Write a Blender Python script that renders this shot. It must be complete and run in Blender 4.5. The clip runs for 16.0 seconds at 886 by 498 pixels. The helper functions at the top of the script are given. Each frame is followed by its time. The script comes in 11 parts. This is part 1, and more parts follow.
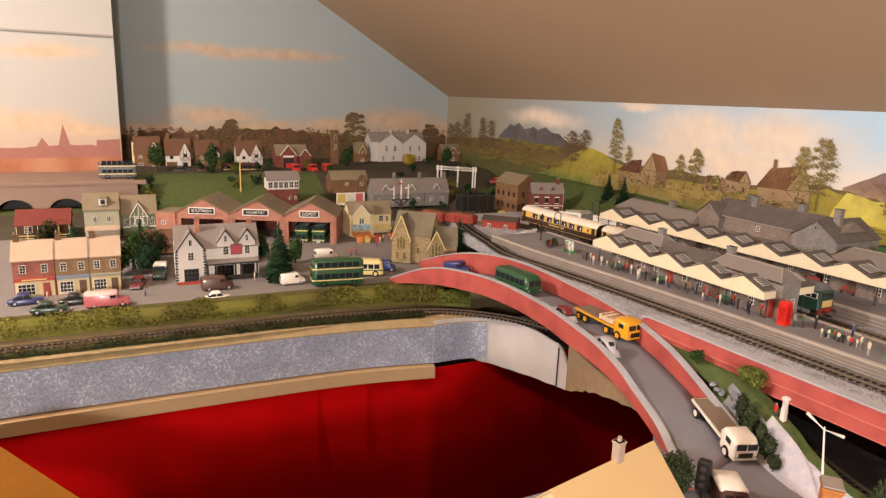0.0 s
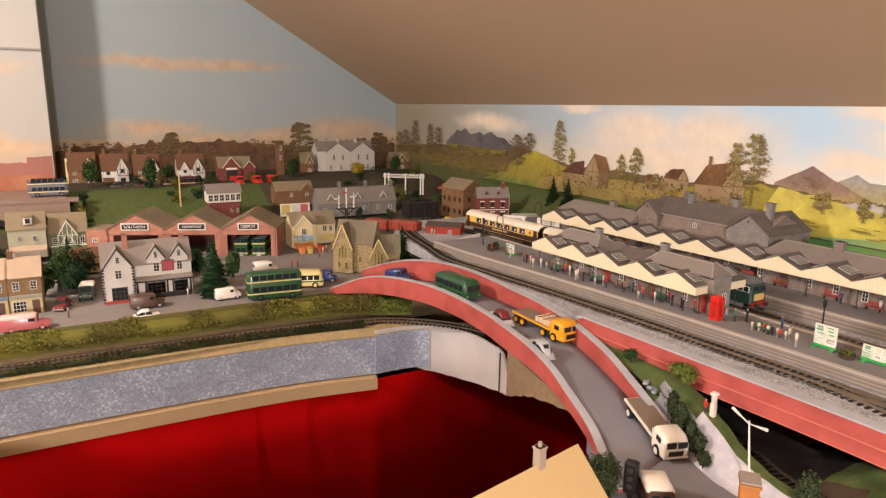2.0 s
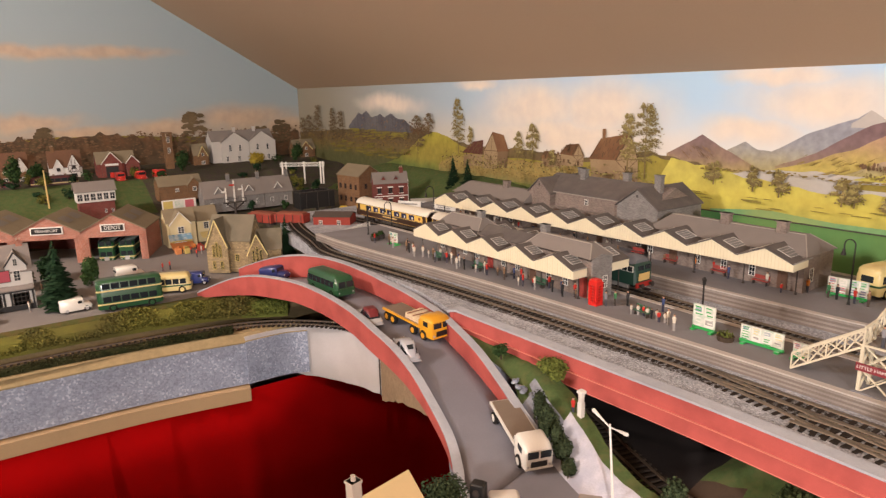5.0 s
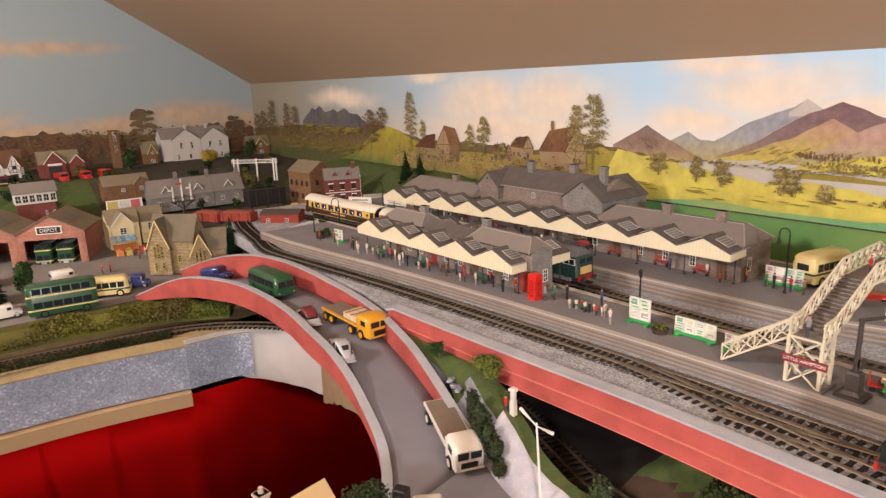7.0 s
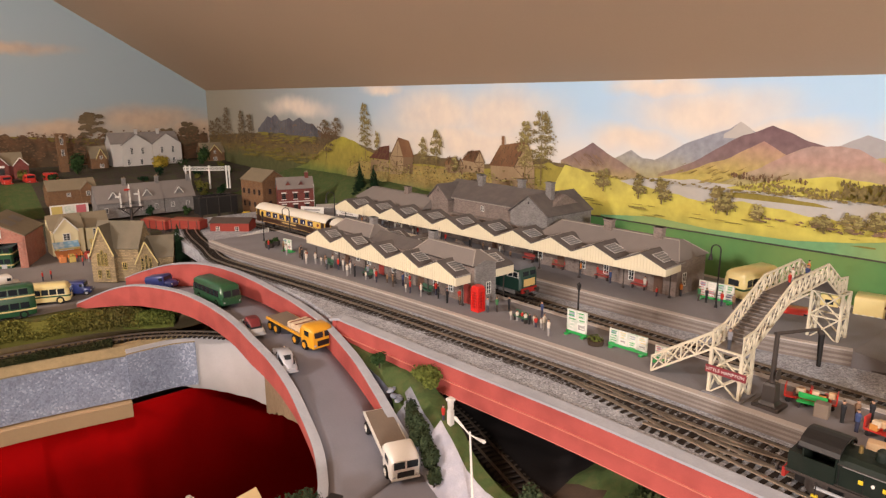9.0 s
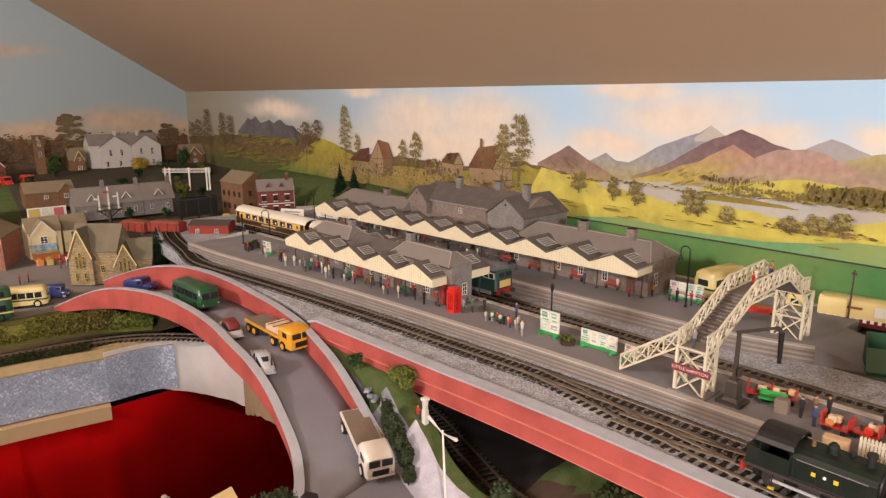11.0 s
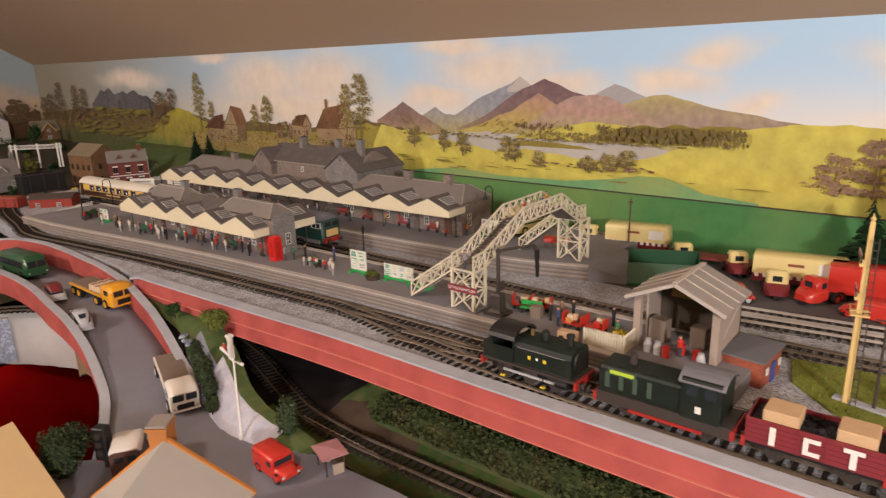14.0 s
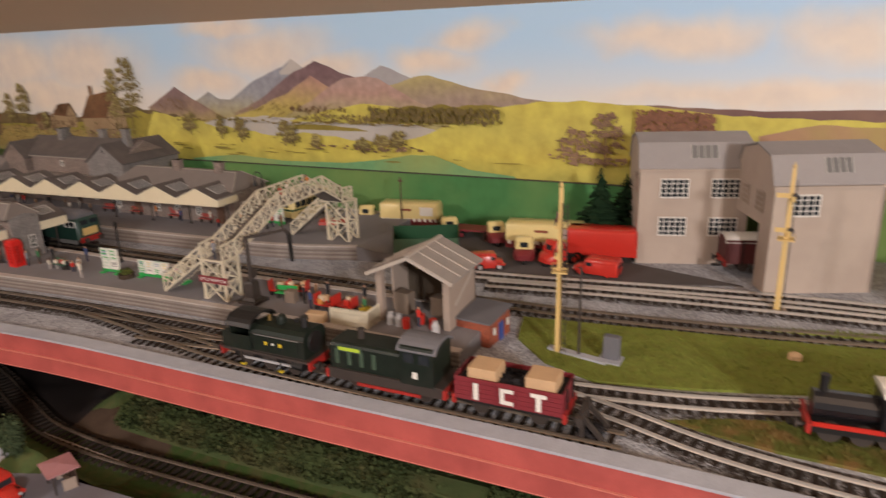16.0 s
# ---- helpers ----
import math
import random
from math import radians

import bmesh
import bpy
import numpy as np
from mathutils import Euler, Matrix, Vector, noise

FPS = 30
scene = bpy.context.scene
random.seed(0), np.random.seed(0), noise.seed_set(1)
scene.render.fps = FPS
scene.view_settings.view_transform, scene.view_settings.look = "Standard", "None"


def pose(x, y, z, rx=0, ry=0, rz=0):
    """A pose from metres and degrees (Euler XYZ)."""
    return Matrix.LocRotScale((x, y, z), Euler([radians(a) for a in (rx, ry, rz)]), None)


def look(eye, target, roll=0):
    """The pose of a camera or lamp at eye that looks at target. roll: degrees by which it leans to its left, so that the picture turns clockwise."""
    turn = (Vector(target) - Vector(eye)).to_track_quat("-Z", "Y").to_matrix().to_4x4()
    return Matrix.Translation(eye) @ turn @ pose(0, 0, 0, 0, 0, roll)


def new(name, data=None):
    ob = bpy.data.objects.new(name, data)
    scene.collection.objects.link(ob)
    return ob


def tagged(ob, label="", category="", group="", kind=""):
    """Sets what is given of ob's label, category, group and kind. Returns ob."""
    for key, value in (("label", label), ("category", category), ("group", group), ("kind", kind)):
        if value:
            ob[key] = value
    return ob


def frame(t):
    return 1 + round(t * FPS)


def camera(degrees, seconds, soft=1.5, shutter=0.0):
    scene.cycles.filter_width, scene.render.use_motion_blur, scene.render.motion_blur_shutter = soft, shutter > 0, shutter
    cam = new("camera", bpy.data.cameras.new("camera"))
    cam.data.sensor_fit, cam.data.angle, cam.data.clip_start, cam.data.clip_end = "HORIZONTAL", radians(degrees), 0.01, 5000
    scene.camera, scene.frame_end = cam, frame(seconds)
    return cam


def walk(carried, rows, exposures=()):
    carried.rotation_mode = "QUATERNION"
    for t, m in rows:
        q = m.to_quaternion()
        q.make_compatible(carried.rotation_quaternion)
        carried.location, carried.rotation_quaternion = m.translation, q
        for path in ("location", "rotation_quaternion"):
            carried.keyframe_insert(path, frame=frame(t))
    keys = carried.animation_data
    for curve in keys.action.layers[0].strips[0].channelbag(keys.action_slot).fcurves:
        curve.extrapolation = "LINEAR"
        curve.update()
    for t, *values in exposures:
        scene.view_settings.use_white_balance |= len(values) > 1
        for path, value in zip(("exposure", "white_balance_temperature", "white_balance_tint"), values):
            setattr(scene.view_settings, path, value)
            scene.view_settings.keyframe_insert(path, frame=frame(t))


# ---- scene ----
LENS = 68.15
cam = camera(LENS, 16.0, soft=1.3, shutter=0.5)
PATH = [
    (0, (0.0685, -0.1331, 0.3948), (-0.8075, 0.2930, 0.1687), 2.14),
    (0.5, (0.0730, -0.1245, 0.3944), (-0.8061, 0.3024, 0.1824), 1.58),
    (1, (0.0703, -0.1168, 0.3916), (-0.8054, 0.3197, 0.1851), 1.59),
    (1.5, (0.0704, -0.0992, 0.3885), (-0.7913, 0.3617, 0.1761), 1.72),
    (2, (0.0724, -0.0819, 0.3881), (-0.7817, 0.3930, 0.1760), 0.72),
    (2.5, (0.0676, -0.0746, 0.3870), (-0.7882, 0.3968, 0.1740), 0.12),
    (3, (0.0597, -0.0501, 0.3776), (-0.7886, 0.4300, 0.1543), 0.26),
    (3.5, (0.0475, -0.0135, 0.3705), (-0.7890, 0.4783, 0.1288), -0.46),
    (4, (0.0471, 0.0243, 0.3737), (-0.7789, 0.5367, 0.1388), -1.34),
    (4.2, (0.0469, 0.0330, 0.3758), (-0.7737, 0.5563, 0.1463), -1.18),
    (6.5, (0.0511, 0.0971, 0.3628), (-0.7346, 0.6665, 0.1211), -1.93),
    (7, (0.0569, 0.1058, 0.3692), (-0.7204, 0.6865, 0.1270), -1.86),
    (7.5, (0.0682, 0.1142, 0.3687), (-0.6986, 0.7088, 0.1269), -1.93),
    (8, (0.0727, 0.1132, 0.3733), (-0.6837, 0.7242, 0.1398), -1.38),
    (8.5, (0.0754, 0.1137, 0.3716), (-0.6730, 0.7363, 0.1428), -0.62),
    (11, (0.0925, 0.1131, 0.3768), (-0.6337, 0.7624, 0.1509), -0.07),
    (11.5, (0.1243, 0.1089, 0.3777), (-0.5910, 0.7627, 0.1308), -0.71),
    (12, (0.1567, 0.0952, 0.3798), (-0.5324, 0.7785, 0.1382), -0.92),
    (12.5, (0.1689, 0.1061, 0.3713), (-0.4992, 0.8079, 0.1241), -0.01),
    (13, (0.1991, 0.1269, 0.3643), (-0.4562, 0.8382, 0.1100), -1.15),
    (13.5, (0.2123, 0.1434, 0.3591), (-0.4220, 0.8707, 0.0969), -1.28),
    (14, (0.2218, 0.1539, 0.3545), (-0.4006, 0.8890, 0.0858), -1.62),
    (14.5, (0.2393, 0.1664, 0.3563), (-0.3459, 0.9325, 0.0909), -0.79),
    (15, (0.2621, 0.1692, 0.3591), (-0.2789, 0.9700, 0.1021), -0.91),
    (15.5, (0.2755, 0.1866, 0.3505), (-0.2208, 1.0147, 0.0898), -1.48),
    (16, (0.2982, 0.1975, 0.3517), (-0.1184, 1.0557, 0.0519), -1.86),
]
walk(cam, [(t, look(e, g, r)) for t, e, g, r in PATH], [(0.0, 0.24, 6950, 11), (4.0, 0.22, 6650, 10), (8.0, 0.17, 6500, 10), (12.5, -0.02, 6500, 10), (14.5, -0.28, 6450, 10), (15.2, -0.38, 6400, 10), (16.0, -0.50, 6400, 10)])
# ---- end of path

# ---- light ----
world = bpy.data.worlds.new("room_world")
scene.world = world
world.use_nodes = True
world.node_tree.nodes["Background"].inputs[0].default_value = (1.0, 0.82, 0.62, 1)
world.node_tree.nodes["Background"].inputs[1].default_value = 0.02


def room_lamp(x, y, z, watts):
    """An unseen bulb, assumed behind and above the camera, to light the room."""
    data = bpy.data.lights.new("room_lamp", "POINT")
    data.energy, data.shadow_soft_size, data.color = watts, 0.07, (1.0, 0.91, 0.87)
    ob = new("room_lamp", data)
    ob.location = (x, y, z)
    return ob


room_lamp(-1.05, -1.17, 1.00, 80)
# added low on the right to brighten the painted back wall
room_lamp(1.20, -0.50, 0.56, 106)


# ---- materials ----
def nodes_of(name):
    m = bpy.data.materials.new(name)
    m.use_nodes = True
    nt = m.node_tree
    return m, nt, nt.nodes["Principled BSDF"]


def paint(name, base, rough=0.6, var=0.12, scale=160, fine=900, bump=0.15, metal=0.0, spec=0.5, rand=0.0, tint=None, amount=0.35, coat=0.0):
    """A plain surface with stains and grain at two scales; rand varies it from piece to piece; tint mixes in a second colour in patches."""
    m, nt, b = nodes_of(name)
    n, l = nt.nodes, nt.links
    co = n.new("ShaderNodeTexCoord")
    big = n.new("ShaderNodeTexNoise")
    big.inputs["Scale"].default_value, big.inputs["Detail"].default_value = scale, 4
    small = n.new("ShaderNodeTexNoise")
    small.inputs["Scale"].default_value, small.inputs["Detail"].default_value = fine, 3
    l.new(co.outputs["Object"], big.inputs["Vector"])
    l.new(co.outputs["Object"], small.inputs["Vector"])
    mix = n.new("ShaderNodeMix")
    mix.data_type = "RGBA"
    mix.inputs[6].default_value = (*[c * (1 - var * 1.6) for c in base], 1)
    mix.inputs[7].default_value = (*[min(1, c * (1 + var)) for c in base], 1)
    add = n.new("ShaderNodeMath")
    add.operation = "MULTIPLY_ADD"
    add.inputs[1].default_value, add.inputs[2].default_value = 0.5, 0.0
    both = n.new("ShaderNodeMath")
    both.operation = "ADD"
    l.new(big.outputs["Fac"], both.inputs[0])
    l.new(small.outputs["Fac"], both.inputs[1])
    l.new(both.outputs[0], add.inputs[0])
    l.new(add.outputs[0], mix.inputs[0])
    out = mix.outputs[2]
    if tint:
        patch = n.new("ShaderNodeTexNoise")
        patch.inputs["Scale"].default_value, patch.inputs["Detail"].default_value = scale * 0.45, 5
        l.new(co.outputs["Object"], patch.inputs["Vector"])
        ramp = n.new("ShaderNodeValToRGB")
        ramp.color_ramp.elements[0].position, ramp.color_ramp.elements[1].position = 0.45, 0.65
        l.new(patch.outputs["Fac"], ramp.inputs[0])
        k = n.new("ShaderNodeMath")
        k.operation = "MULTIPLY"
        k.inputs[1].default_value = amount
        l.new(ramp.outputs[0], k.inputs[0])
        two = n.new("ShaderNodeMix")
        two.data_type = "RGBA"
        two.inputs[7].default_value = (*tint, 1)
        l.new(k.outputs[0], two.inputs[0])
        l.new(out, two.inputs[6])
        out = two.outputs[2]
    if rand:
        info = n.new("ShaderNodeObjectInfo")
        geo = n.new("ShaderNodeNewGeometry")
        s = n.new("ShaderNodeMath")
        s.operation = "ADD"
        l.new(info.outputs["Random"], s.inputs[0])
        l.new(geo.outputs["Random Per Island"], s.inputs[1])
        r = n.new("ShaderNodeMapRange")
        r.inputs["From Max"].default_value = 2
        r.inputs["To Min"].default_value, r.inputs["To Max"].default_value = 1 - rand, 1 + rand
        l.new(s.outputs[0], r.inputs["Value"])
        hsv = n.new("ShaderNodeHueSaturation")
        l.new(r.outputs["Result"], hsv.inputs["Value"])
        l.new(out, hsv.inputs["Color"])
        out = hsv.outputs[0]
    l.new(out, b.inputs["Base Color"])
    b.inputs["Roughness"].default_value = rough
    b.inputs["Metallic"].default_value = metal
    b.inputs["Specular IOR Level"].default_value = spec if rough < 0.65 else min(spec, 0.12)
    b.inputs["Coat Weight"].default_value = coat
    if bump:
        bp = n.new("ShaderNodeBump")
        bp.inputs["Strength"].default_value, bp.inputs["Distance"].default_value = bump, 0.0006
        l.new(small.outputs["Fac"], bp.inputs["Height"])
        l.new(bp.outputs[0], b.inputs["Normal"])
    return m


def gloss(name, base, rough=0.28, coat=0.4):
    return paint(name, base, rough, 0.05, 60, 500, 0.03, 0, 0.5, coat=coat)


def glass(name, base=(0.02, 0.025, 0.03)):
    m, nt, b = nodes_of(name)
    b.inputs["Base Color"].default_value = (*base, 1)
    b.inputs["Roughness"].default_value = 0.08
    return m


def brickwork(name, base, mortar, bw=0.0032, bh=0.0011, var=0.25, rough=0.85):
    """Printed brick paper or moulded brick relief, on upright faces of any direction."""
    m, nt, b = nodes_of(name)
    n, l = nt.nodes, nt.links
    co = n.new("ShaderNodeTexCoord")
    sep = n.new("ShaderNodeSeparateXYZ")
    l.new(co.outputs["Object"], sep.inputs[0])
    s = n.new("ShaderNodeMath")
    s.operation = "ADD"
    l.new(sep.outputs[0], s.inputs[0])
    l.new(sep.outputs[1], s.inputs[1])
    com = n.new("ShaderNodeCombineXYZ")
    l.new(s.outputs[0], com.inputs[0])
    l.new(sep.outputs[2], com.inputs[1])
    br = n.new("ShaderNodeTexBrick")
    br.inputs["Scale"].default_value = 1.0
    br.inputs["Brick Width"].default_value, br.inputs["Row Height"].default_value = bw, bh
    br.inputs["Mortar Size"].default_value = bh * 0.1
    br.inputs["Color1"].default_value = (*[c * (1 - var) for c in base], 1)
    br.inputs["Color2"].default_value = (*[c * (1 + var) for c in base], 1)
    br.inputs["Mortar"].default_value = (*mortar, 1)
    l.new(com.outputs[0], br.inputs["Vector"])
    no = n.new("ShaderNodeTexNoise")
    no.inputs["Scale"].default_value, no.inputs["Detail"].default_value = 60, 5
    l.new(co.outputs["Object"], no.inputs["Vector"])
    mul = n.new("ShaderNodeMix")
    mul.data_type, mul.blend_type = "RGBA", "MULTIPLY"
    mul.inputs[0].default_value = 0.5
    l.new(br.outputs["Color"], mul.inputs[6])
    l.new(no.outputs["Fac"], mul.inputs[7])
    l.new(mul.outputs[2], b.inputs["Base Color"])
    b.inputs["Roughness"].default_value = rough
    bp = n.new("ShaderNodeBump")
    bp.inputs["Strength"].default_value, bp.inputs["Distance"].default_value = 0.4, 0.0003
    l.new(br.outputs["Fac"], bp.inputs["Height"])
    bp.invert = True
    l.new(bp.outputs[0], b.inputs["Normal"])
    return m


def sky_paint(name, low, high, z0, z1, axis, cloud, shade, blobs, strength=0.9, corner_tone=None):
    """Hand-painted sky: a blend from low to high, with soft clouds given as (along the wall, height, half width, half height)."""
    m, nt, b = nodes_of(name)
    n, l = nt.nodes, nt.links
    co = n.new("ShaderNodeTexCoord")
    sep = n.new("ShaderNodeSeparateXYZ")
    l.new(co.outputs["Object"], sep.inputs[0])
    r = n.new("ShaderNodeMapRange")
    r.interpolation_type = "SMOOTHSTEP"
    r.inputs["From Min"].default_value, r.inputs["From Max"].default_value = z0, z1
    l.new(sep.outputs[2], r.inputs["Value"])
    mix = n.new("ShaderNodeMix")
    mix.data_type = "RGBA"
    mix.inputs[6].default_value, mix.inputs[7].default_value = (*low, 1), (*high, 1)
    l.new(r.outputs[0], mix.inputs[0])
    base = mix.outputs[2]
    # sky duller towards the corner: part mural paint, part falloff mixed into it
    if corner_tone:
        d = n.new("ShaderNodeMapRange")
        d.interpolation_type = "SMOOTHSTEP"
        d.inputs["From Min"].default_value, d.inputs["From Max"].default_value = corner_tone[1], corner_tone[0]
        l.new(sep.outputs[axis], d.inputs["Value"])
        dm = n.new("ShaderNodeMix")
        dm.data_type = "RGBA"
        dm.inputs[7].default_value = (*corner_tone[2], 1)
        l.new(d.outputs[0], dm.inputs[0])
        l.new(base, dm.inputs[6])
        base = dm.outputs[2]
    flat = n.new("ShaderNodeCombineXYZ")
    l.new(sep.outputs[axis], flat.inputs[0])
    l.new(sep.outputs[2], flat.inputs[1])
    ragged = n.new("ShaderNodeTexNoise")
    ragged.inputs["Scale"].default_value, ragged.inputs["Detail"].default_value = 11, 6
    ragged.inputs["Distortion"].default_value = 0.2
    l.new(flat.outputs[0], ragged.inputs["Vector"])
    warp = n.new("ShaderNodeVectorMath")
    warp.operation = "MULTIPLY_ADD"
    warp.inputs[1].default_value = (0.10, 0.05, 0)
    l.new(ragged.outputs["Color"], warp.inputs[0])
    l.new(flat.outputs[0], warp.inputs[2])
    top = None
    for u, z, ru, rz in blobs:
        d = n.new("ShaderNodeVectorMath")
        d.operation = "MULTIPLY_ADD"
        d.inputs[1].default_value = (1 / ru, 1 / rz, 0)
        d.inputs[2].default_value = (-(u + 0.05) / ru, -(z + 0.025) / rz, 0)
        l.new(warp.outputs[0], d.inputs[0])
        ln = n.new("ShaderNodeVectorMath")
        ln.operation = "LENGTH"
        l.new(d.outputs[0], ln.inputs[0])
        g = n.new("ShaderNodeMapRange")
        g.interpolation_type = "SMOOTHSTEP"
        g.inputs["From Min"].default_value, g.inputs["From Max"].default_value = 1.8, 0.25
        l.new(ln.outputs["Value"], g.inputs["Value"])
        if top is None:
            top = g.outputs[0]
        else:
            mx = n.new("ShaderNodeMath")
            mx.operation = "MAXIMUM"
            l.new(top, mx.inputs[0])
            l.new(g.outputs[0], mx.inputs[1])
            top = mx.outputs[0]
    puff = n.new("ShaderNodeTexNoise")
    puff.inputs["Scale"].default_value, puff.inputs["Detail"].default_value = 26, 5
    l.new(flat.outputs[0], puff.inputs["Vector"])
    tone = n.new("ShaderNodeMix")
    tone.data_type = "RGBA"
    tone.inputs[6].default_value, tone.inputs[7].default_value = (*shade, 1), (*cloud, 1)
    ramp = n.new("ShaderNodeMapRange")
    ramp.inputs["From Min"].default_value, ramp.inputs["From Max"].default_value = 0.32, 0.62
    l.new(puff.outputs["Fac"], ramp.inputs["Value"])
    l.new(ramp.outputs[0], tone.inputs[0])
    k = n.new("ShaderNodeMath")
    k.operation = "MULTIPLY"
    k.inputs[1].default_value = strength
    l.new(top, k.inputs[0])
    two = n.new("ShaderNodeMix")
    two.data_type = "RGBA"
    l.new(k.outputs[0], two.inputs[0])
    l.new(base, two.inputs[6])
    l.new(tone.outputs[2], two.inputs[7])
    l.new(two.outputs[2], b.inputs["Base Color"])
    b.inputs["Roughness"].default_value = 0.7
    b.inputs["Specular IOR Level"].default_value = 0.15
    f = n.new("ShaderNodeTexNoise")
    f.inputs["Scale"].default_value = 300
    l.new(co.outputs["Object"], f.inputs["Vector"])
    bp = n.new("ShaderNodeBump")
    bp.inputs["Strength"].default_value, bp.inputs["Distance"].default_value = 0.1, 0.0005
    l.new(f.outputs["Fac"], bp.inputs["Height"])
    l.new(bp.outputs[0], b.inputs["Normal"])
    return m


def wash(name, stops, wobble=0.02, scale=18):
    """Painted hill: colours blended upwards by height, with loose brushwork between them."""
    m, nt, b = nodes_of(name)
    n, l = nt.nodes, nt.links
    co = n.new("ShaderNodeTexCoord")
    sep = n.new("ShaderNodeSeparateXYZ")
    l.new(co.outputs["Object"], sep.inputs[0])
    no = n.new("ShaderNodeTexNoise")
    no.inputs["Scale"].default_value, no.inputs["Detail"].default_value = scale, 6
    no.inputs["Distortion"].default_value = 0.8
    l.new(co.outputs["Object"], no.inputs["Vector"])
    k = n.new("ShaderNodeMath")
    k.operation = "MULTIPLY_ADD"
    k.inputs[1].default_value = wobble * 2
    l.new(no.outputs["Fac"], k.inputs[0])
    l.new(sep.outputs[2], k.inputs[2])
    r = n.new("ShaderNodeMapRange")
    r.inputs["From Min"].default_value, r.inputs["From Max"].default_value = stops[0][0] + wobble, stops[-1][0] + wobble
    l.new(k.outputs[0], r.inputs["Value"])
    ramp = n.new("ShaderNodeValToRGB")
    el = ramp.color_ramp.elements
    span = stops[-1][0] - stops[0][0]
    while len(el) < len(stops):
        el.new(0.5)
    for e, (z, c) in zip(el, stops):
        e.position, e.color = (z - stops[0][0]) / span, (*c, 1)
    l.new(r.outputs[0], ramp.inputs[0])
    fine = n.new("ShaderNodeTexNoise")
    fine.inputs["Scale"].default_value, fine.inputs["Detail"].default_value = scale * 5, 5
    l.new(co.outputs["Object"], fine.inputs["Vector"])
    mul = n.new("ShaderNodeMix")
    mul.data_type, mul.blend_type = "RGBA", "OVERLAY"
    mul.inputs[0].default_value = 0.45
    l.new(ramp.outputs[0], mul.inputs[6])
    l.new(fine.outputs["Fac"], mul.inputs[7])
    l.new(mul.outputs[2], b.inputs["Base Color"])
    b.inputs["Roughness"].default_value = 0.75
    return m


def stones(name, stops, scale, rough=0.9, height=0.0012):
    """Fine loose stones: every grain its own tone, rounded by bump, with larger dull patches."""
    m, nt, b = nodes_of(name)
    n, l = nt.nodes, nt.links
    co = n.new("ShaderNodeTexCoord")
    cell = n.new("ShaderNodeTexVoronoi")
    cell.inputs["Scale"].default_value = scale
    l.new(co.outputs["Object"], cell.inputs["Vector"])
    sep = n.new("ShaderNodeSeparateColor")
    l.new(cell.outputs["Color"], sep.inputs[0])
    patch = n.new("ShaderNodeTexNoise")
    patch.inputs["Scale"].default_value, patch.inputs["Detail"].default_value = scale * 0.07, 5
    l.new(co.outputs["Object"], patch.inputs["Vector"])
    k = n.new("ShaderNodeMath")
    k.operation = "MULTIPLY_ADD"
    k.inputs[1].default_value = 1.1
    l.new(patch.outputs["Fac"], k.inputs[0])
    off = n.new("ShaderNodeMath")
    off.operation = "SUBTRACT"
    off.inputs[1].default_value = 0.55
    l.new(sep.outputs[0], off.inputs[0])
    l.new(off.outputs[0], k.inputs[2])
    ramp = n.new("ShaderNodeValToRGB")
    el = ramp.color_ramp.elements
    while len(el) < len(stops):
        el.new(0.5)
    for e, (p, c) in zip(el, stops):
        e.position, e.color = p, (*c, 1)
    l.new(k.outputs[0], ramp.inputs[0])
    l.new(ramp.outputs[0], b.inputs["Base Color"])
    b.inputs["Roughness"].default_value = rough
    b.inputs["Specular IOR Level"].default_value = 0.12 if rough > 0.6 else 0.5
    bp = n.new("ShaderNodeBump")
    bp.invert = True
    bp.inputs["Strength"].default_value, bp.inputs["Distance"].default_value = 1.0, height
    l.new(cell.outputs["Distance"], bp.inputs["Height"])
    l.new(bp.outputs[0], b.inputs["Normal"])
    return m


RED_WALL = paint("coral_brick_paper", (0.43, 0.095, 0.082), 0.66, 0.16, 60, 900, 0.3, tint=(0.29, 0.062, 0.056), amount=0.75)
COPING = paint("grey_coping", (0.41, 0.425, 0.47), 0.8, 0.2, 90, 800, 0.35, tint=(0.33, 0.345, 0.385), amount=0.6)
ROAD = paint("grey_painted_road", (0.20, 0.20, 0.235), 0.8, 0.12, 25, 600, 0.15, tint=(0.26, 0.255, 0.285), amount=0.5)
PLATFORM = paint("grey_brown_platform", (0.225, 0.22, 0.235), 0.85, 0.16, 30, 700, 0.25, tint=(0.185, 0.17, 0.17), amount=0.6)
PLAT_EDGE = paint("pale_platform_edge", (0.47, 0.43, 0.40), 0.8, 0.14, 60, 700, 0.2)
PLAT_DARK = paint("dull_platform_course", (0.20, 0.17, 0.15), 0.85, 0.22, 60, 900, 0.3)
PLAT_FACE = paint("buff_platform_face", (0.30, 0.26, 0.235), 0.85, 0.22, 60, 900, 0.3, tint=(0.21, 0.18, 0.165), amount=0.6)
BALLAST = stones("grey_ballast", [(0.0, (0.21, 0.21, 0.225)), (0.3, (0.31, 0.32, 0.345)), (0.75, (0.40, 0.415, 0.455)), (1.0, (0.52, 0.545, 0.59))], 620, 0.9, 0.0007)
BED = stones("stained_track_bed", [(0.0, (0.028, 0.023, 0.021)), (0.45, (0.10, 0.092, 0.088)), (0.8, (0.20, 0.20, 0.21)), (1.0, (0.34, 0.355, 0.39))], 620)
SLEEPER = paint("dark_brown_sleeper", (0.030, 0.023, 0.019), 0.8, 0.25, 200, 900, 0.2, rand=0.25)
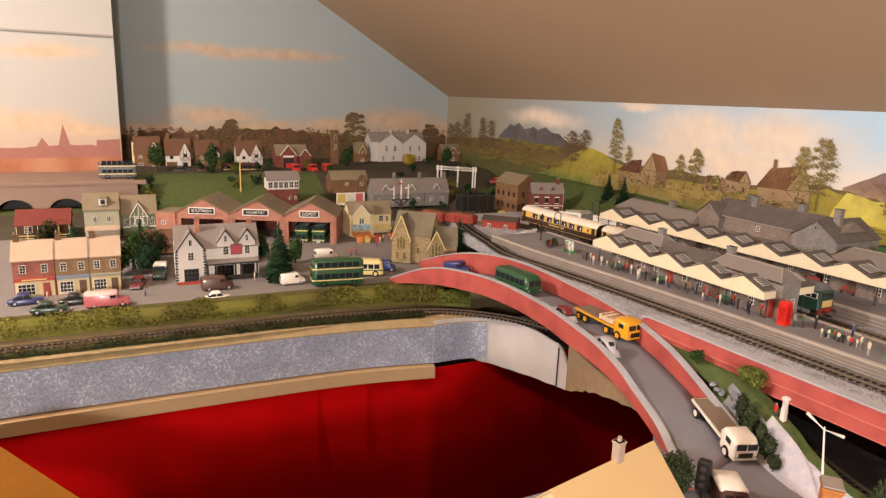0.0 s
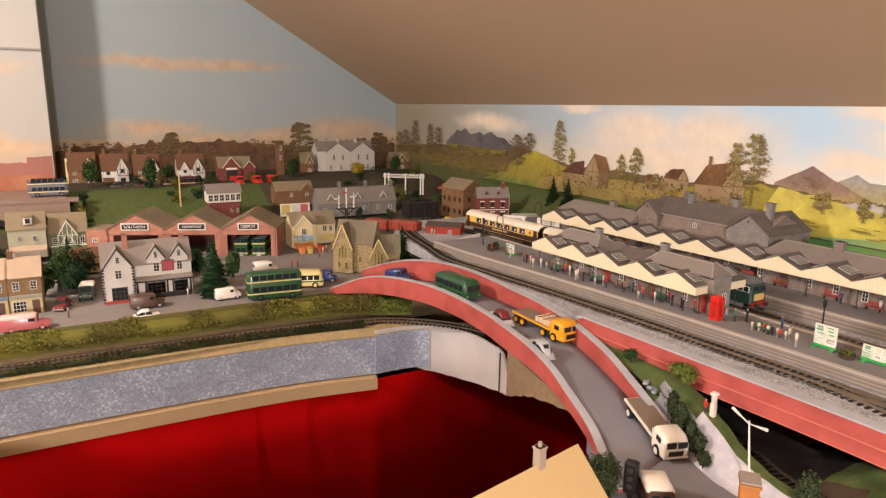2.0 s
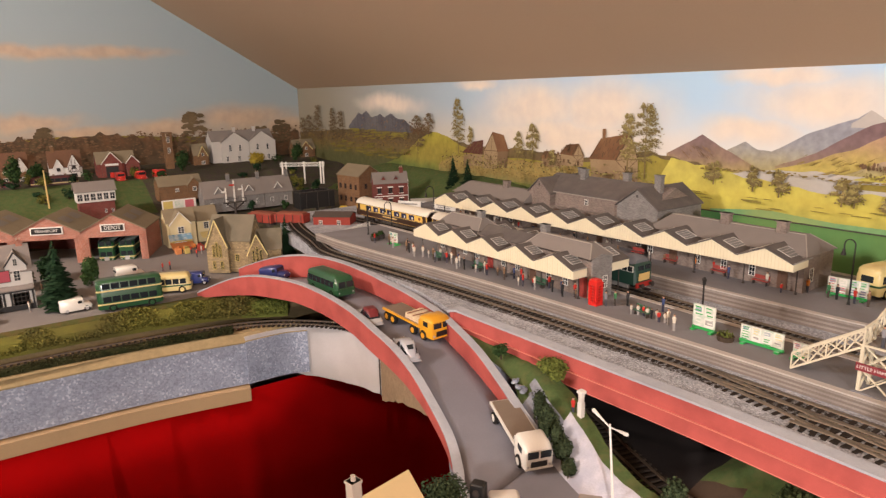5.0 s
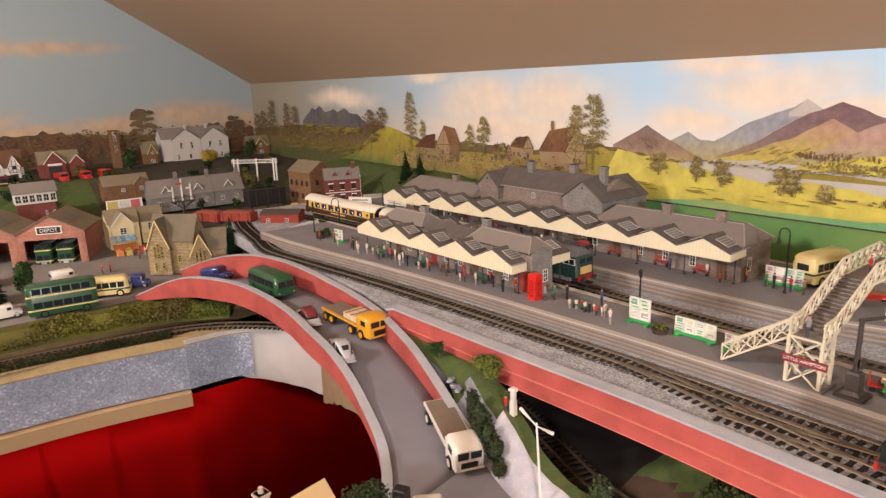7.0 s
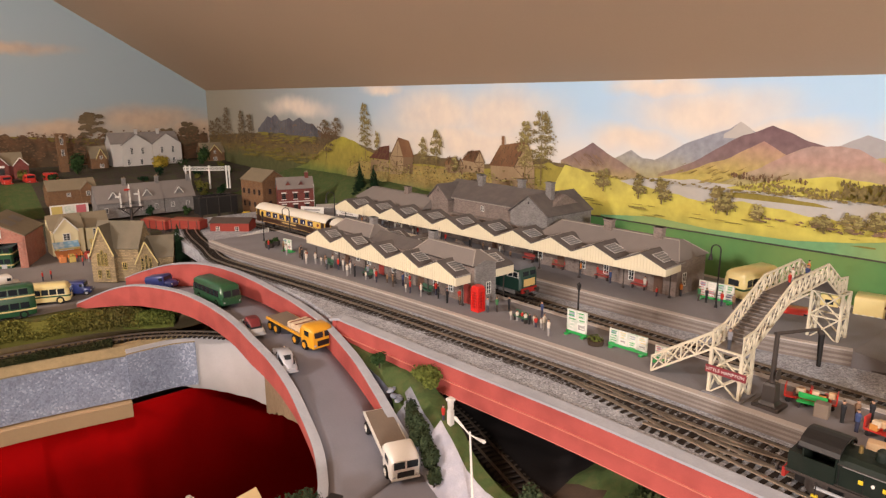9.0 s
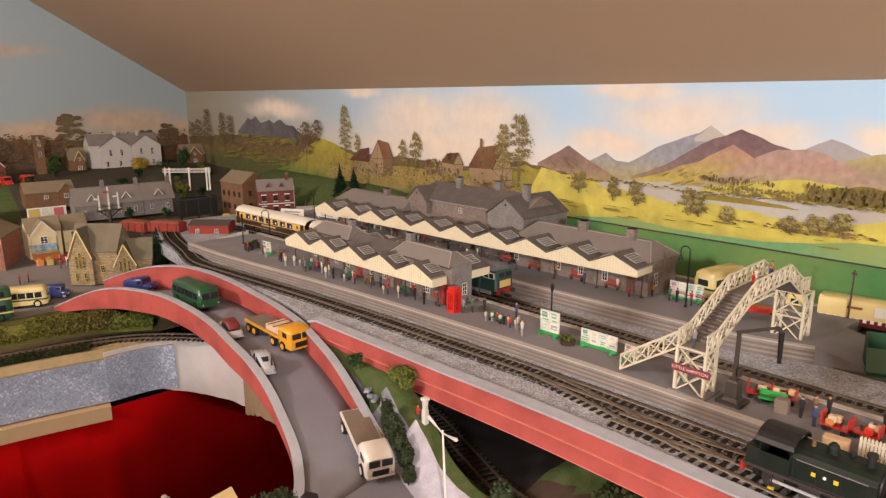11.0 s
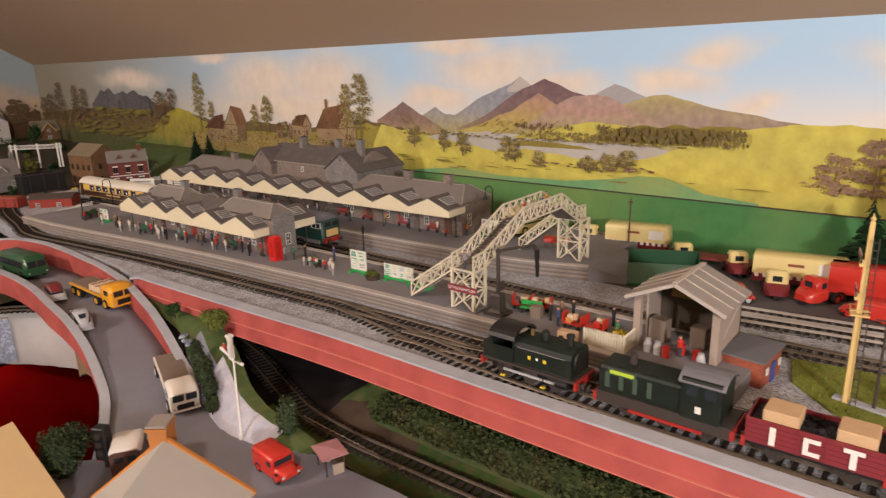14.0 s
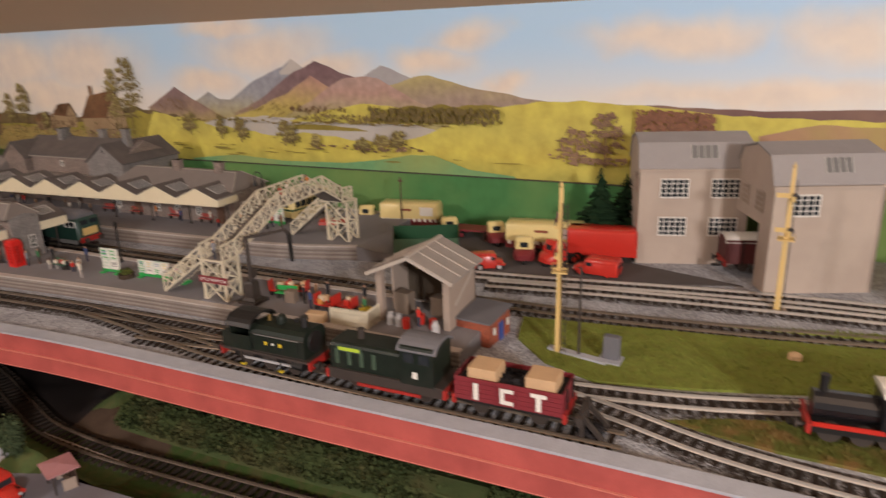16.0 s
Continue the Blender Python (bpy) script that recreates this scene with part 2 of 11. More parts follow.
RAIL_DULL = paint("tarnished_rail", (0.10, 0.075, 0.055), 0.6, 0.2, 60, 500, 0.05, metal=0.4)
RAIL_BRIGHT = paint("polished_rail", (0.55, 0.51, 0.46), 0.35, 0.2, 60, 500, 0.05, metal=0.45)
RAIL = paint("worn_nickel_rail", (0.24, 0.195, 0.15), 0.38, 0.25, 60, 500, 0.05, metal=0.7)
GRASS = paint("green_scatter", (0.21, 0.25, 0.05), 0.95, 0.35, 220, 1500, 1.0, tint=(0.19, 0.19, 0.045), amount=0.6)
GRASS_DULL = paint("dull_green_scatter", (0.04, 0.07, 0.018), 0.95, 0.35, 220, 1500, 1.0, tint=(0.09, 0.06, 0.03), amount=0.6)
EARTH = paint("brown_earth", (0.075, 0.05, 0.035), 0.95, 0.3, 120, 1200, 0.8)
YARD = paint("grey_yard", (0.20, 0.185, 0.18), 0.85, 0.14, 30, 900, 0.2, tint=(0.17, 0.155, 0.145), amount=0.5)
YARD_SMOOTH = paint("dark_smooth_yard", (0.115, 0.105, 0.105), 0.85, 0.2, 30, 900, 0.2, tint=(0.085, 0.075, 0.07), amount=0.6)
PLY = paint("tan_plywood", (0.42, 0.29, 0.165), 0.7, 0.14, 30, 500, 0.1)
STONE_SHEET = stones("blue_grey_stone_sheet", [(0.0, (0.20, 0.225, 0.30)), (0.4, (0.26, 0.295, 0.39)), (0.85, (0.31, 0.35, 0.455)), (1.0, (0.45, 0.49, 0.60))], 360, 0.5, 0.0008)
PLASTER = paint("white_grey_plaster", (0.52, 0.50, 0.50), 0.8, 0.12, 30, 500, 0.3, tint=(0.38, 0.36, 0.36), amount=0.5)
BROWN_STONE = paint("brown_stone_paper", (0.28, 0.20, 0.125), 0.85, 0.4, 150, 700, 0.6)
CURTAIN = paint("red_cloth", (0.275, 0.0012, 0.0016), 0.95, 0.2, 14, 2500, 0.15)
next(k for k in CURTAIN.node_tree.nodes if k.type == "BSDF_PRINCIPLED").inputs["Specular IOR Level"].default_value = 0.04
CEILING = paint("cream_ceiling", (0.52, 0.38, 0.265), 0.8, 0.04, 3, 300, 0.08)
WOOD = paint("varnished_pine", (0.19, 0.072, 0.005), 0.6, 0.25, 30, 300, 0.05, spec=0.1)
# carpet lowered to near-black; also serves as painted shade under the boards
DARK_ROOM = paint("dark_carpet_and_shade", (0.022, 0.018, 0.018), 0.95, 0.2, 20, 400, 0.3)
# for walls out of view, kept dark to hold down bounced light
UNSEEN_WALL = paint("dark_unseen_wall", (0.13, 0.11, 0.095), 0.85, 0.05, 4, 300, 0.1)
CREAM = paint("cream_valance", (0.74, 0.67, 0.49), 0.6, 0.06, 80, 900, 0.1)
CREAM_LATTICE = paint("cream_lattice", (0.64, 0.58, 0.44), 0.6, 0.10, 120, 900, 0.15)
SLATE = paint("grey_brown_slate", (0.125, 0.11, 0.105), 0.75, 0.2, 90, 900, 0.3, tint=(0.165, 0.145, 0.13), amount=0.5, rand=0.12)
ROOF_GREY = paint("brown_grey_roof", (0.22, 0.195, 0.18), 0.8, 0.12, 70, 900, 0.3, rand=0.08)
STATION_WALL = brickwork("mauve_brown_brick", (0.27, 0.21, 0.18), (0.33, 0.28, 0.25))
STATION_GREY = brickwork("grey_brick", (0.26, 0.245, 0.235), (0.32, 0.30, 0.29))
BAR_PALE = paint("pale_glazing_bar", (0.46, 0.44, 0.41), 0.6, 0.1, 200, 900, 0.05)
SKYLIGHT = paint("grey_skylight_glazing", (0.17, 0.165, 0.16), 0.3, 0.1, 150, 900, 0.05)
BAR_GREY = paint("grey_glazing_bar", (0.30, 0.285, 0.27), 0.6, 0.1, 200, 900, 0.05)
WHITE = paint("white_paint", (0.74, 0.72, 0.67), 0.55, 0.06, 80, 900, 0.08)
WHITE_STUCCO = paint("white_stucco", (0.66, 0.645, 0.62), 0.8, 0.07, 60, 900, 0.3)
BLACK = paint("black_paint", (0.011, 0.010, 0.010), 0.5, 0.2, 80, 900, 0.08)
DARK_METAL = paint("dark_brown_iron", (0.045, 0.035, 0.03), 0.55, 0.2, 80, 900, 0.1)
GLASS = glass("dark_glass")
TYRE = paint("black_tyre", (0.02, 0.019, 0.018), 0.8, 0.15, 100, 900, 0.1)
PHONE_RED = gloss("bright_red_paint", (0.62, 0.02, 0.015))
RED = gloss("red_vehicle_paint", (0.50, 0.03, 0.02))
MAROON = gloss("maroon_paint", (0.16, 0.018, 0.022), 0.4, 0.2)
GREEN = gloss("dark_green_paint", (0.016, 0.075, 0.03))
GREEN_DEEP = paint("weathered_loco_green", (0.009, 0.016, 0.011), 0.5, 0.4, 90, 900, 0.15, spec=0.3, tint=(0.032, 0.030, 0.024), amount=0.35)
YELLOW = gloss("orange_yellow_paint", (0.68, 0.32, 0.02))
CREAM_PAINT = gloss("cream_vehicle_paint", (0.68, 0.56, 0.25))
IVORY = gloss("ivory_paint", (0.76, 0.735, 0.68))
BLUE = gloss("dark_blue_paint", (0.022, 0.035, 0.15))
PINK = gloss("pink_paint", (0.50, 0.13, 0.15))
SILVER = gloss("silver_paint", (0.45, 0.45, 0.46), 0.3)
BROWN = gloss("dark_brown_paint", (0.085, 0.04, 0.03), 0.4)
TAN_BED = paint("brown_plank_bed", (0.20, 0.155, 0.12), 0.8, 0.12, 150, 900, 0.15)
SACK = paint("pale_sacking", (0.60, 0.47, 0.33), 0.85, 0.15, 200, 900, 0.3)
LEAF = paint("dark_leaf", (0.035, 0.07, 0.022), 0.85, 0.35, 120, 900, 0.2, rand=0.45)
LEAF_GREY = paint("grey_green_leaf", (0.05, 0.07, 0.034), 0.8, 0.4, 120, 900, 0.2, rand=0.6)
LEAF_BRIGHT = paint("yellow_green_leaf", (0.13, 0.155, 0.035), 0.85, 0.3, 120, 900, 0.2, rand=0.4)
LEAF_SCRUB = paint("dark_scrub_leaf", (0.030, 0.037, 0.014), 0.9, 0.35, 90, 900, 0.2, tint=(0.06, 0.045, 0.02), amount=0.5, rand=0.45)
LEAF_HEDGE = paint("olive_hedge", (0.15, 0.145, 0.032), 0.9, 0.35, 22, 900, 0.2, tint=(0.085, 0.075, 0.025), amount=0.85, rand=0.22)
LEAF_CONIFER = paint("conifer_green", (0.018, 0.045, 0.02), 0.9, 0.3, 120, 900, 0.2, rand=0.4)
BARK = paint("brown_bark", (0.07, 0.05, 0.035), 0.9, 0.3, 200, 900, 0.4)
BRICK_RED = brickwork("orange_red_brick", (0.50, 0.19, 0.13), (0.52, 0.33, 0.26))
BRICK_DARK = brickwork("dark_red_brick", (0.24, 0.05, 0.04), (0.20, 0.085, 0.065))
BRICK_BROWN = brickwork("brown_brick", (0.24, 0.12, 0.05), (0.23, 0.14, 0.08))
STONE = brickwork("honey_stone", (0.40, 0.30, 0.16), (0.22, 0.165, 0.10), 0.006, 0.003)
CONCRETE = paint("warm_grey_concrete", (0.37, 0.30, 0.25), 0.85, 0.10, 40, 900, 0.25, tint=(0.31, 0.25, 0.21), amount=0.5)
ROOF_BROWN = paint("olive_brown_roof", (0.225, 0.185, 0.125), 0.8, 0.16, 60, 900, 0.3)
ROOF_MOSS = paint("mossy_grey_roof", (0.165, 0.145, 0.105), 0.8, 0.2, 60, 900, 0.3, tint=(0.20, 0.165, 0.12), amount=0.6)
ROOF_BUFF = paint("buff_roof_tile", (0.42, 0.325, 0.245), 0.8, 0.12, 60, 900, 0.3)
ROOF_RUST = paint("rust_red_roof", (0.26, 0.085, 0.055), 0.8, 0.2, 60, 900, 0.3)
YELLOW_STUCCO = paint("pale_yellow_stucco", (0.68, 0.59, 0.36), 0.8, 0.08, 60, 900, 0.2)
OCHRE = paint("ochre_signal_post", (0.66, 0.47, 0.18), 0.6, 0.12, 120, 900, 0.1)
GREEN_BAND = paint("flat_green_backscene", (0.075, 0.225, 0.078), 0.75, 0.25, 7, 60, 0.1, tint=(0.20, 0.29, 0.09), amount=0.8)
GREEN_SIGN = gloss("bright_green_paint", (0.03, 0.35, 0.08))
POSTER = paint("printed_poster", (0.66, 0.66, 0.60), 0.6, 0.1, 300, 900, 0.02, tint=(0.22, 0.42, 0.30), amount=0.5)
CRATE = paint("light_wood_crate", (0.56, 0.38, 0.22), 0.7, 0.15, 120, 900, 0.15)
COAL = paint("black_coal_load", (0.03, 0.028, 0.03), 0.8, 0.4, 300, 900, 1.0)
ROCK = paint("white_blue_plaster_rock", (0.52, 0.515, 0.58), 0.8, 0.3, 110, 700, 0.9, tint=(0.36, 0.37, 0.46), amount=0.7)
ROCK_BLUE = paint("blue_grey_rock", (0.24, 0.26, 0.32), 0.8, 0.35, 160, 700, 1.0, tint=(0.36, 0.37, 0.42), amount=0.7)
LAMP_WHITE = gloss("white_lamp_paint", (0.72, 0.70, 0.66))
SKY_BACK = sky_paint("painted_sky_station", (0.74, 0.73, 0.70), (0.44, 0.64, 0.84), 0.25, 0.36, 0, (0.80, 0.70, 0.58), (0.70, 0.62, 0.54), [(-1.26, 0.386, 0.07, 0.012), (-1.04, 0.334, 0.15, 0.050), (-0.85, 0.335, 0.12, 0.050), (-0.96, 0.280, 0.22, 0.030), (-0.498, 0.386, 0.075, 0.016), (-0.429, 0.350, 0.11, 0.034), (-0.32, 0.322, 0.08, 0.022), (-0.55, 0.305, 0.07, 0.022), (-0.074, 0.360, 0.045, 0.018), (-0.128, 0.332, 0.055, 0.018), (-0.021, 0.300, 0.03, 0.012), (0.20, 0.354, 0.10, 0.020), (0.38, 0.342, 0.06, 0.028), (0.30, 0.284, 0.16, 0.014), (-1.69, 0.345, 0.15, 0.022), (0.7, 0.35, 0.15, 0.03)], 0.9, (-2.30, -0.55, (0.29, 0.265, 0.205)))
SKY_LEFT = sky_paint("painted_sky_town", (0.40, 0.36, 0.30), (0.31, 0.38, 0.41), 0.235, 0.32, 1, (0.56, 0.40, 0.26), (0.46, 0.33, 0.22), [(0.18, 0.520, 0.20, 0.018), (0.42, 0.520, 0.16, 0.016), (0.155, 0.306, 0.14, 0.026), (0.31, 0.270, 0.14, 0.016), (0.57, 0.272, 0.12, 0.024), (0.84, 0.300, 0.18, 0.034), (1.02, 0.270, 0.10, 0.03), (-0.05, 0.262, 0.12, 0.012)], 0.8)
SKY_CITY = sky_paint("painted_sky_city", (0.52, 0.42, 0.335), (0.45, 0.46, 0.45), 0.20, 0.31, 1, (0.62, 0.48, 0.33), (0.54, 0.40, 0.28), [(-0.25, 0.262, 0.12, 0.018), (-0.40, 0.285, 0.12, 0.030), (-0.33, 0.48, 0.10, 0.02), (-0.55, 0.30, 0.15, 0.03)], 0.85)
MURAL_FIELD = paint("painted_yellow_field", (0.26, 0.22, 0.05), 0.75, 0.2, 8, 200, 0.1, tint=(0.19, 0.17, 0.045), amount=0.6)
MURAL_HILL = paint("painted_olive_hill", (0.30, 0.24, 0.055), 0.75, 0.3, 14, 200, 0.1, tint=(0.12, 0.10, 0.03), amount=0.8)
MURAL_PURPLE = paint("painted_purple_mountain", (0.19, 0.115, 0.105), 0.75, 0.2, 14, 120, 0.1, tint=(0.28, 0.18, 0.13), amount=0.7)
MURAL_BLUE = paint("painted_blue_mountain", (0.40, 0.39, 0.40), 0.75, 0.15, 14, 120, 0.1, tint=(0.46, 0.42, 0.38), amount=0.7)
MURAL_ROSE = paint("painted_rose_hill", (0.42, 0.25, 0.17), 0.75, 0.15, 14, 120, 0.1, tint=(0.38, 0.33, 0.10), amount=0.9)
MURAL_LAKE = paint("painted_lake", (0.50, 0.48, 0.45), 0.7, 0.14, 14, 120, 0.1, tint=(0.42, 0.36, 0.27), amount=0.7)
MURAL_TREE = paint("painted_tree_brown", (0.19, 0.145, 0.06), 0.75, 0.3, 40, 200, 0.1, rand=0.5)
MURAL_DARK = paint("painted_dark_trees", (0.14, 0.10, 0.055), 0.75, 0.3, 20, 200, 0.1, rand=0.3)
MURAL_THATCH = paint("painted_thatch", (0.19, 0.095, 0.05), 0.75, 0.3, 30, 200, 0.1, tint=(0.27, 0.15, 0.075), amount=0.6)
MURAL_WALL = paint("painted_cottage_wall", (0.36, 0.26, 0.15), 0.75, 0.2, 30, 200, 0.1, tint=(0.22, 0.14, 0.08), amount=0.7)
MURAL_CITY = paint("painted_brick_city", (0.42, 0.17, 0.10), 0.75, 0.2, 14, 120, 0.1, tint=(0.50, 0.27, 0.17), amount=0.8)
MURAL_CITY_FAR = paint("painted_mauve_city", (0.36, 0.17, 0.145), 0.75, 0.15, 14, 120, 0.1)
MURAL_BROWN = paint("painted_russet_scrub", (0.26, 0.17, 0.065), 0.75, 0.3, 30, 200, 0.1, rand=0.3)
MURAL_UMBER = paint("painted_umber_strokes", (0.22, 0.165, 0.055), 0.75, 0.3, 30, 200, 0.1, rand=0.4)
MURAL_TREELINE = paint("painted_treeline", (0.105, 0.07, 0.042), 0.75, 0.35, 40, 200, 0.1, tint=(0.20, 0.10, 0.05), amount=0.7)
MURAL_OLIVE = paint("painted_olive_strokes", (0.25, 0.21, 0.055), 0.75, 0.3, 30, 200, 0.1, rand=0.3)
MURAL_ROCK = paint("painted_grey_rock", (0.115, 0.112, 0.128), 0.75, 0.3, 30, 200, 0.1, tint=(0.17, 0.16, 0.165), amount=0.6, rand=0.3)
MURAL_MAUVE = paint("painted_mauve_strokes", (0.25, 0.16, 0.10), 0.75, 0.3, 30, 200, 0.1, rand=0.4)
MURAL_BARK = paint("painted_brown_leafage", (0.15, 0.09, 0.05), 0.75, 0.3, 30, 200, 0.1, rand=0.4)
WASH_BLUE = wash("painted_slate_ridge", [(0.235, (0.40, 0.33, 0.12)), (0.262, (0.36, 0.33, 0.24)), (0.285, (0.29, 0.30, 0.33)), (0.325, (0.27, 0.28, 0.33))])
WASH_PURPLE = wash("painted_purple_peak", [(0.235, (0.40, 0.31, 0.12)), (0.258, (0.28, 0.19, 0.14)), (0.285, (0.20, 0.13, 0.13)), (0.33, (0.17, 0.10, 0.11))])
WASH_ROSE = wash("painted_rose_slope", [(0.245, (0.42, 0.36, 0.15)), (0.265, (0.39, 0.30, 0.20)), (0.285, (0.42, 0.27, 0.22)), (0.308, (0.38, 0.27, 0.235))])
WASH_FIELD = wash("painted_meadow", [(0.16, (0.40, 0.37, 0.08)), (0.20, (0.58, 0.50, 0.09)), (0.23, (0.54, 0.48, 0.10)), (0.275, (0.56, 0.49, 0.09))], 0.02, 9)
# meadow mixed darker for the corner, its dimming included in the colour
WASH_CORNER = wash("painted_dull_meadow", [(0.16, (0.11, 0.16, 0.035)), (0.195, (0.27, 0.23, 0.04)), (0.23, (0.31, 0.255, 0.04)), (0.275, (0.38, 0.33, 0.04))], 0.025, 12)
WASH_GARDEN = wash("painted_garden_bank", [(0.16, (0.20, 0.19, 0.06)), (0.185, (0.31, 0.22, 0.07)), (0.20, (0.39, 0.29, 0.085)), (0.22, (0.27, 0.18, 0.065))], 0.02, 30)
WASH_HILL = wash("painted_brown_hillside", [(0.17, (0.085, 0.09, 0.03)), (0.205, (0.16, 0.12, 0.04)), (0.235, (0.14, 0.092, 0.04)), (0.275, (0.13, 0.105, 0.05))], 0.03, 14)
WASH_TAWNY = wash("painted_tawny_slope", [(0.24, (0.50, 0.41, 0.10)), (0.265, (0.45, 0.35, 0.10)), (0.285, (0.42, 0.29, 0.15)), (0.31, (0.40, 0.23, 0.19))])
WASH_OLIVE = wash("painted_olive_mountain", [(0.24, (0.36, 0.27, 0.19)), (0.27, (0.33, 0.25, 0.20)), (0.292, (0.37, 0.30, 0.17)), (0.31, (0.42, 0.36, 0.15))])
MURAL_LEAF_LIGHT = paint("painted_sunlit_leaf", (0.34, 0.29, 0.11), 0.75, 0.3, 40, 200, 0.1, rand=0.35)
MURAL_THATCH_RED = paint("painted_red_thatch", (0.125, 0.05, 0.036), 0.75, 0.25, 30, 200, 0.1)
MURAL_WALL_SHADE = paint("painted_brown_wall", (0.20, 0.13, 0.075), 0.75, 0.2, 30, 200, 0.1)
MURAL_AUTUMN = paint("painted_autumn_wood", (0.27, 0.135, 0.085), 0.75, 0.3, 30, 200, 0.1, rand=0.4)
MURAL_SNOW = paint("painted_snow", (0.50, 0.47, 0.44), 0.75, 0.1, 40, 120, 0.1)


# ---- mesh helpers ----
class B:
    """A mesh in the making."""

    def __init__(self):
        self.v, self.f = [], []

    def add(self, verts, faces):
        k = len(self.v)
        self.v += [tuple(p) for p in verts]
        self.f += [tuple(i + k for i in f) for f in faces]
        return self

    def box(self, c, s, rz=0.0, taper=1.0):
        x, y, z = (a / 2 for a in s)
        ca, sa = math.cos(radians(rz)), math.sin(radians(rz))
        pts = []
        for dz in (-z, z):
            k = taper if dz > 0 else 1.0
            for dx, dy in ((-x, -y), (x, -y), (x, y), (-x, y)):
                pts.append((c[0] + k * (dx * ca - dy * sa), c[1] + k * (dx * sa + dy * ca), c[2] + dz))
        return self.add(pts, [(3, 2, 1, 0), (4, 5, 6, 7), (0, 1, 5, 4), (1, 2, 6, 5), (2, 3, 7, 6), (3, 0, 4, 7)])

    def rbox(self, c, s, r):
        """A box with chamfered upright and top edges."""
        x, y, z = (a / 2 for a in s)
        r = min(r, x * 0.9, y * 0.9, z * 0.9)
        rings = []
        for zz, k in ((-z, 0), (z - r, 0), (z, r)):
            a, b, e = x - k, y - k, r
            rings.append([(-a + e, -b), (a - e, -b), (a, -b + e), (a, b - e), (a - e, b), (-a + e, b), (-a, b - e), (-a, -b + e)])
            rings[-1] = [(c[0] + p, c[1] + q, c[2] + zz) for p, q in rings[-1]]
        return self.rings(rings)

    def rings(self, rings, cap=True):
        n = len(rings[0])
        faces = []
        for i in range(len(rings) - 1):
            for j in range(n):
                a, b = i * n + j, i * n + (j + 1) % n
                faces.append((a, b, b + n, a + n))
        if cap:
            faces.append(tuple(range(n - 1, -1, -1)))
            faces.append(tuple(range((len(rings) - 1) * n, len(rings) * n)))
        return self.add([p for r in rings for p in r], faces)

    def prism_y(self, poly, y0, y1):
        """An outline in x and z, drawn out along y."""
        return self.rings([[(x, y0, z) for x, z in poly], [(x, y1, z) for x, z in poly]])

    def prism_x(self, poly, x0, x1):
        """An outline in y and z, drawn out along x."""
        return self.rings([[(x0, y, z) for y, z in poly], [(x1, y, z) for y, z in poly]])

    def prism_z(self, poly, z0, z1):
        return self.rings([[(x, y, z0) for x, y in poly], [(x, y, z1) for x, y in poly]])

    def cyl(self, p, q, r0, r1=None, n=8):
        p, q = Vector(p), Vector(q)
        r1 = r0 if r1 is None else r1
        w = (q - p).normalized()
        u = w.cross((0, 0, 1) if abs(w.z) < 0.9 else (1, 0, 0)).normalized()
        v = w.cross(u)
        ring = lambda o, r: [o + r * (math.cos(2 * math.pi * i / n) * u + math.sin(2 * math.pi * i / n) * v) for i in range(n)]
        return self.rings([ring(p, r0), ring(q, max(r1, 1e-5))])

    def beam(self, p, q, w, h=None):
        """A square bar between two points."""
        p, q = Vector(p), Vector(q)
        h = w if h is None else h
        d = (q - p).normalized()
        u = d.cross((0, 0, 1) if abs(d.z) < 0.95 else (0, 1, 0)).normalized() * (w / 2)
        v = d.cross(u).normalized() * (h / 2)
        return self.rings([[o + a * u + b * v for a, b in ((-1, -1), (1, -1), (1, 1), (-1, 1))] for o in (p, q)])

    def ball(self, c, r, n=8, m=5, sz=1.0):
        rings = []
        for i in range(1, m):
            a = math.pi * i / m
            rings.append([(c[0] + r * math.sin(a) * math.cos(2 * math.pi * j / n), c[1] + r * math.sin(a) * math.sin(2 * math.pi * j / n), c[2] - r * sz * math.cos(a)) for j in range(n)])
        return self.rings(rings)

    def sweep(self, path, profile):
        """A profile of (to the right, up) drawn along a path."""
        rings = []
        for i, p in enumerate(path):
            a, b = Vector(path[max(0, i - 1)]), Vector(path[min(len(path) - 1, i + 1)])
            d = (b - a).normalized()
            u = d.cross((0, 0, 1)).normalized()
            rings.append([Vector(p) + u * s + Vector((0, 0, t)) for s, t in profile])
        return self.rings(rings)

    def grid(self, xs, zs, y0, y1):
        """A window frame in one piece: bars fill every other strip between xs and between zs, and the panes are open."""
        nx, nz, k = len(xs), len(zs), len(self.v)
        solid = lambda i, j: 0 <= i < nx - 1 and 0 <= j < nz - 1 and (i % 2 == 0 or j % 2 == 0)
        v = [(x, y, z) for y in (y0, y1) for z in zs for x in xs]
        at = lambda i, j, s: s * nx * nz + j * nx + i
        f = []
        for j in range(nz - 1):
            for i in range(nx - 1):
                if not solid(i, j):
                    continue
                f.append((at(i, j, 0), at(i + 1, j, 0), at(i + 1, j + 1, 0), at(i, j + 1, 0)))
                for di, dj, a, c in ((-1, 0, (i, j + 1), (i, j)), (1, 0, (i + 1, j), (i + 1, j + 1)), (0, -1, (i, j), (i + 1, j)), (0, 1, (i + 1, j + 1), (i, j + 1))):
                    if not solid(i + di, j + dj):
                        f.append((at(*c, 0), at(*a, 0), at(*a, 1), at(*c, 1)))
        return self.add(v, f)

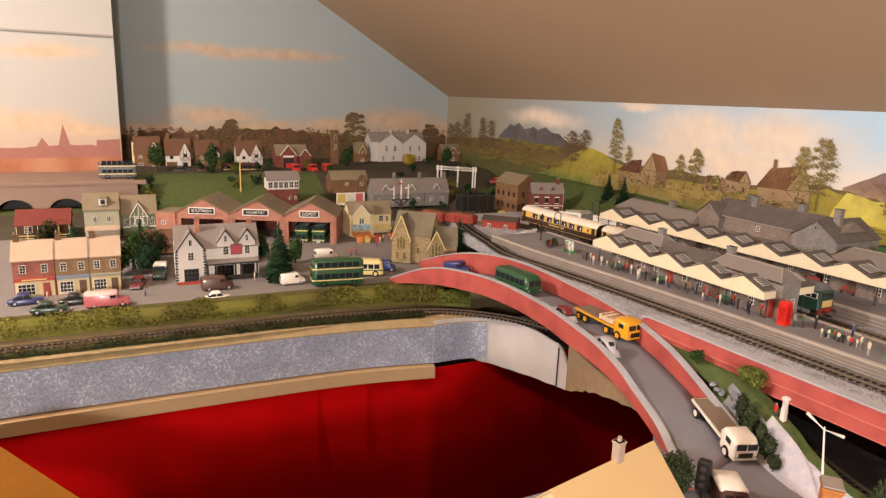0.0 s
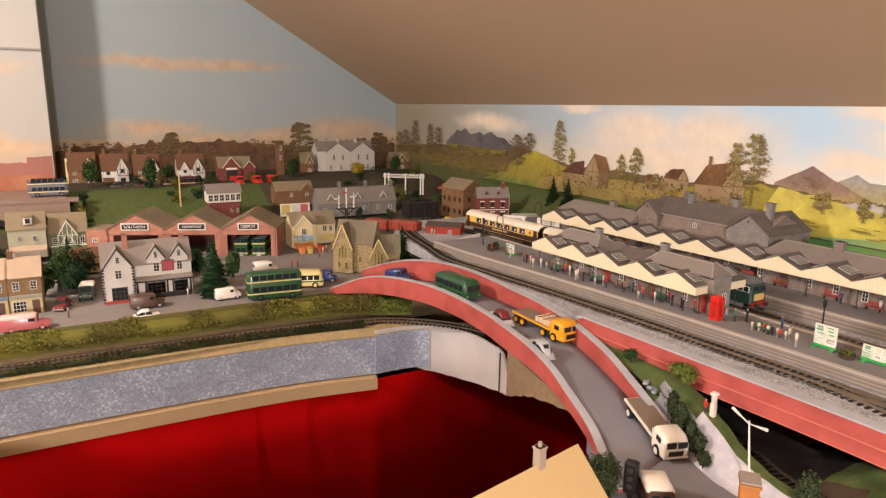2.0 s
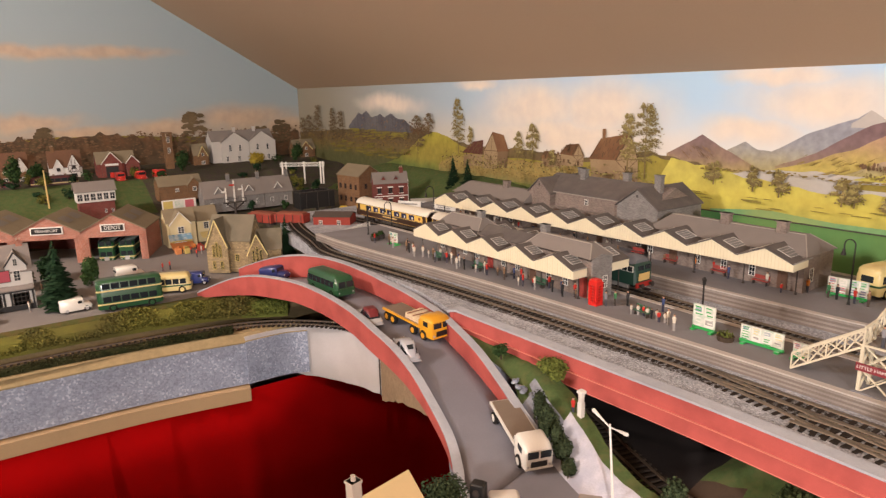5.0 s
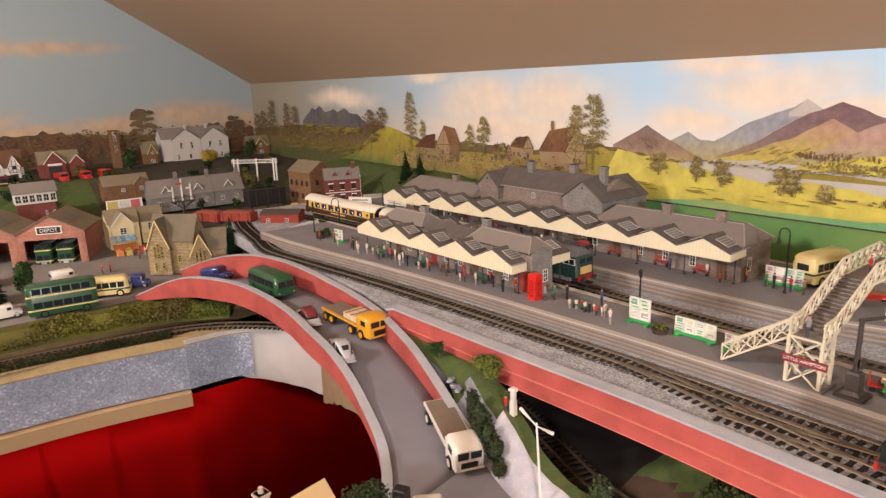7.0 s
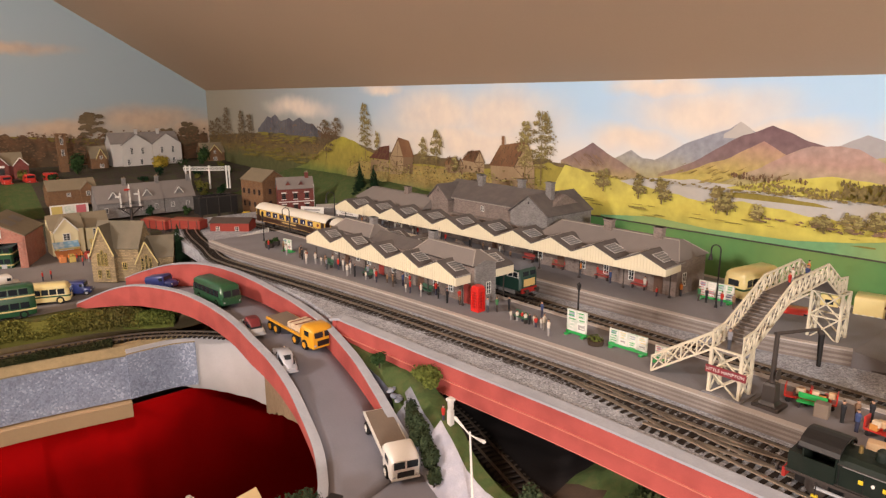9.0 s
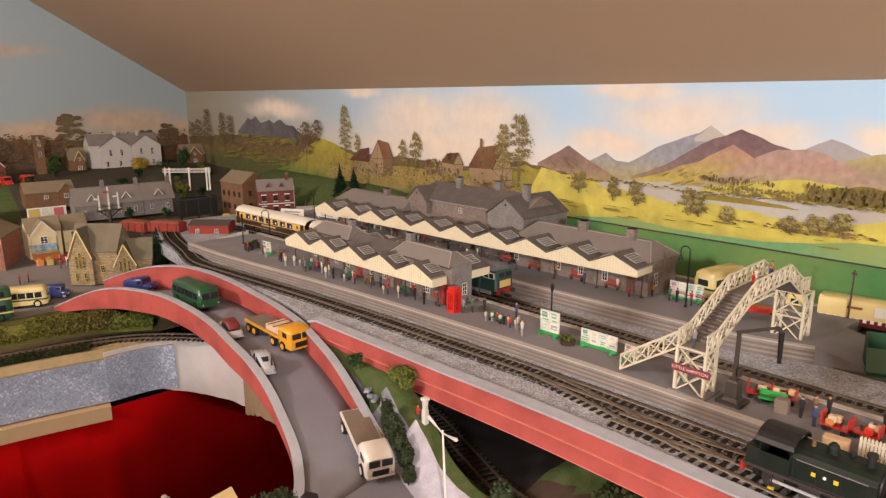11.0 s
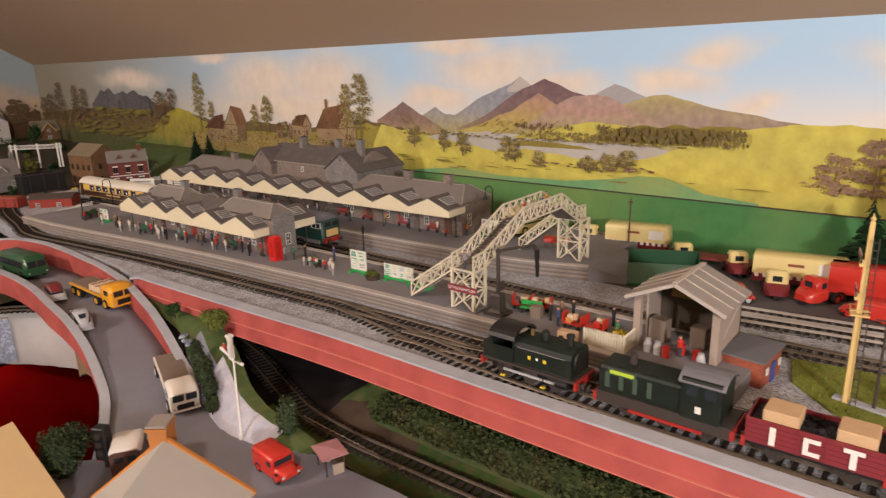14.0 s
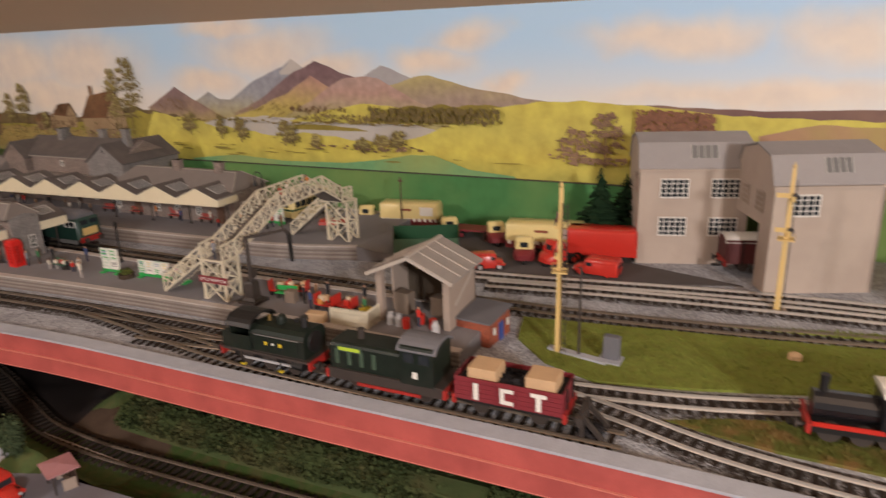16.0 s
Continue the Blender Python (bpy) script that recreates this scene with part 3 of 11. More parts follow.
    def leaves(self, c, r, n, size, seed, flat=1.0, inner=0.55):
        """Small leaf cards in a shell round c; r is (x, y, z)."""
        rnd = random.Random(seed)
        for _ in range(n):
            d = Vector((rnd.gauss(0, 1), rnd.gauss(0, 1), rnd.gauss(0, 1))).normalized()
            k = rnd.uniform(inner, 1.0) * (0.85 + 0.3 * noise.noise(d * 2.3 + Vector((seed, 0, 0))))
            p = Vector((c[0] + d.x * r[0] * k, c[1] + d.y * r[1] * k, c[2] + d.z * r[2] * k))
            nrm = (d + Vector((rnd.uniform(-1, 1), rnd.uniform(-1, 1), rnd.uniform(-0.4, 1.2))) * 0.8).normalized()
            u = nrm.cross((0.3, 0.5, 0.8)).normalized() * size * rnd.uniform(0.6, 1.4)
            v = nrm.cross(u).normalized() * size * rnd.uniform(0.5, 1.1)
            self.add([p - u, p - v * 0.9, p + u, p + v + nrm * size * 0.3], [(0, 1, 2, 3)])
        return self

    def mesh(self, name, mat):
        me = bpy.data.meshes.new(name)
        me.from_pydata(self.v, [], self.f)
        me.materials.append(mat)
        me.update()
        return me


def smooth(path, n=6):
    """More points along a path, on a smooth curve through the given ones."""
    out = []
    for i in range(len(path) - 1):
        p0, p1, p2, p3 = (Vector(path[max(0, min(len(path) - 1, i + k))]) for k in (-1, 0, 1, 2))
        for j in range(n):
            t = j / n
            out.append(0.5 * (2 * p1 + (p2 - p0) * t + (2 * p0 - 5 * p1 + 4 * p2 - p3) * t * t + (3 * p1 - p0 - 3 * p2 + p3) * t ** 3))
    return out + [Vector(path[-1])]


def part(name, b, mat, parent=None, label="", m=None, soft=False):
    me = b if isinstance(b, bpy.types.Mesh) else b.mesh(name, mat)
    if soft:
        me.shade_smooth()
        me.set_sharp_from_angle(angle=radians(40))
    ob = new(name, me)
    if parent is not None:
        ob.parent = parent
    if m is not None:
        ob.matrix_basis = m
    if label:
        ob["label"] = label
    return ob


def thing(name, label, category, m=None, group="", kind=""):
    ob = new(name)
    ob.empty_display_size = 0.01
    if m is not None:
        ob.matrix_basis = m
    return tagged(ob, label, category, group, kind)


def solo(name, b, mat, label, category, m=None, group="", kind="", soft=False):
    return tagged(part(name, b, mat, None, "", m, soft), label, category, group, kind)


_shared = {}


def shared(key, make, mat):
    """One mesh for all alike pieces."""
    if key not in _shared:
        _shared[key] = make().mesh(key[0], mat)
    return _shared[key]


def writing(words, size, mat, parent, m, name="lettering", depth=0.0002):
    cu = bpy.data.curves.new(name, "FONT")
    cu.body, cu.size, cu.align_x, cu.align_y, cu.extrude = words, size, "CENTER", "CENTER", depth
    tmp = new("tmp_text", cu)
    me = bpy.data.meshes.new_from_object(tmp.evaluated_get(bpy.context.evaluated_depsgraph_get()))
    bpy.data.objects.remove(tmp)
    me.materials.clear()
    me.materials.append(mat)
    ob = new(name, me)
    ob.parent, ob.matrix_basis = parent, m
    return ob


# ---- the room ----
WALL_Y, WALL_X, EAVE = 1.058, -2.384, 0.397
SLOPE = 0.593
RIDGE_Y = -0.72
RIDGE_Z = EAVE + SLOPE * (WALL_Y - RIDGE_Y)
FAR_Y, RIGHT_X, FLOOR = -2.5, 2.0, -0.9


def room():
    b = B().box(((WALL_X + RIGHT_X) / 2, WALL_Y + 0.05, (FLOOR + EAVE) / 2), (RIGHT_X - WALL_X + 0.2, 0.1, EAVE - FLOOR))
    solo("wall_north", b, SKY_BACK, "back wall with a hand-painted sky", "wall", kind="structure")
    gable = [(WALL_Y, FLOOR), (WALL_Y, EAVE), (RIDGE_Y, RIDGE_Z), (FAR_Y, EAVE), (FAR_Y, FLOOR)]
    solo("wall_west", B().prism_x(gable, WALL_X - 0.1, WALL_X), SKY_LEFT, "gable wall painted with sky and warm clouds", "wall", kind="structure")
    solo("wall_east", B().prism_x(gable, RIGHT_X, RIGHT_X + 0.1), UNSEEN_WALL, "plain dark unseen gable wall", "wall", kind="structure")
    b = B().box(((WALL_X + RIGHT_X) / 2, FAR_Y - 0.05, (FLOOR + EAVE) / 2), (RIGHT_X - WALL_X + 0.2, 0.1, EAVE - FLOOR))
    solo("wall_south", b, UNSEEN_WALL, "plain dark unseen low wall", "wall", kind="structure")
    b = B()
    for y0, y1 in ((WALL_Y + 0.1, RIDGE_Y), (FAR_Y - 0.1, RIDGE_Y)):
        e = EAVE - SLOPE * 0.1
        b.prism_x([(y0, e), (y1, RIDGE_Z), (y1, RIDGE_Z + 0.06), (y0, e + 0.06)], WALL_X - 0.1, RIGHT_X + 0.1)
    solo("ceiling", b, CEILING, "sloping cream plaster loft ceiling", "ceiling", kind="structure")
    b = B().box(((WALL_X + RIGHT_X) / 2, (WALL_Y + FAR_Y) / 2, FLOOR - 0.03), (RIGHT_X - WALL_X + 0.2, WALL_Y - FAR_Y + 0.2, 0.06))
    solo("floor", b, DARK_ROOM, "dark carpeted loft floor", "floor", kind="structure")
    # the chimney breast that stands out of the gable wall, with the painted city on it
    b = B().box((WALL_X + 0.09, -0.147 - 0.75, (FLOOR + 0.75) / 2), (0.18, 1.5, 0.75 - FLOOR))
    solo("wall_breast", b, SKY_CITY, "projecting wall panel painted with a hazy sky", "wall", kind="structure")
    b = B().box((WALL_X + 0.184, -0.147 - 0.75, 0.535), (0.004, 1.5, 0.006))
    b.box((WALL_X + 0.184, -0.45, 0.63), (0.004, 0.004, 0.19))
    solo("trim_panel_joint", b, BAR_GREY, "thin grey joint strip on the wall panel", "trim", kind="structure")


room()


# ---- the painted backscene ----
def ridge_line(points, rough, seed, n=10):
    """A painted outline with a little wobble between the summits."""
    out = []
    for i in range(len(points) - 1):
        (x0, z0), (x1, z1) = points[i], points[i + 1]
        for j in range(n):
            t = j / n
            out.append((x0 + (x1 - x0) * t, z0 + (z1 - z0) * t + rough * noise.noise((seed + (x0 + (x1 - x0) * t) * 40, seed, 0))))
    return out + [points[-1]]


COAT = 0.00008


PATCH = [(-0.60, 0.172), (-0.50, 0.182), (-0.40, 0.176), (-0.28, 0.178), (-0.205, 0.187), (-0.165, 0.195), (-0.125, 0.196), (-0.10, 0.188), (-0.07, 0.178), (0.0, 0.172)]
GREEN_PATCH = paint("painted_sea_green", (0.17, 0.36, 0.17), 0.75, 0.25, 9, 90, 0.1, tint=(0.36, 0.37, 0.11), amount=0.75)


def mural_north():
    mural = thing("painted_backscene", "hand-painted hills, mountains, lake and cottages", "mural", kind="structure")
    layer = [0]

    def flat(name, top, base, mat, rough=0.002, label=""):
        layer[0] += 1
        y = WALL_Y - COAT * layer[0]
        line = ridge_line(top, rough, layer[0] * 1.7)
        b = B()
        for (x0, z0), (x1, z1) in zip(line, line[1:]):
            b.add([(x0, y, min(base, z0 - 0.001)), (x1, y, min(base, z1 - 0.001)), (x1, y, z1), (x0, y, z0)], [(0, 1, 2, 3)])
        return part(name, b, mat, mural, label)

    def tree(x, z0, z1, w, mat=MURAL_TREE, seed=1):
        """A painted tree: a thin stem, ragged clumps of dark dabs and a few sunlit dabs along their tops."""
        layer[0] += 1
        rnd = random.Random(seed)
        y = WALL_Y - COAT * layer[0]
        b = B().add([(x - 0.0016, y, z0), (x + 0.0016, y, z0), (x + 0.0006, y, z1), (x - 0.0006, y, z1)], [(0, 1, 2, 3)])
        lit = B()
        pads = max(4, int((z1 - z0) / 0.011))
        for i in range(pads):
            t = (i + 0.5) / pads
            zz = z0 + (z1 - z0) * (0.24 + 0.76 * t)
            ww = w * (0.55 + 0.45 * math.sin(math.pi * min(1, 0.15 + 0.8 * t))) * (1.15 - 0.45 * t)
            for side in ((-1, 1) if i % 2 else (rnd.choice((-1, 1)), 0)):
                cx, cz, cw = x + side * ww * rnd.uniform(0.35, 0.62), zz + rnd.uniform(-0.003, 0.003), ww * rnd.uniform(0.38, 0.58)
                for q in range(46):
                    layer[0] += 0.0015
                    u, v, r = rnd.gauss(0, 0.5), rnd.gauss(0, 0.5), rnd.uniform(0.0007, 0.0020)
                    px, pz = cx + u * cw, cz + v * 0.0046 - 0.0035 * u * u
                    k = [rnd.uniform(0.6, 1.3) for _ in range(6)]
                    target = lit if v > 0.35 and rnd.random() < 0.6 else b
                    target.add([(px + r * 1.3 * k[j] * math.cos(j * 1.05), WALL_Y - COAT * layer[0] - (0.00005 if target is lit else 0), pz + r * 0.8 * k[j] * math.sin(j * 1.05)) for j in range(6)], [tuple(range(6))])
        layer[0] += 1
        ob = part("painted_tree", b, mat, mural)
        if lit.f:
            part("painted_sunlit_leaf", lit, MURAL_LEAF_LIGHT if mat is MURAL_TREE else mat, ob)
        return ob

    def sheet(name, q, mat, parent, label=""):
        layer[0] += 1
        return part(name, B().add([(x, WALL_Y - COAT * layer[0], z) for x, z in q], [tuple(range(len(q)))]), mat, parent, label)

    def cottage(roof, wall, gable, roof_mat, seed, stack=None):
        """A thatched cottage seen from a corner: long wall, half-timbered gable, roof slope with brush marks."""
        base = sheet("painted_cottage", wall, MURAL_WALL, mural)
        sheet("painted_gable", gable, MURAL_WALL, base)
        sheet("painted_thatch", roof, roof_mat, base)
        if stack:
            x, z = stack
            sheet("painted_stack", [(x - 0.004, z - 0.012), (x + 0.004, z - 0.012), (x + 0.004, z + 0.008), (x - 0.004, z + 0.008)], MURAL_THATCH, base)
        rnd, tb = random.Random(seed), B()
        layer[0] += 1
        y = WALL_Y - COAT * layer[0]

        def bar(p, q, w):
            dx, dz = q[0] - p[0], q[1] - p[1]
            k = w / math.hypot(dx, dz) / 2
            tb.add([(p[0] - dz * k, y, p[1] + dx * k), (p[0] + dz * k, y, p[1] - dx * k), (q[0] + dz * k, y, q[1] - dx * k), (q[0] - dz * k, y, q[1] + dx * k)], [(0, 1, 2, 3)])

        (ax, az), (px, pz), (bx, bz), (cx, cz), (dx, dz) = gable
        mid = ((ax + bx) / 2, (az + bz) / 2)
        for p, q, w in (((ax, az), (bx, bz), 0.0014), ((ax, az), (px, pz), 0.0026), ((bx, bz), (px, pz), 0.0026), ((px, pz), ((dx + cx) / 2, (dz + cz) / 2), 0.0011), ((ax, az), (cx, cz), 0.0010), ((bx, bz), (dx, dz), 0.0010), ((dx, (az + dz) / 2), (cx, (bz + cz) / 2), 0.0010)):
            bar(p, q, w)
        (wx, wz), (vx, vz), (ux, uz), (tx, tz) = wall
        for k in (0.28, 0.66):
            x0, z0 = wx + (vx - wx) * k, tz + (wz - tz) * 0.42
            bar((x0 - 0.0028, z0), (x0 + 0.0028, z0), 0.0070)
        bar((mid[0] - 0.003, mid[1] - 0.016), (mid[0] + 0.003, mid[1] - 0.016), 0.0080)
        part("painted_timber", tb, MURAL_BARK, base)
        mk = B()
        (r0, s0), (r1, s1), (r2, s2), (r3, s3) = roof
        for _ in range(46):
            u, v = rnd.random(), rnd.uniform(0, 0.78)
            x = (r0 + (r3 - r0) * u) * (1 - v) + (r1 + (r2 - r1) * u) * v
            z = (s0 + (s3 - s0) * u) * (1 - v) + (s1 + (s2 - s1) * u) * v
            w = rnd.uniform(0.0006, 0.0012)
            mk.add([(x - w, y - COAT, z), (x + w, y - COAT, z), (x + w + (r1 - r0) * 0.12, y - COAT, z + 0.007), (x - w + (r1 - r0) * 0.12, y - COAT, z + 0.007)], [(0, 1, 2, 3)])
        part("painted_straw", mk, MURAL_BARK, base)
        layer[0] += 2

    flat("pale_peak", [(-0.30, 0.285), (-0.241, 0.308), (-0.226, 0.317), (-0.211, 0.324), (-0.192, 0.318), (-0.165, 0.305), (-0.10, 0.28)], 0.19, MURAL_BLUE)
    flat("blue_mountain", [(-0.62, 0.25), (-0.578, 0.273), (-0.552, 0.285), (-0.530, 0.274), (-0.508, 0.272), (-0.459, 0.300), (-0.418, 0.315), (-0.389, 0.324), (-0.374, 0.336), (-0.353, 0.323), (-0.317, 0.295), (-0.26, 0.26)], 0.19, WASH_BLUE)
    flat("snow_cap", [(-0.397, 0.318), (-0.386, 0.325), (-0.374, 0.336), (-0.358, 0.326), (-0.352, 0.320)], 0.312, MURAL_SNOW, 0.001)
    flat("purple_mountain", [(-0.50, 0.250), (-0.442, 0.273), (-0.402, 0.298), (-0.369, 0.316), (-0.328, 0.331), (-0.301, 0.322), (-0.262, 0.307), (-0.240, 0.298), (-0.18, 0.26)], 0.20, WASH_PURPLE)
    flat("tawny_slope", [(-0.53, 0.235), (-0.452, 0.259), (-0.386, 0.284), (-0.358, 0.299), (-0.338, 0.309), (-0.308, 0.293), (-0.264, 0.281), (-0.20, 0.25)], 0.20, WASH_TAWNY, 0.003)
    flat("olive_mountain", [(-0.24, 0.27), (-0.197, 0.295), (-0.158, 0.306), (-0.134, 0.309), (-0.107, 0.302), (-0.071, 0.292), (-0.033, 0.286), (0.03, 0.275), (0.10, 0.262)], 0.20, WASH_OLIVE)
    flat("rose_hill", [(-0.40, 0.245), (-0.338, 0.273), (-0.308, 0.293), (-0.274, 0.306), (-0.241, 0.308), (-0.218, 0.305), (-0.186, 0.289), (-0.162, 0.276), (-0.10, 0.25)], 0.20, WASH_ROSE)
    flat("dark_peak", [(-0.70, 0.258), (-0.66, 0.278), (-0.63, 0.294), (-0.60, 0.277), (-0.55, 0.254), (-0.50, 0.232)], 0.20, WASH_PURPLE)
    flat("far_moor", [(0.05, 0.268), (0.173, 0.270), (0.30, 0.264), (0.45, 0.268), (0.60, 0.262), (1.2, 0.27)], 0.19, MURAL_PURPLE)
    flat("distant_hill", [(-2.38, 0.236), (-2.2, 0.245), (-2.05, 0.255), (-1.88, 0.262), (-1.65, 0.278), (-1.45, 0.268), (-1.3, 0.242), (-1.1, 0.243), (-0.9, 0.236), (-0.74, 0.258), (-0.66, 0.248), (-0.58, 0.235)], 0.02, WASH_HILL, 0.006)
    flat("dark_crag", [(-1.960, 0.270), (-1.925, 0.290), (-1.885, 0.314), (-1.860, 0.306), (-1.833, 0.320), (-1.805, 0.303), (-1.783, 0.302), (-1.745, 0.311), (-1.715, 0.302), (-1.680, 0.316), (-1.650, 0.302), (-1.600, 0.296), (-1.555, 0.278)], 0.262, MURAL_ROCK, 0.004)
    flat("corner_field", [(-1.72, 0.165), (-1.64, 0.186), (-1.58, 0.215), (-1.53, 0.242), (-1.50, 0.256), (-1.453, 0.268), (-1.40, 0.264), (-1.36, 0.246), (-1.25, 0.222), (-0.95, 0.220), (-0.80, 0.24), (-0.73, 0.252), (-0.66, 0.240)], 0.02, WASH_CORNER, 0.004)
    flat("yellow_field", [(-0.725, 0.170), (-0.712, 0.215), (-0.69, 0.250), (-0.66, 0.246), (-0.57, 0.236), (-0.45, 0.214), (-0.30, 0.203), (-0.2, 0.200)], 0.02, WASH_FIELD, 0.004)
    flat("garden_bank", [(-1.43, 0.185), (-1.38, 0.206), (-1.30, 0.214), (-1.10, 0.216), (-0.95, 0.214), (-0.84, 0.212), (-0.76, 0.206), (-0.71, 0.188)], 0.165, WASH_GARDEN, 0.006)
    flat("lake", [(-0.60, 0.228), (-0.55, 0.238), (-0.507, 0.245), (-0.43, 0.247), (-0.369, 0.243), (-0.269, 0.238), (-0.17, 0.241), (-0.11, 0.226)], 0.20, MURAL_LAKE, 0.003)
    flat("lake_shore", [(-0.60, 0.232), (-0.50, 0.226), (-0.42, 0.216), (-0.36, 0.222), (-0.28, 0.214), (-0.16, 0.206), (0.0, 0.21)], 0.02, WASH_FIELD, 0.005)
    flat("olive_shore", [(-0.40, 0.233), (-0.34, 0.236), (-0.28, 0.232), (-0.24, 0.228)], 0.2265, MURAL_HILL, 0.003)
    flat("yellow_bank", [(-0.385, 0.2395), (-0.332, 0.253), (-0.279, 0.263), (-0.246, 0.269), (-0.206, 0.265), (-0.13, 0.255)], 0.239, WASH_FIELD, 0.002)
    flat("wooded_slope", [(-0.235, 0.248), (-0.205, 0.259), (-0.175, 0.265), (-0.113, 0.266), (-0.03, 0.268), (0.03, 0.268)], 0.240, MURAL_HILL, 0.006)
    flat("yellow_hill", [(-0.24, 0.206), (-0.16, 0.218), (-0.116, 0.234), (-0.044, 0.262), (0.026, 0.273), (0.09, 0.274), (0.18, 0.268), (0.27, 0.258), (0.45, 0.254), (0.7, 0.25), (1.3, 0.25)], 0.02, WASH_FIELD, 0.002)
    flat("orange_field", [(0.30, 0.236), (0.36, 0.250), (0.45, 0.247), (0.6, 0.24)], 0.20, MURAL_ROSE, 0.002)
    cottage([(-1.321, 0.221), (-1.272, 0.251), (-1.232, 0.257), (-1.235, 0.221)], [(-1.313, 0.218), (-1.235, 0.221), (-1.236, 0.192), (-1.314, 0.188)], [(-1.229, 0.232), (-1.196, 0.275), (-1.176, 0.233), (-1.178, 0.190), (-1.232, 0.188)], MURAL_THATCH_RED, 1)
    sheet("painted_thatch", [(-1.197, 0.278), (-1.154, 0.272), (-1.134, 0.235), (-1.176, 0.231)], MURAL_THATCH, mural)
    sheet("painted_wall", [(-1.176, 0.232), (-1.138, 0.235), (-1.140, 0.196), (-1.178, 0.194)], MURAL_WALL_SHADE, mural)
    cottage([(-0.968, 0.240), (-0.945, 0.260), (-0.913, 0.264), (-0.929, 0.238)], [(-0.965, 0.240), (-0.929, 0.238), (-0.930, 0.216), (-0.964, 0.216)], [(-0.929, 0.238), (-0.913, 0.263), (-0.898, 0.240), (-0.900, 0.218), (-0.930, 0.216)], MURAL_THATCH, 2)
    cottage([(-1.026, 0.226), (-1.012, 0.243), (-0.984, 0.245), (-0.978, 0.228)], [(-1.022, 0.226), (-0.978, 0.228), (-0.978, 0.210), (-1.022, 0.210)], [(-0.978, 0.228), (-0.972, 0.244), (-0.962, 0.228), (-0.962, 0.210), (-0.978, 0.210)], MURAL_THATCH, 3)
    cottage([(-0.884, 0.235), (-0.853, 0.277), (-0.781, 0.289), (-0.814, 0.237)], [(-0.880, 0.236), (-0.814, 0.237), (-0.814, 0.192), (-0.874, 0.190)], [(-0.814, 0.237), (-0.780, 0.287), (-0.761, 0.243), (-0.759, 0.196), (-0.814, 0.192)], MURAL_THATCH, 4, (-0.845, 0.288))
    for i, (x, z0, z1, w) in enumerate(((-0.744, 0.208, 0.346, 0.034), (-0.785, 0.215, 0.325, 0.022), (-1.333, 0.217, 0.354, 0.030), (-1.051, 0.216, 0.302, 0.024), (-1.10, 0.215, 0.280, 0.020), (-1.28, 0.24, 0.285, 0.012), (-0.99, 0.215, 0.245, 0.014), (-0.60, 0.212, 0.250, 0.020), (-0.53, 0.207, 0.246, 0.012), (-0.487, 0.203, 0.244, 0.018), (-0.395, 0.200, 0.240, 0.016), (-0.378, 0.200, 0.232, 0.012), (-0.335, 0.199, 0.216, 0.011), (-0.25, 0.196, 0.214, 0.016), (-0.215, 0.198, 0.222, 0.018), (-0.185, 0.200, 0.230, 0.015))):
        tree(x, z0, z1, w, seed=i + 3)
    for i, (x, z0, z1, w) in enumerate(((0.085, 0.190, 0.238, 0.028), (0.122, 0.190, 0.262, 0.026))):
        tree(x, z0, z1, w, MURAL_MAUVE, seed=i + 90)
    for i, (x, z0, z1, w) in enumerate(((-2.195, 0.18, 0.336, 0.042), (-2.07, 0.2, 0.328, 0.034), (-2.01, 0.2, 0.320, 0.034), (-2.27, 0.2, 0.30, 0.050), (-2.33, 0.2, 0.29, 0.040), (-1.52, 0.206, 0.312, 0.040), (-1.465, 0.255, 0.318, 0.034))):
        tree(x, z0, z1, w, MURAL_DARK, seed=i + 40)

    def strokes(name, n, x0, x1, z0, z1, size, mat, seed, tall=0.5, slant=0.0):
        """Loose brush marks, too many to count."""
        rnd, b = random.Random(seed), B()
        for _ in range(n):
            layer[0] += 0.004
            y = WALL_Y - COAT * layer[0]
            x, z, r = rnd.uniform(x0, x1), rnd.uniform(z0, z1), size * rnd.uniform(0.5, 1.5)
            z += 0.004 * noise.noise((x * 9, seed, 0))
            k = [rnd.uniform(0.5, 1.35) for _ in range(7)]
            b.add([(x + r * k[j] * math.cos(j * 0.9), y, z + r * tall * k[j] * math.sin(j * 0.9) + slant * r * math.cos(j * 0.9)) for j in range(7)], [tuple(range(7))])
        tagged(part(name, b, mat, mural), kind="stuff")

    strokes("pale_field", 60, -1.92, -1.58, 0.236, 0.264, 0.018, MURAL_FIELD, 30, 0.10, 0.05)
    strokes("low_field", 60, -2.08, -1.58, 0.184, 0.222, 0.022, MURAL_OLIVE, 35, 0.11, 0.06)
    strokes("olive_stroke", 70, -2.34, -1.52, 0.195, 0.262, 0.010, MURAL_UMBER, 3, 0.12, 0.06)
    strokes("russet_scrub", 300, -2.37, -1.56, 0.200, 0.250, 0.0040, MURAL_BROWN, 1, 0.4)
    strokes("dark_scrub", 260, -2.37, -1.56, 0.19, 0.262, 0.0022, MURAL_DARK, 2, 0.55)
    strokes("field_hedge", 34, -2.20, -1.56, 0.215, 0.258, 0.011, MURAL_DARK, 31, 0.09, 0.08)
    strokes("hill_top_wood", 120, -1.56, -1.46, 0.262, 0.292, 0.0028, MURAL_BARK, 32, 0.8)
    strokes("cottage_garden", 420, -1.40, -0.72, 0.176, 0.212, 0.0030, MURAL_UMBER, 4, 0.35)
    strokes("garden_tree", 240, -1.40, -0.74, 0.188, 0.228, 0.0022, MURAL_TREE, 5, 0.8)
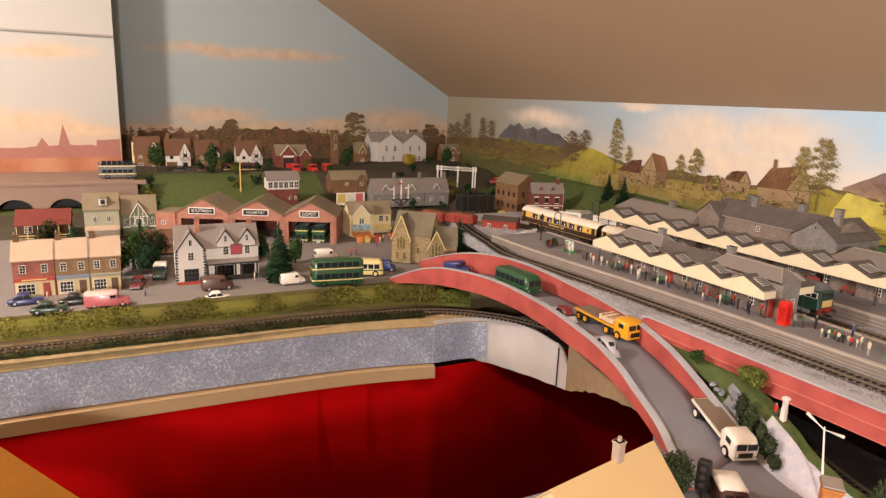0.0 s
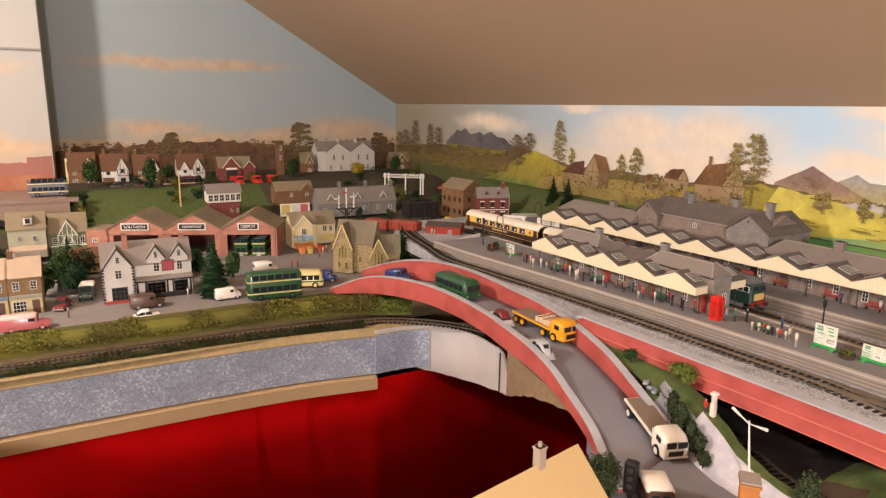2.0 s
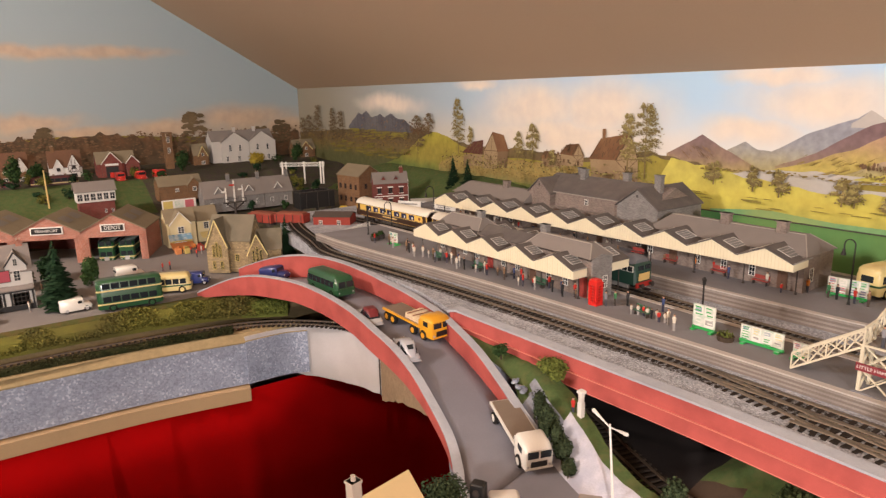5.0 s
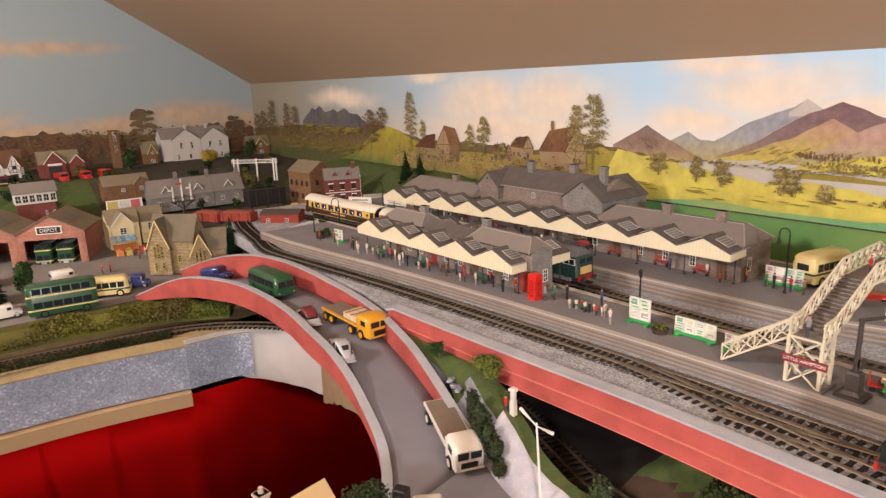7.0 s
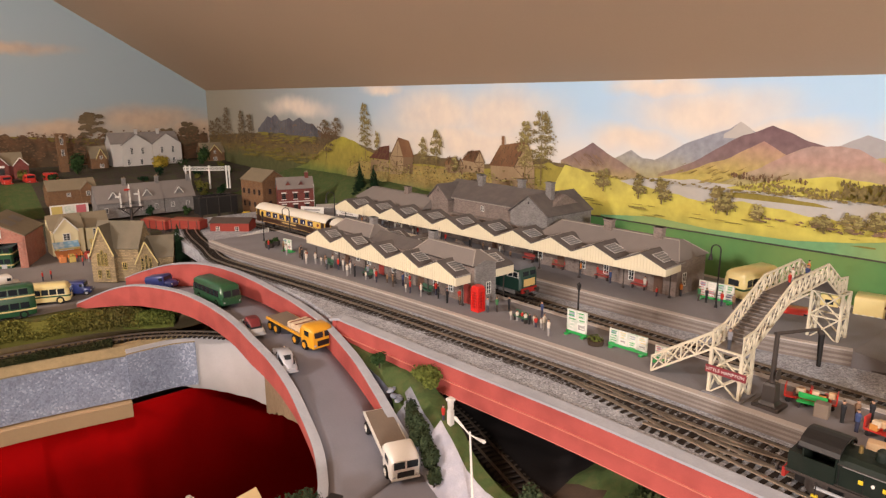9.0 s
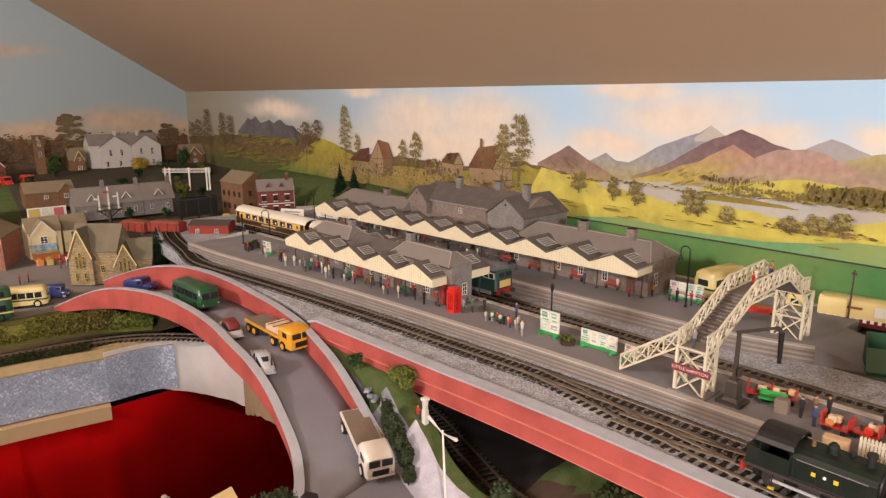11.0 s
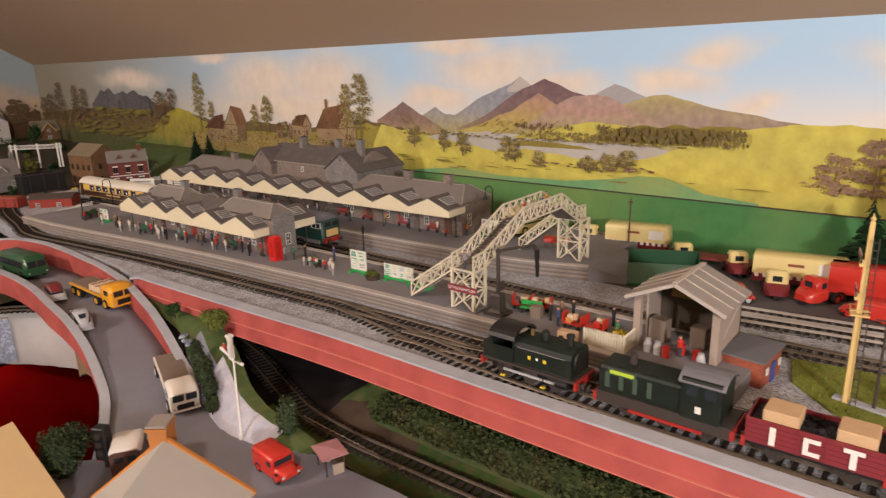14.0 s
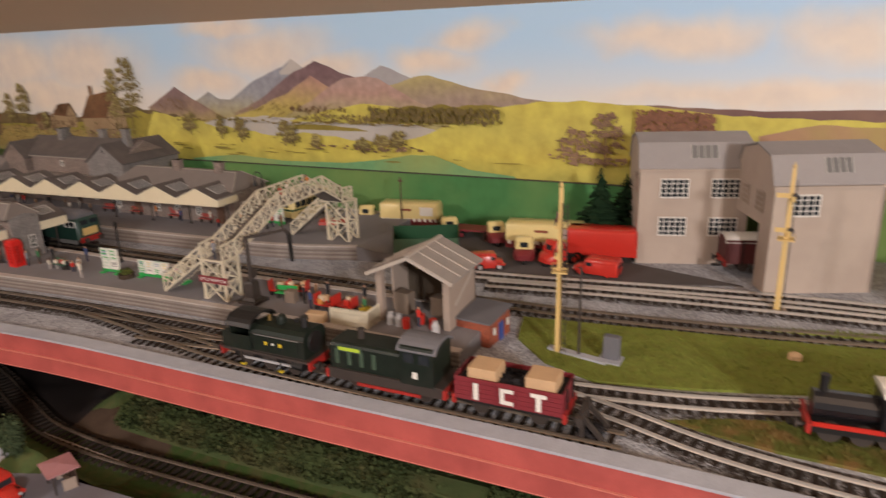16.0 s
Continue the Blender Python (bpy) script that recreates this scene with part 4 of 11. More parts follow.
    strokes("garden_light", 260, -1.40, -0.72, 0.180, 0.220, 0.0030, MURAL_LEAF_LIGHT, 6, 0.45)
    strokes("crag_mark", 110, -1.86, -1.58, 0.268, 0.300, 0.0050, MURAL_ROCK, 7, 0.30, -0.7)
    strokes("crag_light", 40, -1.86, -1.58, 0.270, 0.300, 0.0035, MURAL_MAUVE, 33, 0.3, 0.7)
    strokes("far_shore", 160, -0.62, -0.10, 0.238, 0.2425, 0.0030, MURAL_UMBER, 8, 0.4)
    strokes("wooded_bank", 420, -0.23, -0.02, 0.244, 0.264, 0.0016, MURAL_TREE, 9, 1.7)
    strokes("bank_tree", 130, -0.37, -0.20, 0.243, 0.252, 0.0016, MURAL_TREE, 19, 1.2)
    strokes("ridge_pine", 44, -0.375, -0.27, 0.256, 0.263, 0.0015, MURAL_BARK, 20, 2.0)
    strokes("meadow_bush", 40, -0.33, -0.14, 0.198, 0.204, 0.0035, MURAL_MAUVE, 21, 0.35)
    strokes("slope_mark", 26, -0.46, -0.30, 0.245, 0.272, 0.006, MURAL_UMBER, 22, 0.12, 0.5)
    strokes("peak_fold", 26, -0.66, -0.60, 0.252, 0.272, 0.004, MURAL_MAUVE, 13, 0.22, -0.8)
    strokes("field_stroke", 22, -0.70, 0.0, 0.182, 0.200, 0.014, MURAL_OLIVE, 14, 0.08)
    strokes("autumn_wood_leaf", 620, 0.160, 0.25, 0.232, 0.262, 0.0024, MURAL_AUTUMN, 17, 0.8)
    strokes("autumn_bush", 60, 0.075, 0.15, 0.194, 0.202, 0.0032, MURAL_MAUVE, 34, 0.5)
    # the flat green board along the foot of the wall
    b = B().box((0.28, WALL_Y - 0.0125, 0.085), (1.86, 0.003, 0.166))
    band = solo("trim_green_board", b, GREEN_BAND, "plain green painted board along the foot of the backscene", "backdrop", kind="structure")
    b = B()
    for (x0, z0), (x1, z1) in zip(PATCH, PATCH[1:]):
        b.add([(x0, WALL_Y - 0.0095, 0.168), (x1, WALL_Y - 0.0095, 0.168), (x1, WALL_Y - 0.0095, z1), (x0, WALL_Y - 0.0095, z0)], [(0, 1, 2, 3)])
    part("painted_green_bank", b, GREEN_PATCH, mural)
    part("dark_top_edge", B().box((0.28, WALL_Y - 0.0125, 0.1688), (1.86, 0.004, 0.0014)), DARK_METAL, band)


def mural_west():
    mural = thing("painted_townscape", "painted treeline, trees and roofs on the gable wall", "mural", kind="structure")

    def flat(name, x, top, base, mat, rough, seed):
        line = ridge_line(top, rough, seed)
        b = B()
        for (y0, z0), (y1, z1) in zip(line, line[1:]):
            b.add([(x, y0, base), (x, y1, base), (x, y1, z1), (x, y0, z0)], [(0, 1, 2, 3)])
        part(name, b, mat, mural)

    flat("painted_hill", WALL_X + 0.002, [(-0.145, 0.23), (0.0, 0.24), (0.2, 0.258), (0.4, 0.255), (0.55, 0.245), (0.7, 0.235), (0.9, 0.23), (1.05, 0.235)], 0.0, MURAL_HILL, 0.006, 3)
    flat("painted_treeline", WALL_X + 0.004, [(-0.145, 0.235), (-0.05, 0.246), (0.1, 0.25), (0.19, 0.262), (0.3, 0.256), (0.38, 0.262), (0.5, 0.245), (0.6, 0.225), (0.75, 0.21), (0.95, 0.235), (1.05, 0.24)], 0.0, MURAL_TREELINE, 0.022, 9)
    for i, (y, z0, z1, w) in enumerate(((0.661, 0.2, 0.332, 0.045), (0.20, 0.22, 0.285, 0.03), (0.98, 0.2, 0.28, 0.04), (0.90, 0.2, 0.262, 0.03))):
        rnd = random.Random(i + 70)
        b = B()
        for q in range(60):
            t = rnd.random()
            py, pz, r = y + rnd.uniform(-w, w) * (1.1 - 0.6 * t), z0 + (z1 - z0) * t, rnd.uniform(0.006, 0.012)
            b.add([(WALL_X + 0.006 + i * 0.0008 + 0.0000125 * q, py + r * math.cos(j * 0.9) * 1.3, pz + r * 0.7 * math.sin(j * 0.9)) for j in range(7)], [tuple(range(7))])
        part("painted_tree", b, MURAL_DARK, mural)
    rnd, b = random.Random(77), B()
    for q in range(1900):
        py = rnd.uniform(-0.14, 1.05)
        pz, r = rnd.triangular(0.13, 0.262, 0.245) + 0.014 * noise.noise((py * 9, 2, 0)), rnd.uniform(0.002, 0.0058)
        k = [rnd.uniform(0.5, 1.35) for _ in range(7)]
        b.add([(WALL_X + 0.010 + 0.000003 * q, py + r * k[j] * math.cos(j * 0.9), pz + r * 0.6 * k[j] * math.sin(j * 0.9)) for j in range(7)], [tuple(range(7))])
    tagged(part("painted_leafage", b, MURAL_BARK, mural), kind="stuff")
    # the brick city on the breast
    city = thing("painted_city", "painted hazy red brick city with a spire", "mural", kind="structure")
    x = WALL_X + 0.181

    def roofs(name, top, base, mat, off, rough):
        line = ridge_line(top, rough, off * 900)
        b = B()
        for (y0, z0), (y1, z1) in zip(line, line[1:]):
            b.add([(x + off, y0, base), (x + off, y1, base), (x + off, y1, z1), (x + off, y0, z0)], [(0, 1, 2, 3)])
        part(name, b, mat, city)

    roofs("far_roofs", [(-0.9, 0.20), (-0.40, 0.205), (-0.372, 0.21), (-0.356, 0.236), (-0.34, 0.21), (-0.315, 0.214), (-0.300, 0.275), (-0.285, 0.214), (-0.26, 0.213), (-0.23, 0.215), (-0.215, 0.21), (-0.213, 0.228), (-0.15, 0.232)], 0.0, MURAL_CITY_FAR, 0.0, 0.002)
    roofs("near_roofs", [(-0.9, 0.172), (-0.4, 0.174), (-0.30, 0.176), (-0.15, 0.178)], 0.0, MURAL_CITY, 0.002, 0.001)


mural_north()
mural_west()


# ---- boards and ground ----
BOARD = 0.100   # top of the station board
TOWN = 0.034    # street level of the town
PLAT = 0.1146   # platform surface


STEP = lambda a, b, v: (lambda t: t * t * (3 - 2 * t))(min(1, max(0, (v - a) / (b - a))))


def town_height(x, y):
    base = 0.0 + TOWN * STEP(-1.045, -1.10, x) + 0.012 * STEP(-1.30, -1.42, x) + 0.02 * STEP(-1.55, -1.72, x)
    base += (0.075 * STEP(-1.83, -2.06, x) + 0.012 * STEP(-2.06, -2.3, x)) * STEP(-0.22, -0.12, y)
    yard = 0.062 + 0.028 * STEP(0.72, 0.80, y) + 0.055 * STEP(-1.8, -2.05, x)
    w = STEP(0.57, 0.66, y) * STEP(-1.0, -1.06, x)
    return base * (1 - w) + max(base, yard) * w


def town_ground():
    b = B()
    nx, ny = 110, 130
    X = np.linspace(WALL_X, -0.985, nx)
    Y = np.linspace(-0.9, 1.05, ny)
    for y in Y:
        for x in X:
            b.v.append((x, y, town_height(x, y) + (0.0012 * noise.noise((x * 60, y * 60, 0)) if x < -1.83 or x > -1.1 else 0)))
    for j in range(ny - 1):
        for i in range(nx - 1):
            b.f.append((j * nx + i, j * nx + i + 1, (j + 1) * nx + i + 1, (j + 1) * nx + i))
    ob = solo("ground_town", b, YARD, "grey and green modelled ground of the town", "ground", kind="structure", soft=True)
    ob.data.materials.append(GRASS_GREEN)
    ob.data.materials.append(HEDGE_FLOOR)
    ob.data.materials.append(SAND)
    ob.data.materials.append(YARD_DARK)
    for p in ob.data.polygons:
        x, y, _ = p.center
        if -2.06 < x < -1.86 and y < 0.42:
            p.material_index = 1
        elif x < -1.62 or y > 0.58:
            p.material_index = 4
        elif -1.10 < x < -1.058:
            p.material_index = 2
        elif x > -1.058:
            p.material_index = 3
    # the body of the board under it
    solo("baseboard_town", B().box((-1.69, 0.1, -0.058), (1.38, 1.9, 0.05)), PLY, "tan plywood baseboard under the town", "baseboard", kind="structure")


GRASS_GREEN = paint("mid_green_grass", (0.080, 0.120, 0.042), 0.95, 0.35, 200, 1500, 1.0, tint=(0.13, 0.12, 0.05), amount=0.5)
YARD_DARK = paint("dark_cinder_yard", (0.075, 0.06, 0.05), 0.9, 0.3, 120, 1200, 0.8, tint=(0.07, 0.085, 0.035), amount=0.6)
HEDGE_FLOOR = paint("olive_ground_scatter", (0.085, 0.09, 0.028), 0.95, 0.35, 160, 1500, 1.0, tint=(0.12, 0.075, 0.03), amount=0.6)
SAND = paint("sandy_strip", (0.33, 0.255, 0.14), 0.9, 0.25, 150, 900, 0.5, tint=(0.22, 0.17, 0.095), amount=0.6)
WELL = smooth([(-0.985, -0.95, 0), (-0.985, -0.30, 0), (-0.983, 0.0, 0), (-0.975, 0.2, 0), (-0.951, 0.352, 0)], 6)
WELL_BEND = smooth([(-0.951, 0.352, 0), (-0.948, 0.425, 0), (-0.914, 0.478, 0), (-0.855, 0.498, 0), (-0.80, 0.499, 0), (-0.765, 0.495, 0), (-0.69, 0.455, 0)], 16)
WELL_UNDER = smooth([(-0.69, 0.455, 0), (-0.6, 0.432, 0), (-0.5, 0.418, 0), (-0.43, 0.408, 0)], 10)


def hung(path, xs, zs, top, ragged=0.0):
    """A wall of varying depth that hangs along a plan."""
    rings = []
    for i, p in enumerate(path):
        a, c = path[max(0, i - 1)], path[min(len(path) - 1, i + 1)]
        u = Vector(c - a).normalized().cross((0, 0, 1)) * 0.004
        z = float(np.interp(p.x, xs, zs)) + ragged * noise.noise((p.x * 130, p.y * 130, 4))
        rings.append([(p.x, p.y, z), (p.x, p.y, top), (p.x - u.x, p.y - u.y, top), (p.x - u.x, p.y - u.y, z)])
    return B().rings(rings)


def well():
    face = lambda z0, z1, t: [(-t, z0), (0, z0), (0, z1), (-t, z1)]
    solo("retaining_wall", B().sweep(WELL, face(-0.083, -0.011, 0.004)), STONE_SHEET, "blue-grey embossed stone sheet retaining wall", "wall", kind="structure")
    solo("retaining_wall_plaster", hung(WELL_BEND, [-0.951, -0.94, -0.914, -0.88, -0.80, -0.765, -0.69], [-0.079, -0.090, -0.097, -0.096, -0.083, -0.074, -0.040], -0.003), PLASTER, "curved white plaster card wall below the track", "wall", kind="structure")
    b = B().cyl((-0.7655, 0.4935, -0.072), (-0.7655, 0.4935, -0.004), 0.0012, n=6)
    solo("trim_wall_joint", b, DARK_METAL, "dark joint between two lengths of card wall", "trim", kind="structure")
    solo("retaining_wall_brown", hung(WELL_UNDER, [-0.69, -0.64, -0.60, -0.55, -0.50, -0.43], [-0.040, -0.018, 0.000, 0.014, 0.024, 0.026], 0.036, 0.004), BROWN_STONE, "brown printed stone wall under the bridge", "wall", kind="structure")
    solo("trim_board_edge", B().sweep(WELL, [(-0.03, -0.108), (0.012, -0.108), (0.012, -0.086), (-0.03, -0.084)]), PLY, "tan painted board edge under the stone wall", "trim", kind="structure")
    back = smooth([(-0.951, 0.352, 0), (-0.952, 0.48, 0), (-0.945, 0.62, 0), (-0.915, 0.75, 0), (-0.86, 0.85, 0), (-0.78, 0.905, 0), (-0.70, 0.915, 0)], 6)
    path = [*WELL, *back[1:]]
    rings = []
    for k, z in enumerate((-0.09, -0.3, -0.6, FLOOR + 0.01)):
        ring = []
        for i, p in enumerate(path):
            a, c = path[max(0, i - 1)], path[min(len(path) - 1, i + 1)]
            u = Vector(c - a).normalized().cross((0, 0, 1))
            off = 0.006 + (0.004 + 0.012 * k) * (math.sin(i * 1.9 + 0.4 * k) * 0.5 + 0.25 * math.sin(i * 0.73)) * (0.2 if i < len(WELL) else 0.12)
            ring.append((p.x + u.x * off, p.y + u.y * off, z))
        rings.append(ring)
    b = B()
    n = len(path)
    b.v = [p for r in rings for p in r]
    for k in range(3):
        for i in range(n - 1):
            b.f.append((k * n + i, k * n + i + 1, (k + 1) * n + i + 1, (k + 1) * n + i))
    ob = solo("curtain", b, CURTAIN, "deep red cloth hung below the baseboards", "curtain", soft=True)
    md = ob.modifiers.new("thick", "SOLIDIFY")
    md.thickness = 0.002
    solo("retaining_wall_corner", hung([p + Vector((0.0022, -0.0008, 0)) for p in WELL_BEND[:24]], [-1.0, 0.0], [-0.083, -0.083], -0.0105), STONE_SHEET, "blue-grey stone sheet carried round the corner", "wall", kind="structure")
    solo("trim_sand_edge", B().sweep([*WELL, *WELL_BEND[1:24]], [(-0.022, 0.0015), (-0.010, 0.0005), (0.0015, -0.0105), (0.0015, -0.0125), (-0.022, -0.0125)]), SAND, "sandy earth edge above the stone wall", "trim", kind="structure")
    # black sheets that stand for the shade in the opening under the bridge
    solo("wall_under_station", B().box((-0.2, 0.93, -0.46), (2.0, 0.02, 0.9)), BLACK, "black sheet painting the shade under the station board", "wall", kind="structure")
    solo("wall_under_village", B().box((-0.37, 0.05, -0.46), (0.02, 0.62, 0.92)), DARK_ROOM, "near-black sheet painting the shade beside the lower village board", "wall", kind="structure")
    # varnished board in the foreground
    b = B().prism_z([(-0.73, -0.281), (-0.592, -0.197), (-0.50, -0.141), (-0.44, -0.24), (-0.53, -0.295), (-0.67, -0.38)], -0.03, 0.0)
    solo("timber_board", b, WOOD, "varnished orange pine board beside the well", "board")


# front edge of the station board: the coping of the red wall
WALL_LINE = [(-0.60, 0.513), (-0.578, 0.512), (-0.385, 0.523), (-0.235, 0.533), (-0.055, 0.537), (0.13, 0.542), (0.30, 0.543), (0.7, 0.54)]


def boards():
    edge = [(-1.42, 0.600), (-1.30, 0.553), (-1.20, 0.532), (-1.05, 0.522), (-0.9, 0.528), (-0.7, 0.530), (-0.60, 0.517)] + [(x, y + 0.004) for x, y in WALL_LINE[1:]] + [(1.9, 0.54)]
    b = B().prism_z([(1.9, 1.04), (-1.42, 1.04)] + edge, BOARD - 0.022, BOARD)
    ob = solo("ground_station", b, BALLAST, "grey ballasted station board", "ground", kind="structure")
    # brick retaining wall along its front, with thin moulded courses and a grey coping
    wall = thing("red_retaining_wall", "coral red brick-paper retaining wall with a grey coping", "wall", kind="structure")
    path = smooth([(x, y, 0) for x, y in WALL_LINE], 8)
    part("wall_face", B().sweep(path, [(-0.006, 0.071), (0.004, 0.073), (0.0, 0.1045), (-0.006, 0.1045)]), RED_WALL, wall)
    part("coping", B().sweep(path, [(-0.012, 0.1045), (0.0015, 0.1045), (0.0015, 0.1065), (-0.012, 0.1075)]), COPING, wall, "grey card coping")
    for z in (0.0735, 0.0885):
        part("course_line", B().sweep(path, [(0.0022, z), (0.0042, z), (0.0042, z + 0.0006), (0.0022, z + 0.0006)]), COPING_LINE, wall)
    # low ground in front
    poly = [(-0.445, 0.397), (-0.39, 0.364), (-0.345, 0.338), (-0.388, 0.292), (-0.388, -0.2), (1.9, -0.2), (1.9, 0.470), (-0.1, 0.470), (-0.22, 0.462), (-0.30, 0.448), (-0.36, 0.462), (-0.42, 0.478)]
    solo("ground_street", B().prism_z(poly, 0.005, 0.030), ROAD, "grey painted street of the lower village", "road", kind="structure")
    b = B()
    nx, ny = 120, 26
    X, V = np.linspace(-0.62, 1.2, nx), np.linspace(0, 1, ny)
    for v in V:
        for x in X:
            front = 0.448 if x < -0.22 else 0.470
            y = front + (0.62 - front) * v
            z = 0.012 + 0.016 * STEP(0.15, 0.0, v) + 0.066 * STEP(0.46, 0.80, v) * STEP(-0.30, -0.16, x) + 0.0035 * noise.noise((x * 45, y * 45, 1))
            b.v.append((x, y, z))
    for j in range(ny - 1):
        for i in range(nx - 1):
            b.f.append((j * nx + i, j * nx + i + 1, (j + 1) * nx + i + 1, (j + 1) * nx + i))
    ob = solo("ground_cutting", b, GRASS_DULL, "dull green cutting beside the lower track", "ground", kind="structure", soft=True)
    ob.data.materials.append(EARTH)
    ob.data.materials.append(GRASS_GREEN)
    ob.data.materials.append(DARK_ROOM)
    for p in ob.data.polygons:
        # near-black faces paint the shade under the station board and bridge
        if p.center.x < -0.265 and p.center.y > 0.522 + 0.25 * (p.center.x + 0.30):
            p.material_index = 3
        elif p.center.x < -0.15:
            p.material_index = 1 if 0.528 < p.center.y < 0.556 else 2
    # near-black sheet added below, its darkness standing for shade
    solo("ground_under", B().box((0.75, 0.5, -0.02), (2.2, 1.1, 0.02)), DARK_ROOM, "near-black sheet painting the shade on the underside", "ground", kind="structure")


COPING_LINE = paint("pale_red_line", (0.62, 0.22, 0.17), 0.7, 0.1, 100, 900, 0.1)
town_ground()
well()
boards()


# ---- track ----
def track(label, pts, z, spaced=0.0086, group="railway tracks", singles=None, rail=None, buried=False):
    """Rails on sleepers along a plan; singles is a stretch of x in which each sleeper is a piece of its own."""
    path = smooth([(x, y, z) for x, y in pts], 10)
    t = thing("railway_track", label, "track", group=group)
    gauge = 0.0165
    for side in (-1, 1):
        o = side * gauge / 2
        part("rail", B().sweep(path, [(o - 0.0012, 0.002), (o + 0.0012, 0.002), (o + 0.0005, 0.0028), (o + 0.0005, 0.0044), (o - 0.0005, 0.0044), (o - 0.0005, 0.0028)]), rail or RAIL, t)
    if z > 0.05 and not buried:
        tagged(part("track_bed", B().sweep(path, [(-0.019, 0.0), (0.019, 0.0), (0.0165, 0.0010), (-0.0165, 0.0010)]), BED, t), kind="stuff")
    lens = [0.0]
    for a, c in zip(path, path[1:]):
        lens.append(lens[-1] + (c - a).length)
    joined, rnd = B(), random.Random(len(pts))
    me = shared(("sleeper",), lambda: B().box((0, 0, 0.001), (0.0036, 0.0305, 0.002), 0, 0.92), SLEEPER)
    s, count = 0.002, 0
    while s < lens[-1]:
        i = max(0, int(np.searchsorted(lens, s)) - 1)
        p = path[i].lerp(path[i + 1], (s - lens[i]) / max(1e-9, lens[i + 1] - lens[i]))
        d = path[i + 1] - path[i]
        a = math.degrees(math.atan2(d.y, d.x)) + rnd.uniform(-1.5, 1.5)
        if singles and singles[0] < p.x < singles[1] and count < 290:
            part("sleeper", me, None, t, m=pose(p.x, p.y, p.z - (0.0013 if buried else 0), 0, 0, a))
            count += 1
        else:
            joined.box((p.x, p.y, p.z + (-0.0003 if buried else 0.001)), (0.0036, 0.0305, 0.002), a)
        s += spaced
    if joined.v:
        tagged(part("joined_timber", joined, SLEEPER, t), kind="stuff")
    return path


FRONT_LIP = [(-1.10, 0.548), (-1.0, 0.553), (-0.88, 0.567), (-0.75, 0.585), (-0.6, 0.602), (-0.45, 0.615), (-0.29, 0.627), (-0.1, 0.634), (0.0, 0.632), (0.10, 0.630)]
TRACK_PLATFORM = [(-1.40, 0.625), (-1.32, 0.592), (-1.225, 0.566), (-1.1, 0.545)] + [(x, y - 0.025) for x, y in FRONT_LIP[1:-1]] + [(0.08, 0.612), (0.14, 0.618)]


def tracks():
    track("main line beside the platform, dark sleepers and worn rails", TRACK_PLATFORM, BOARD, singles=(-0.5, 0.14))
    track("turnout line along the red wall, dark sleepers", [(-0.31, 0.6), (-0.25, 0.594), (-0.19, 0.585), (-0.12, 0.576), (-0.05, 0.571), (0.05, 0.570), (0.12, 0.572), (0.24, 0.575)], BOARD + 0.0003, singles=(-0.42, 0.24), buried=True)
    track("crossover rails beside the turnout", [(-0.20, 0.578), (-0.13, 0.585), (-0.06, 0.598), (0.0, 0.606), (0.06, 0.611)], BOARD + 0.0005, buried=True)
    track("line between the platforms", [(-1.32, 0.70), (-1.1, 0.73), (-0.8, 0.75), (-0.4, 0.76), (0.0, 0.764), (0.2, 0.772), (0.41, 0.80), (0.7, 0.86)], BOARD, singles=(-0.5, 0.5))
    track("curving line through the grass", [(0.10, 0.615), (0.19, 0.628), (0.267, 0.640), (0.338, 0.660), (0.45, 0.70), (0.7, 0.80)], BOARD, singles=(0.1, 0.5), rail=RAIL_BRIGHT)
    track("line curving away along the wall", [(0.12, 0.625), (0.18, 0.618), (0.234, 0.605), (0.29, 0.588), (0.36, 0.578), (0.46, 0.575), (0.8, 0.57)], BOARD + 0.0003, singles=(0.12, 0.5), rail=RAIL_BRIGHT)
    track("siding at the edge of the goods yard", [(-0.04, 0.83), (0.1, 0.845), (0.29, 0.872), (0.42, 0.880), (0.8, 0.89)], BOARD, rail=RAIL_BRIGHT)
    track("siding beside the works", [(0.05, 0.815), (0.2, 0.835), (0.4, 0.85), (0.8, 0.862)], BOARD, rail=RAIL_BRIGHT)
    track("lower line round the town", [(-1.035, -0.9), (-1.035, -0.25), (-1.03, 0.0), (-1.02, 0.2), (-0.992, 0.365), (-0.93, 0.46), (-0.84, 0.520), (-0.7, 0.56), (-0.5, 0.575)], 0.001, rail=RAIL_DULL)
    track("lower line in the cutting under the red wall", [(-0.62, 0.60), (-0.45, 0.570), (-0.34, 0.537), (-0.278, 0.519), (-0.203, 0.5135), (-0.132, 0.5165), (0.0, 0.524), (0.1, 0.53), (0.4, 0.54)], 0.0165, singles=(-0.35, 0.1), rail=RAIL_DULL)


tracks()


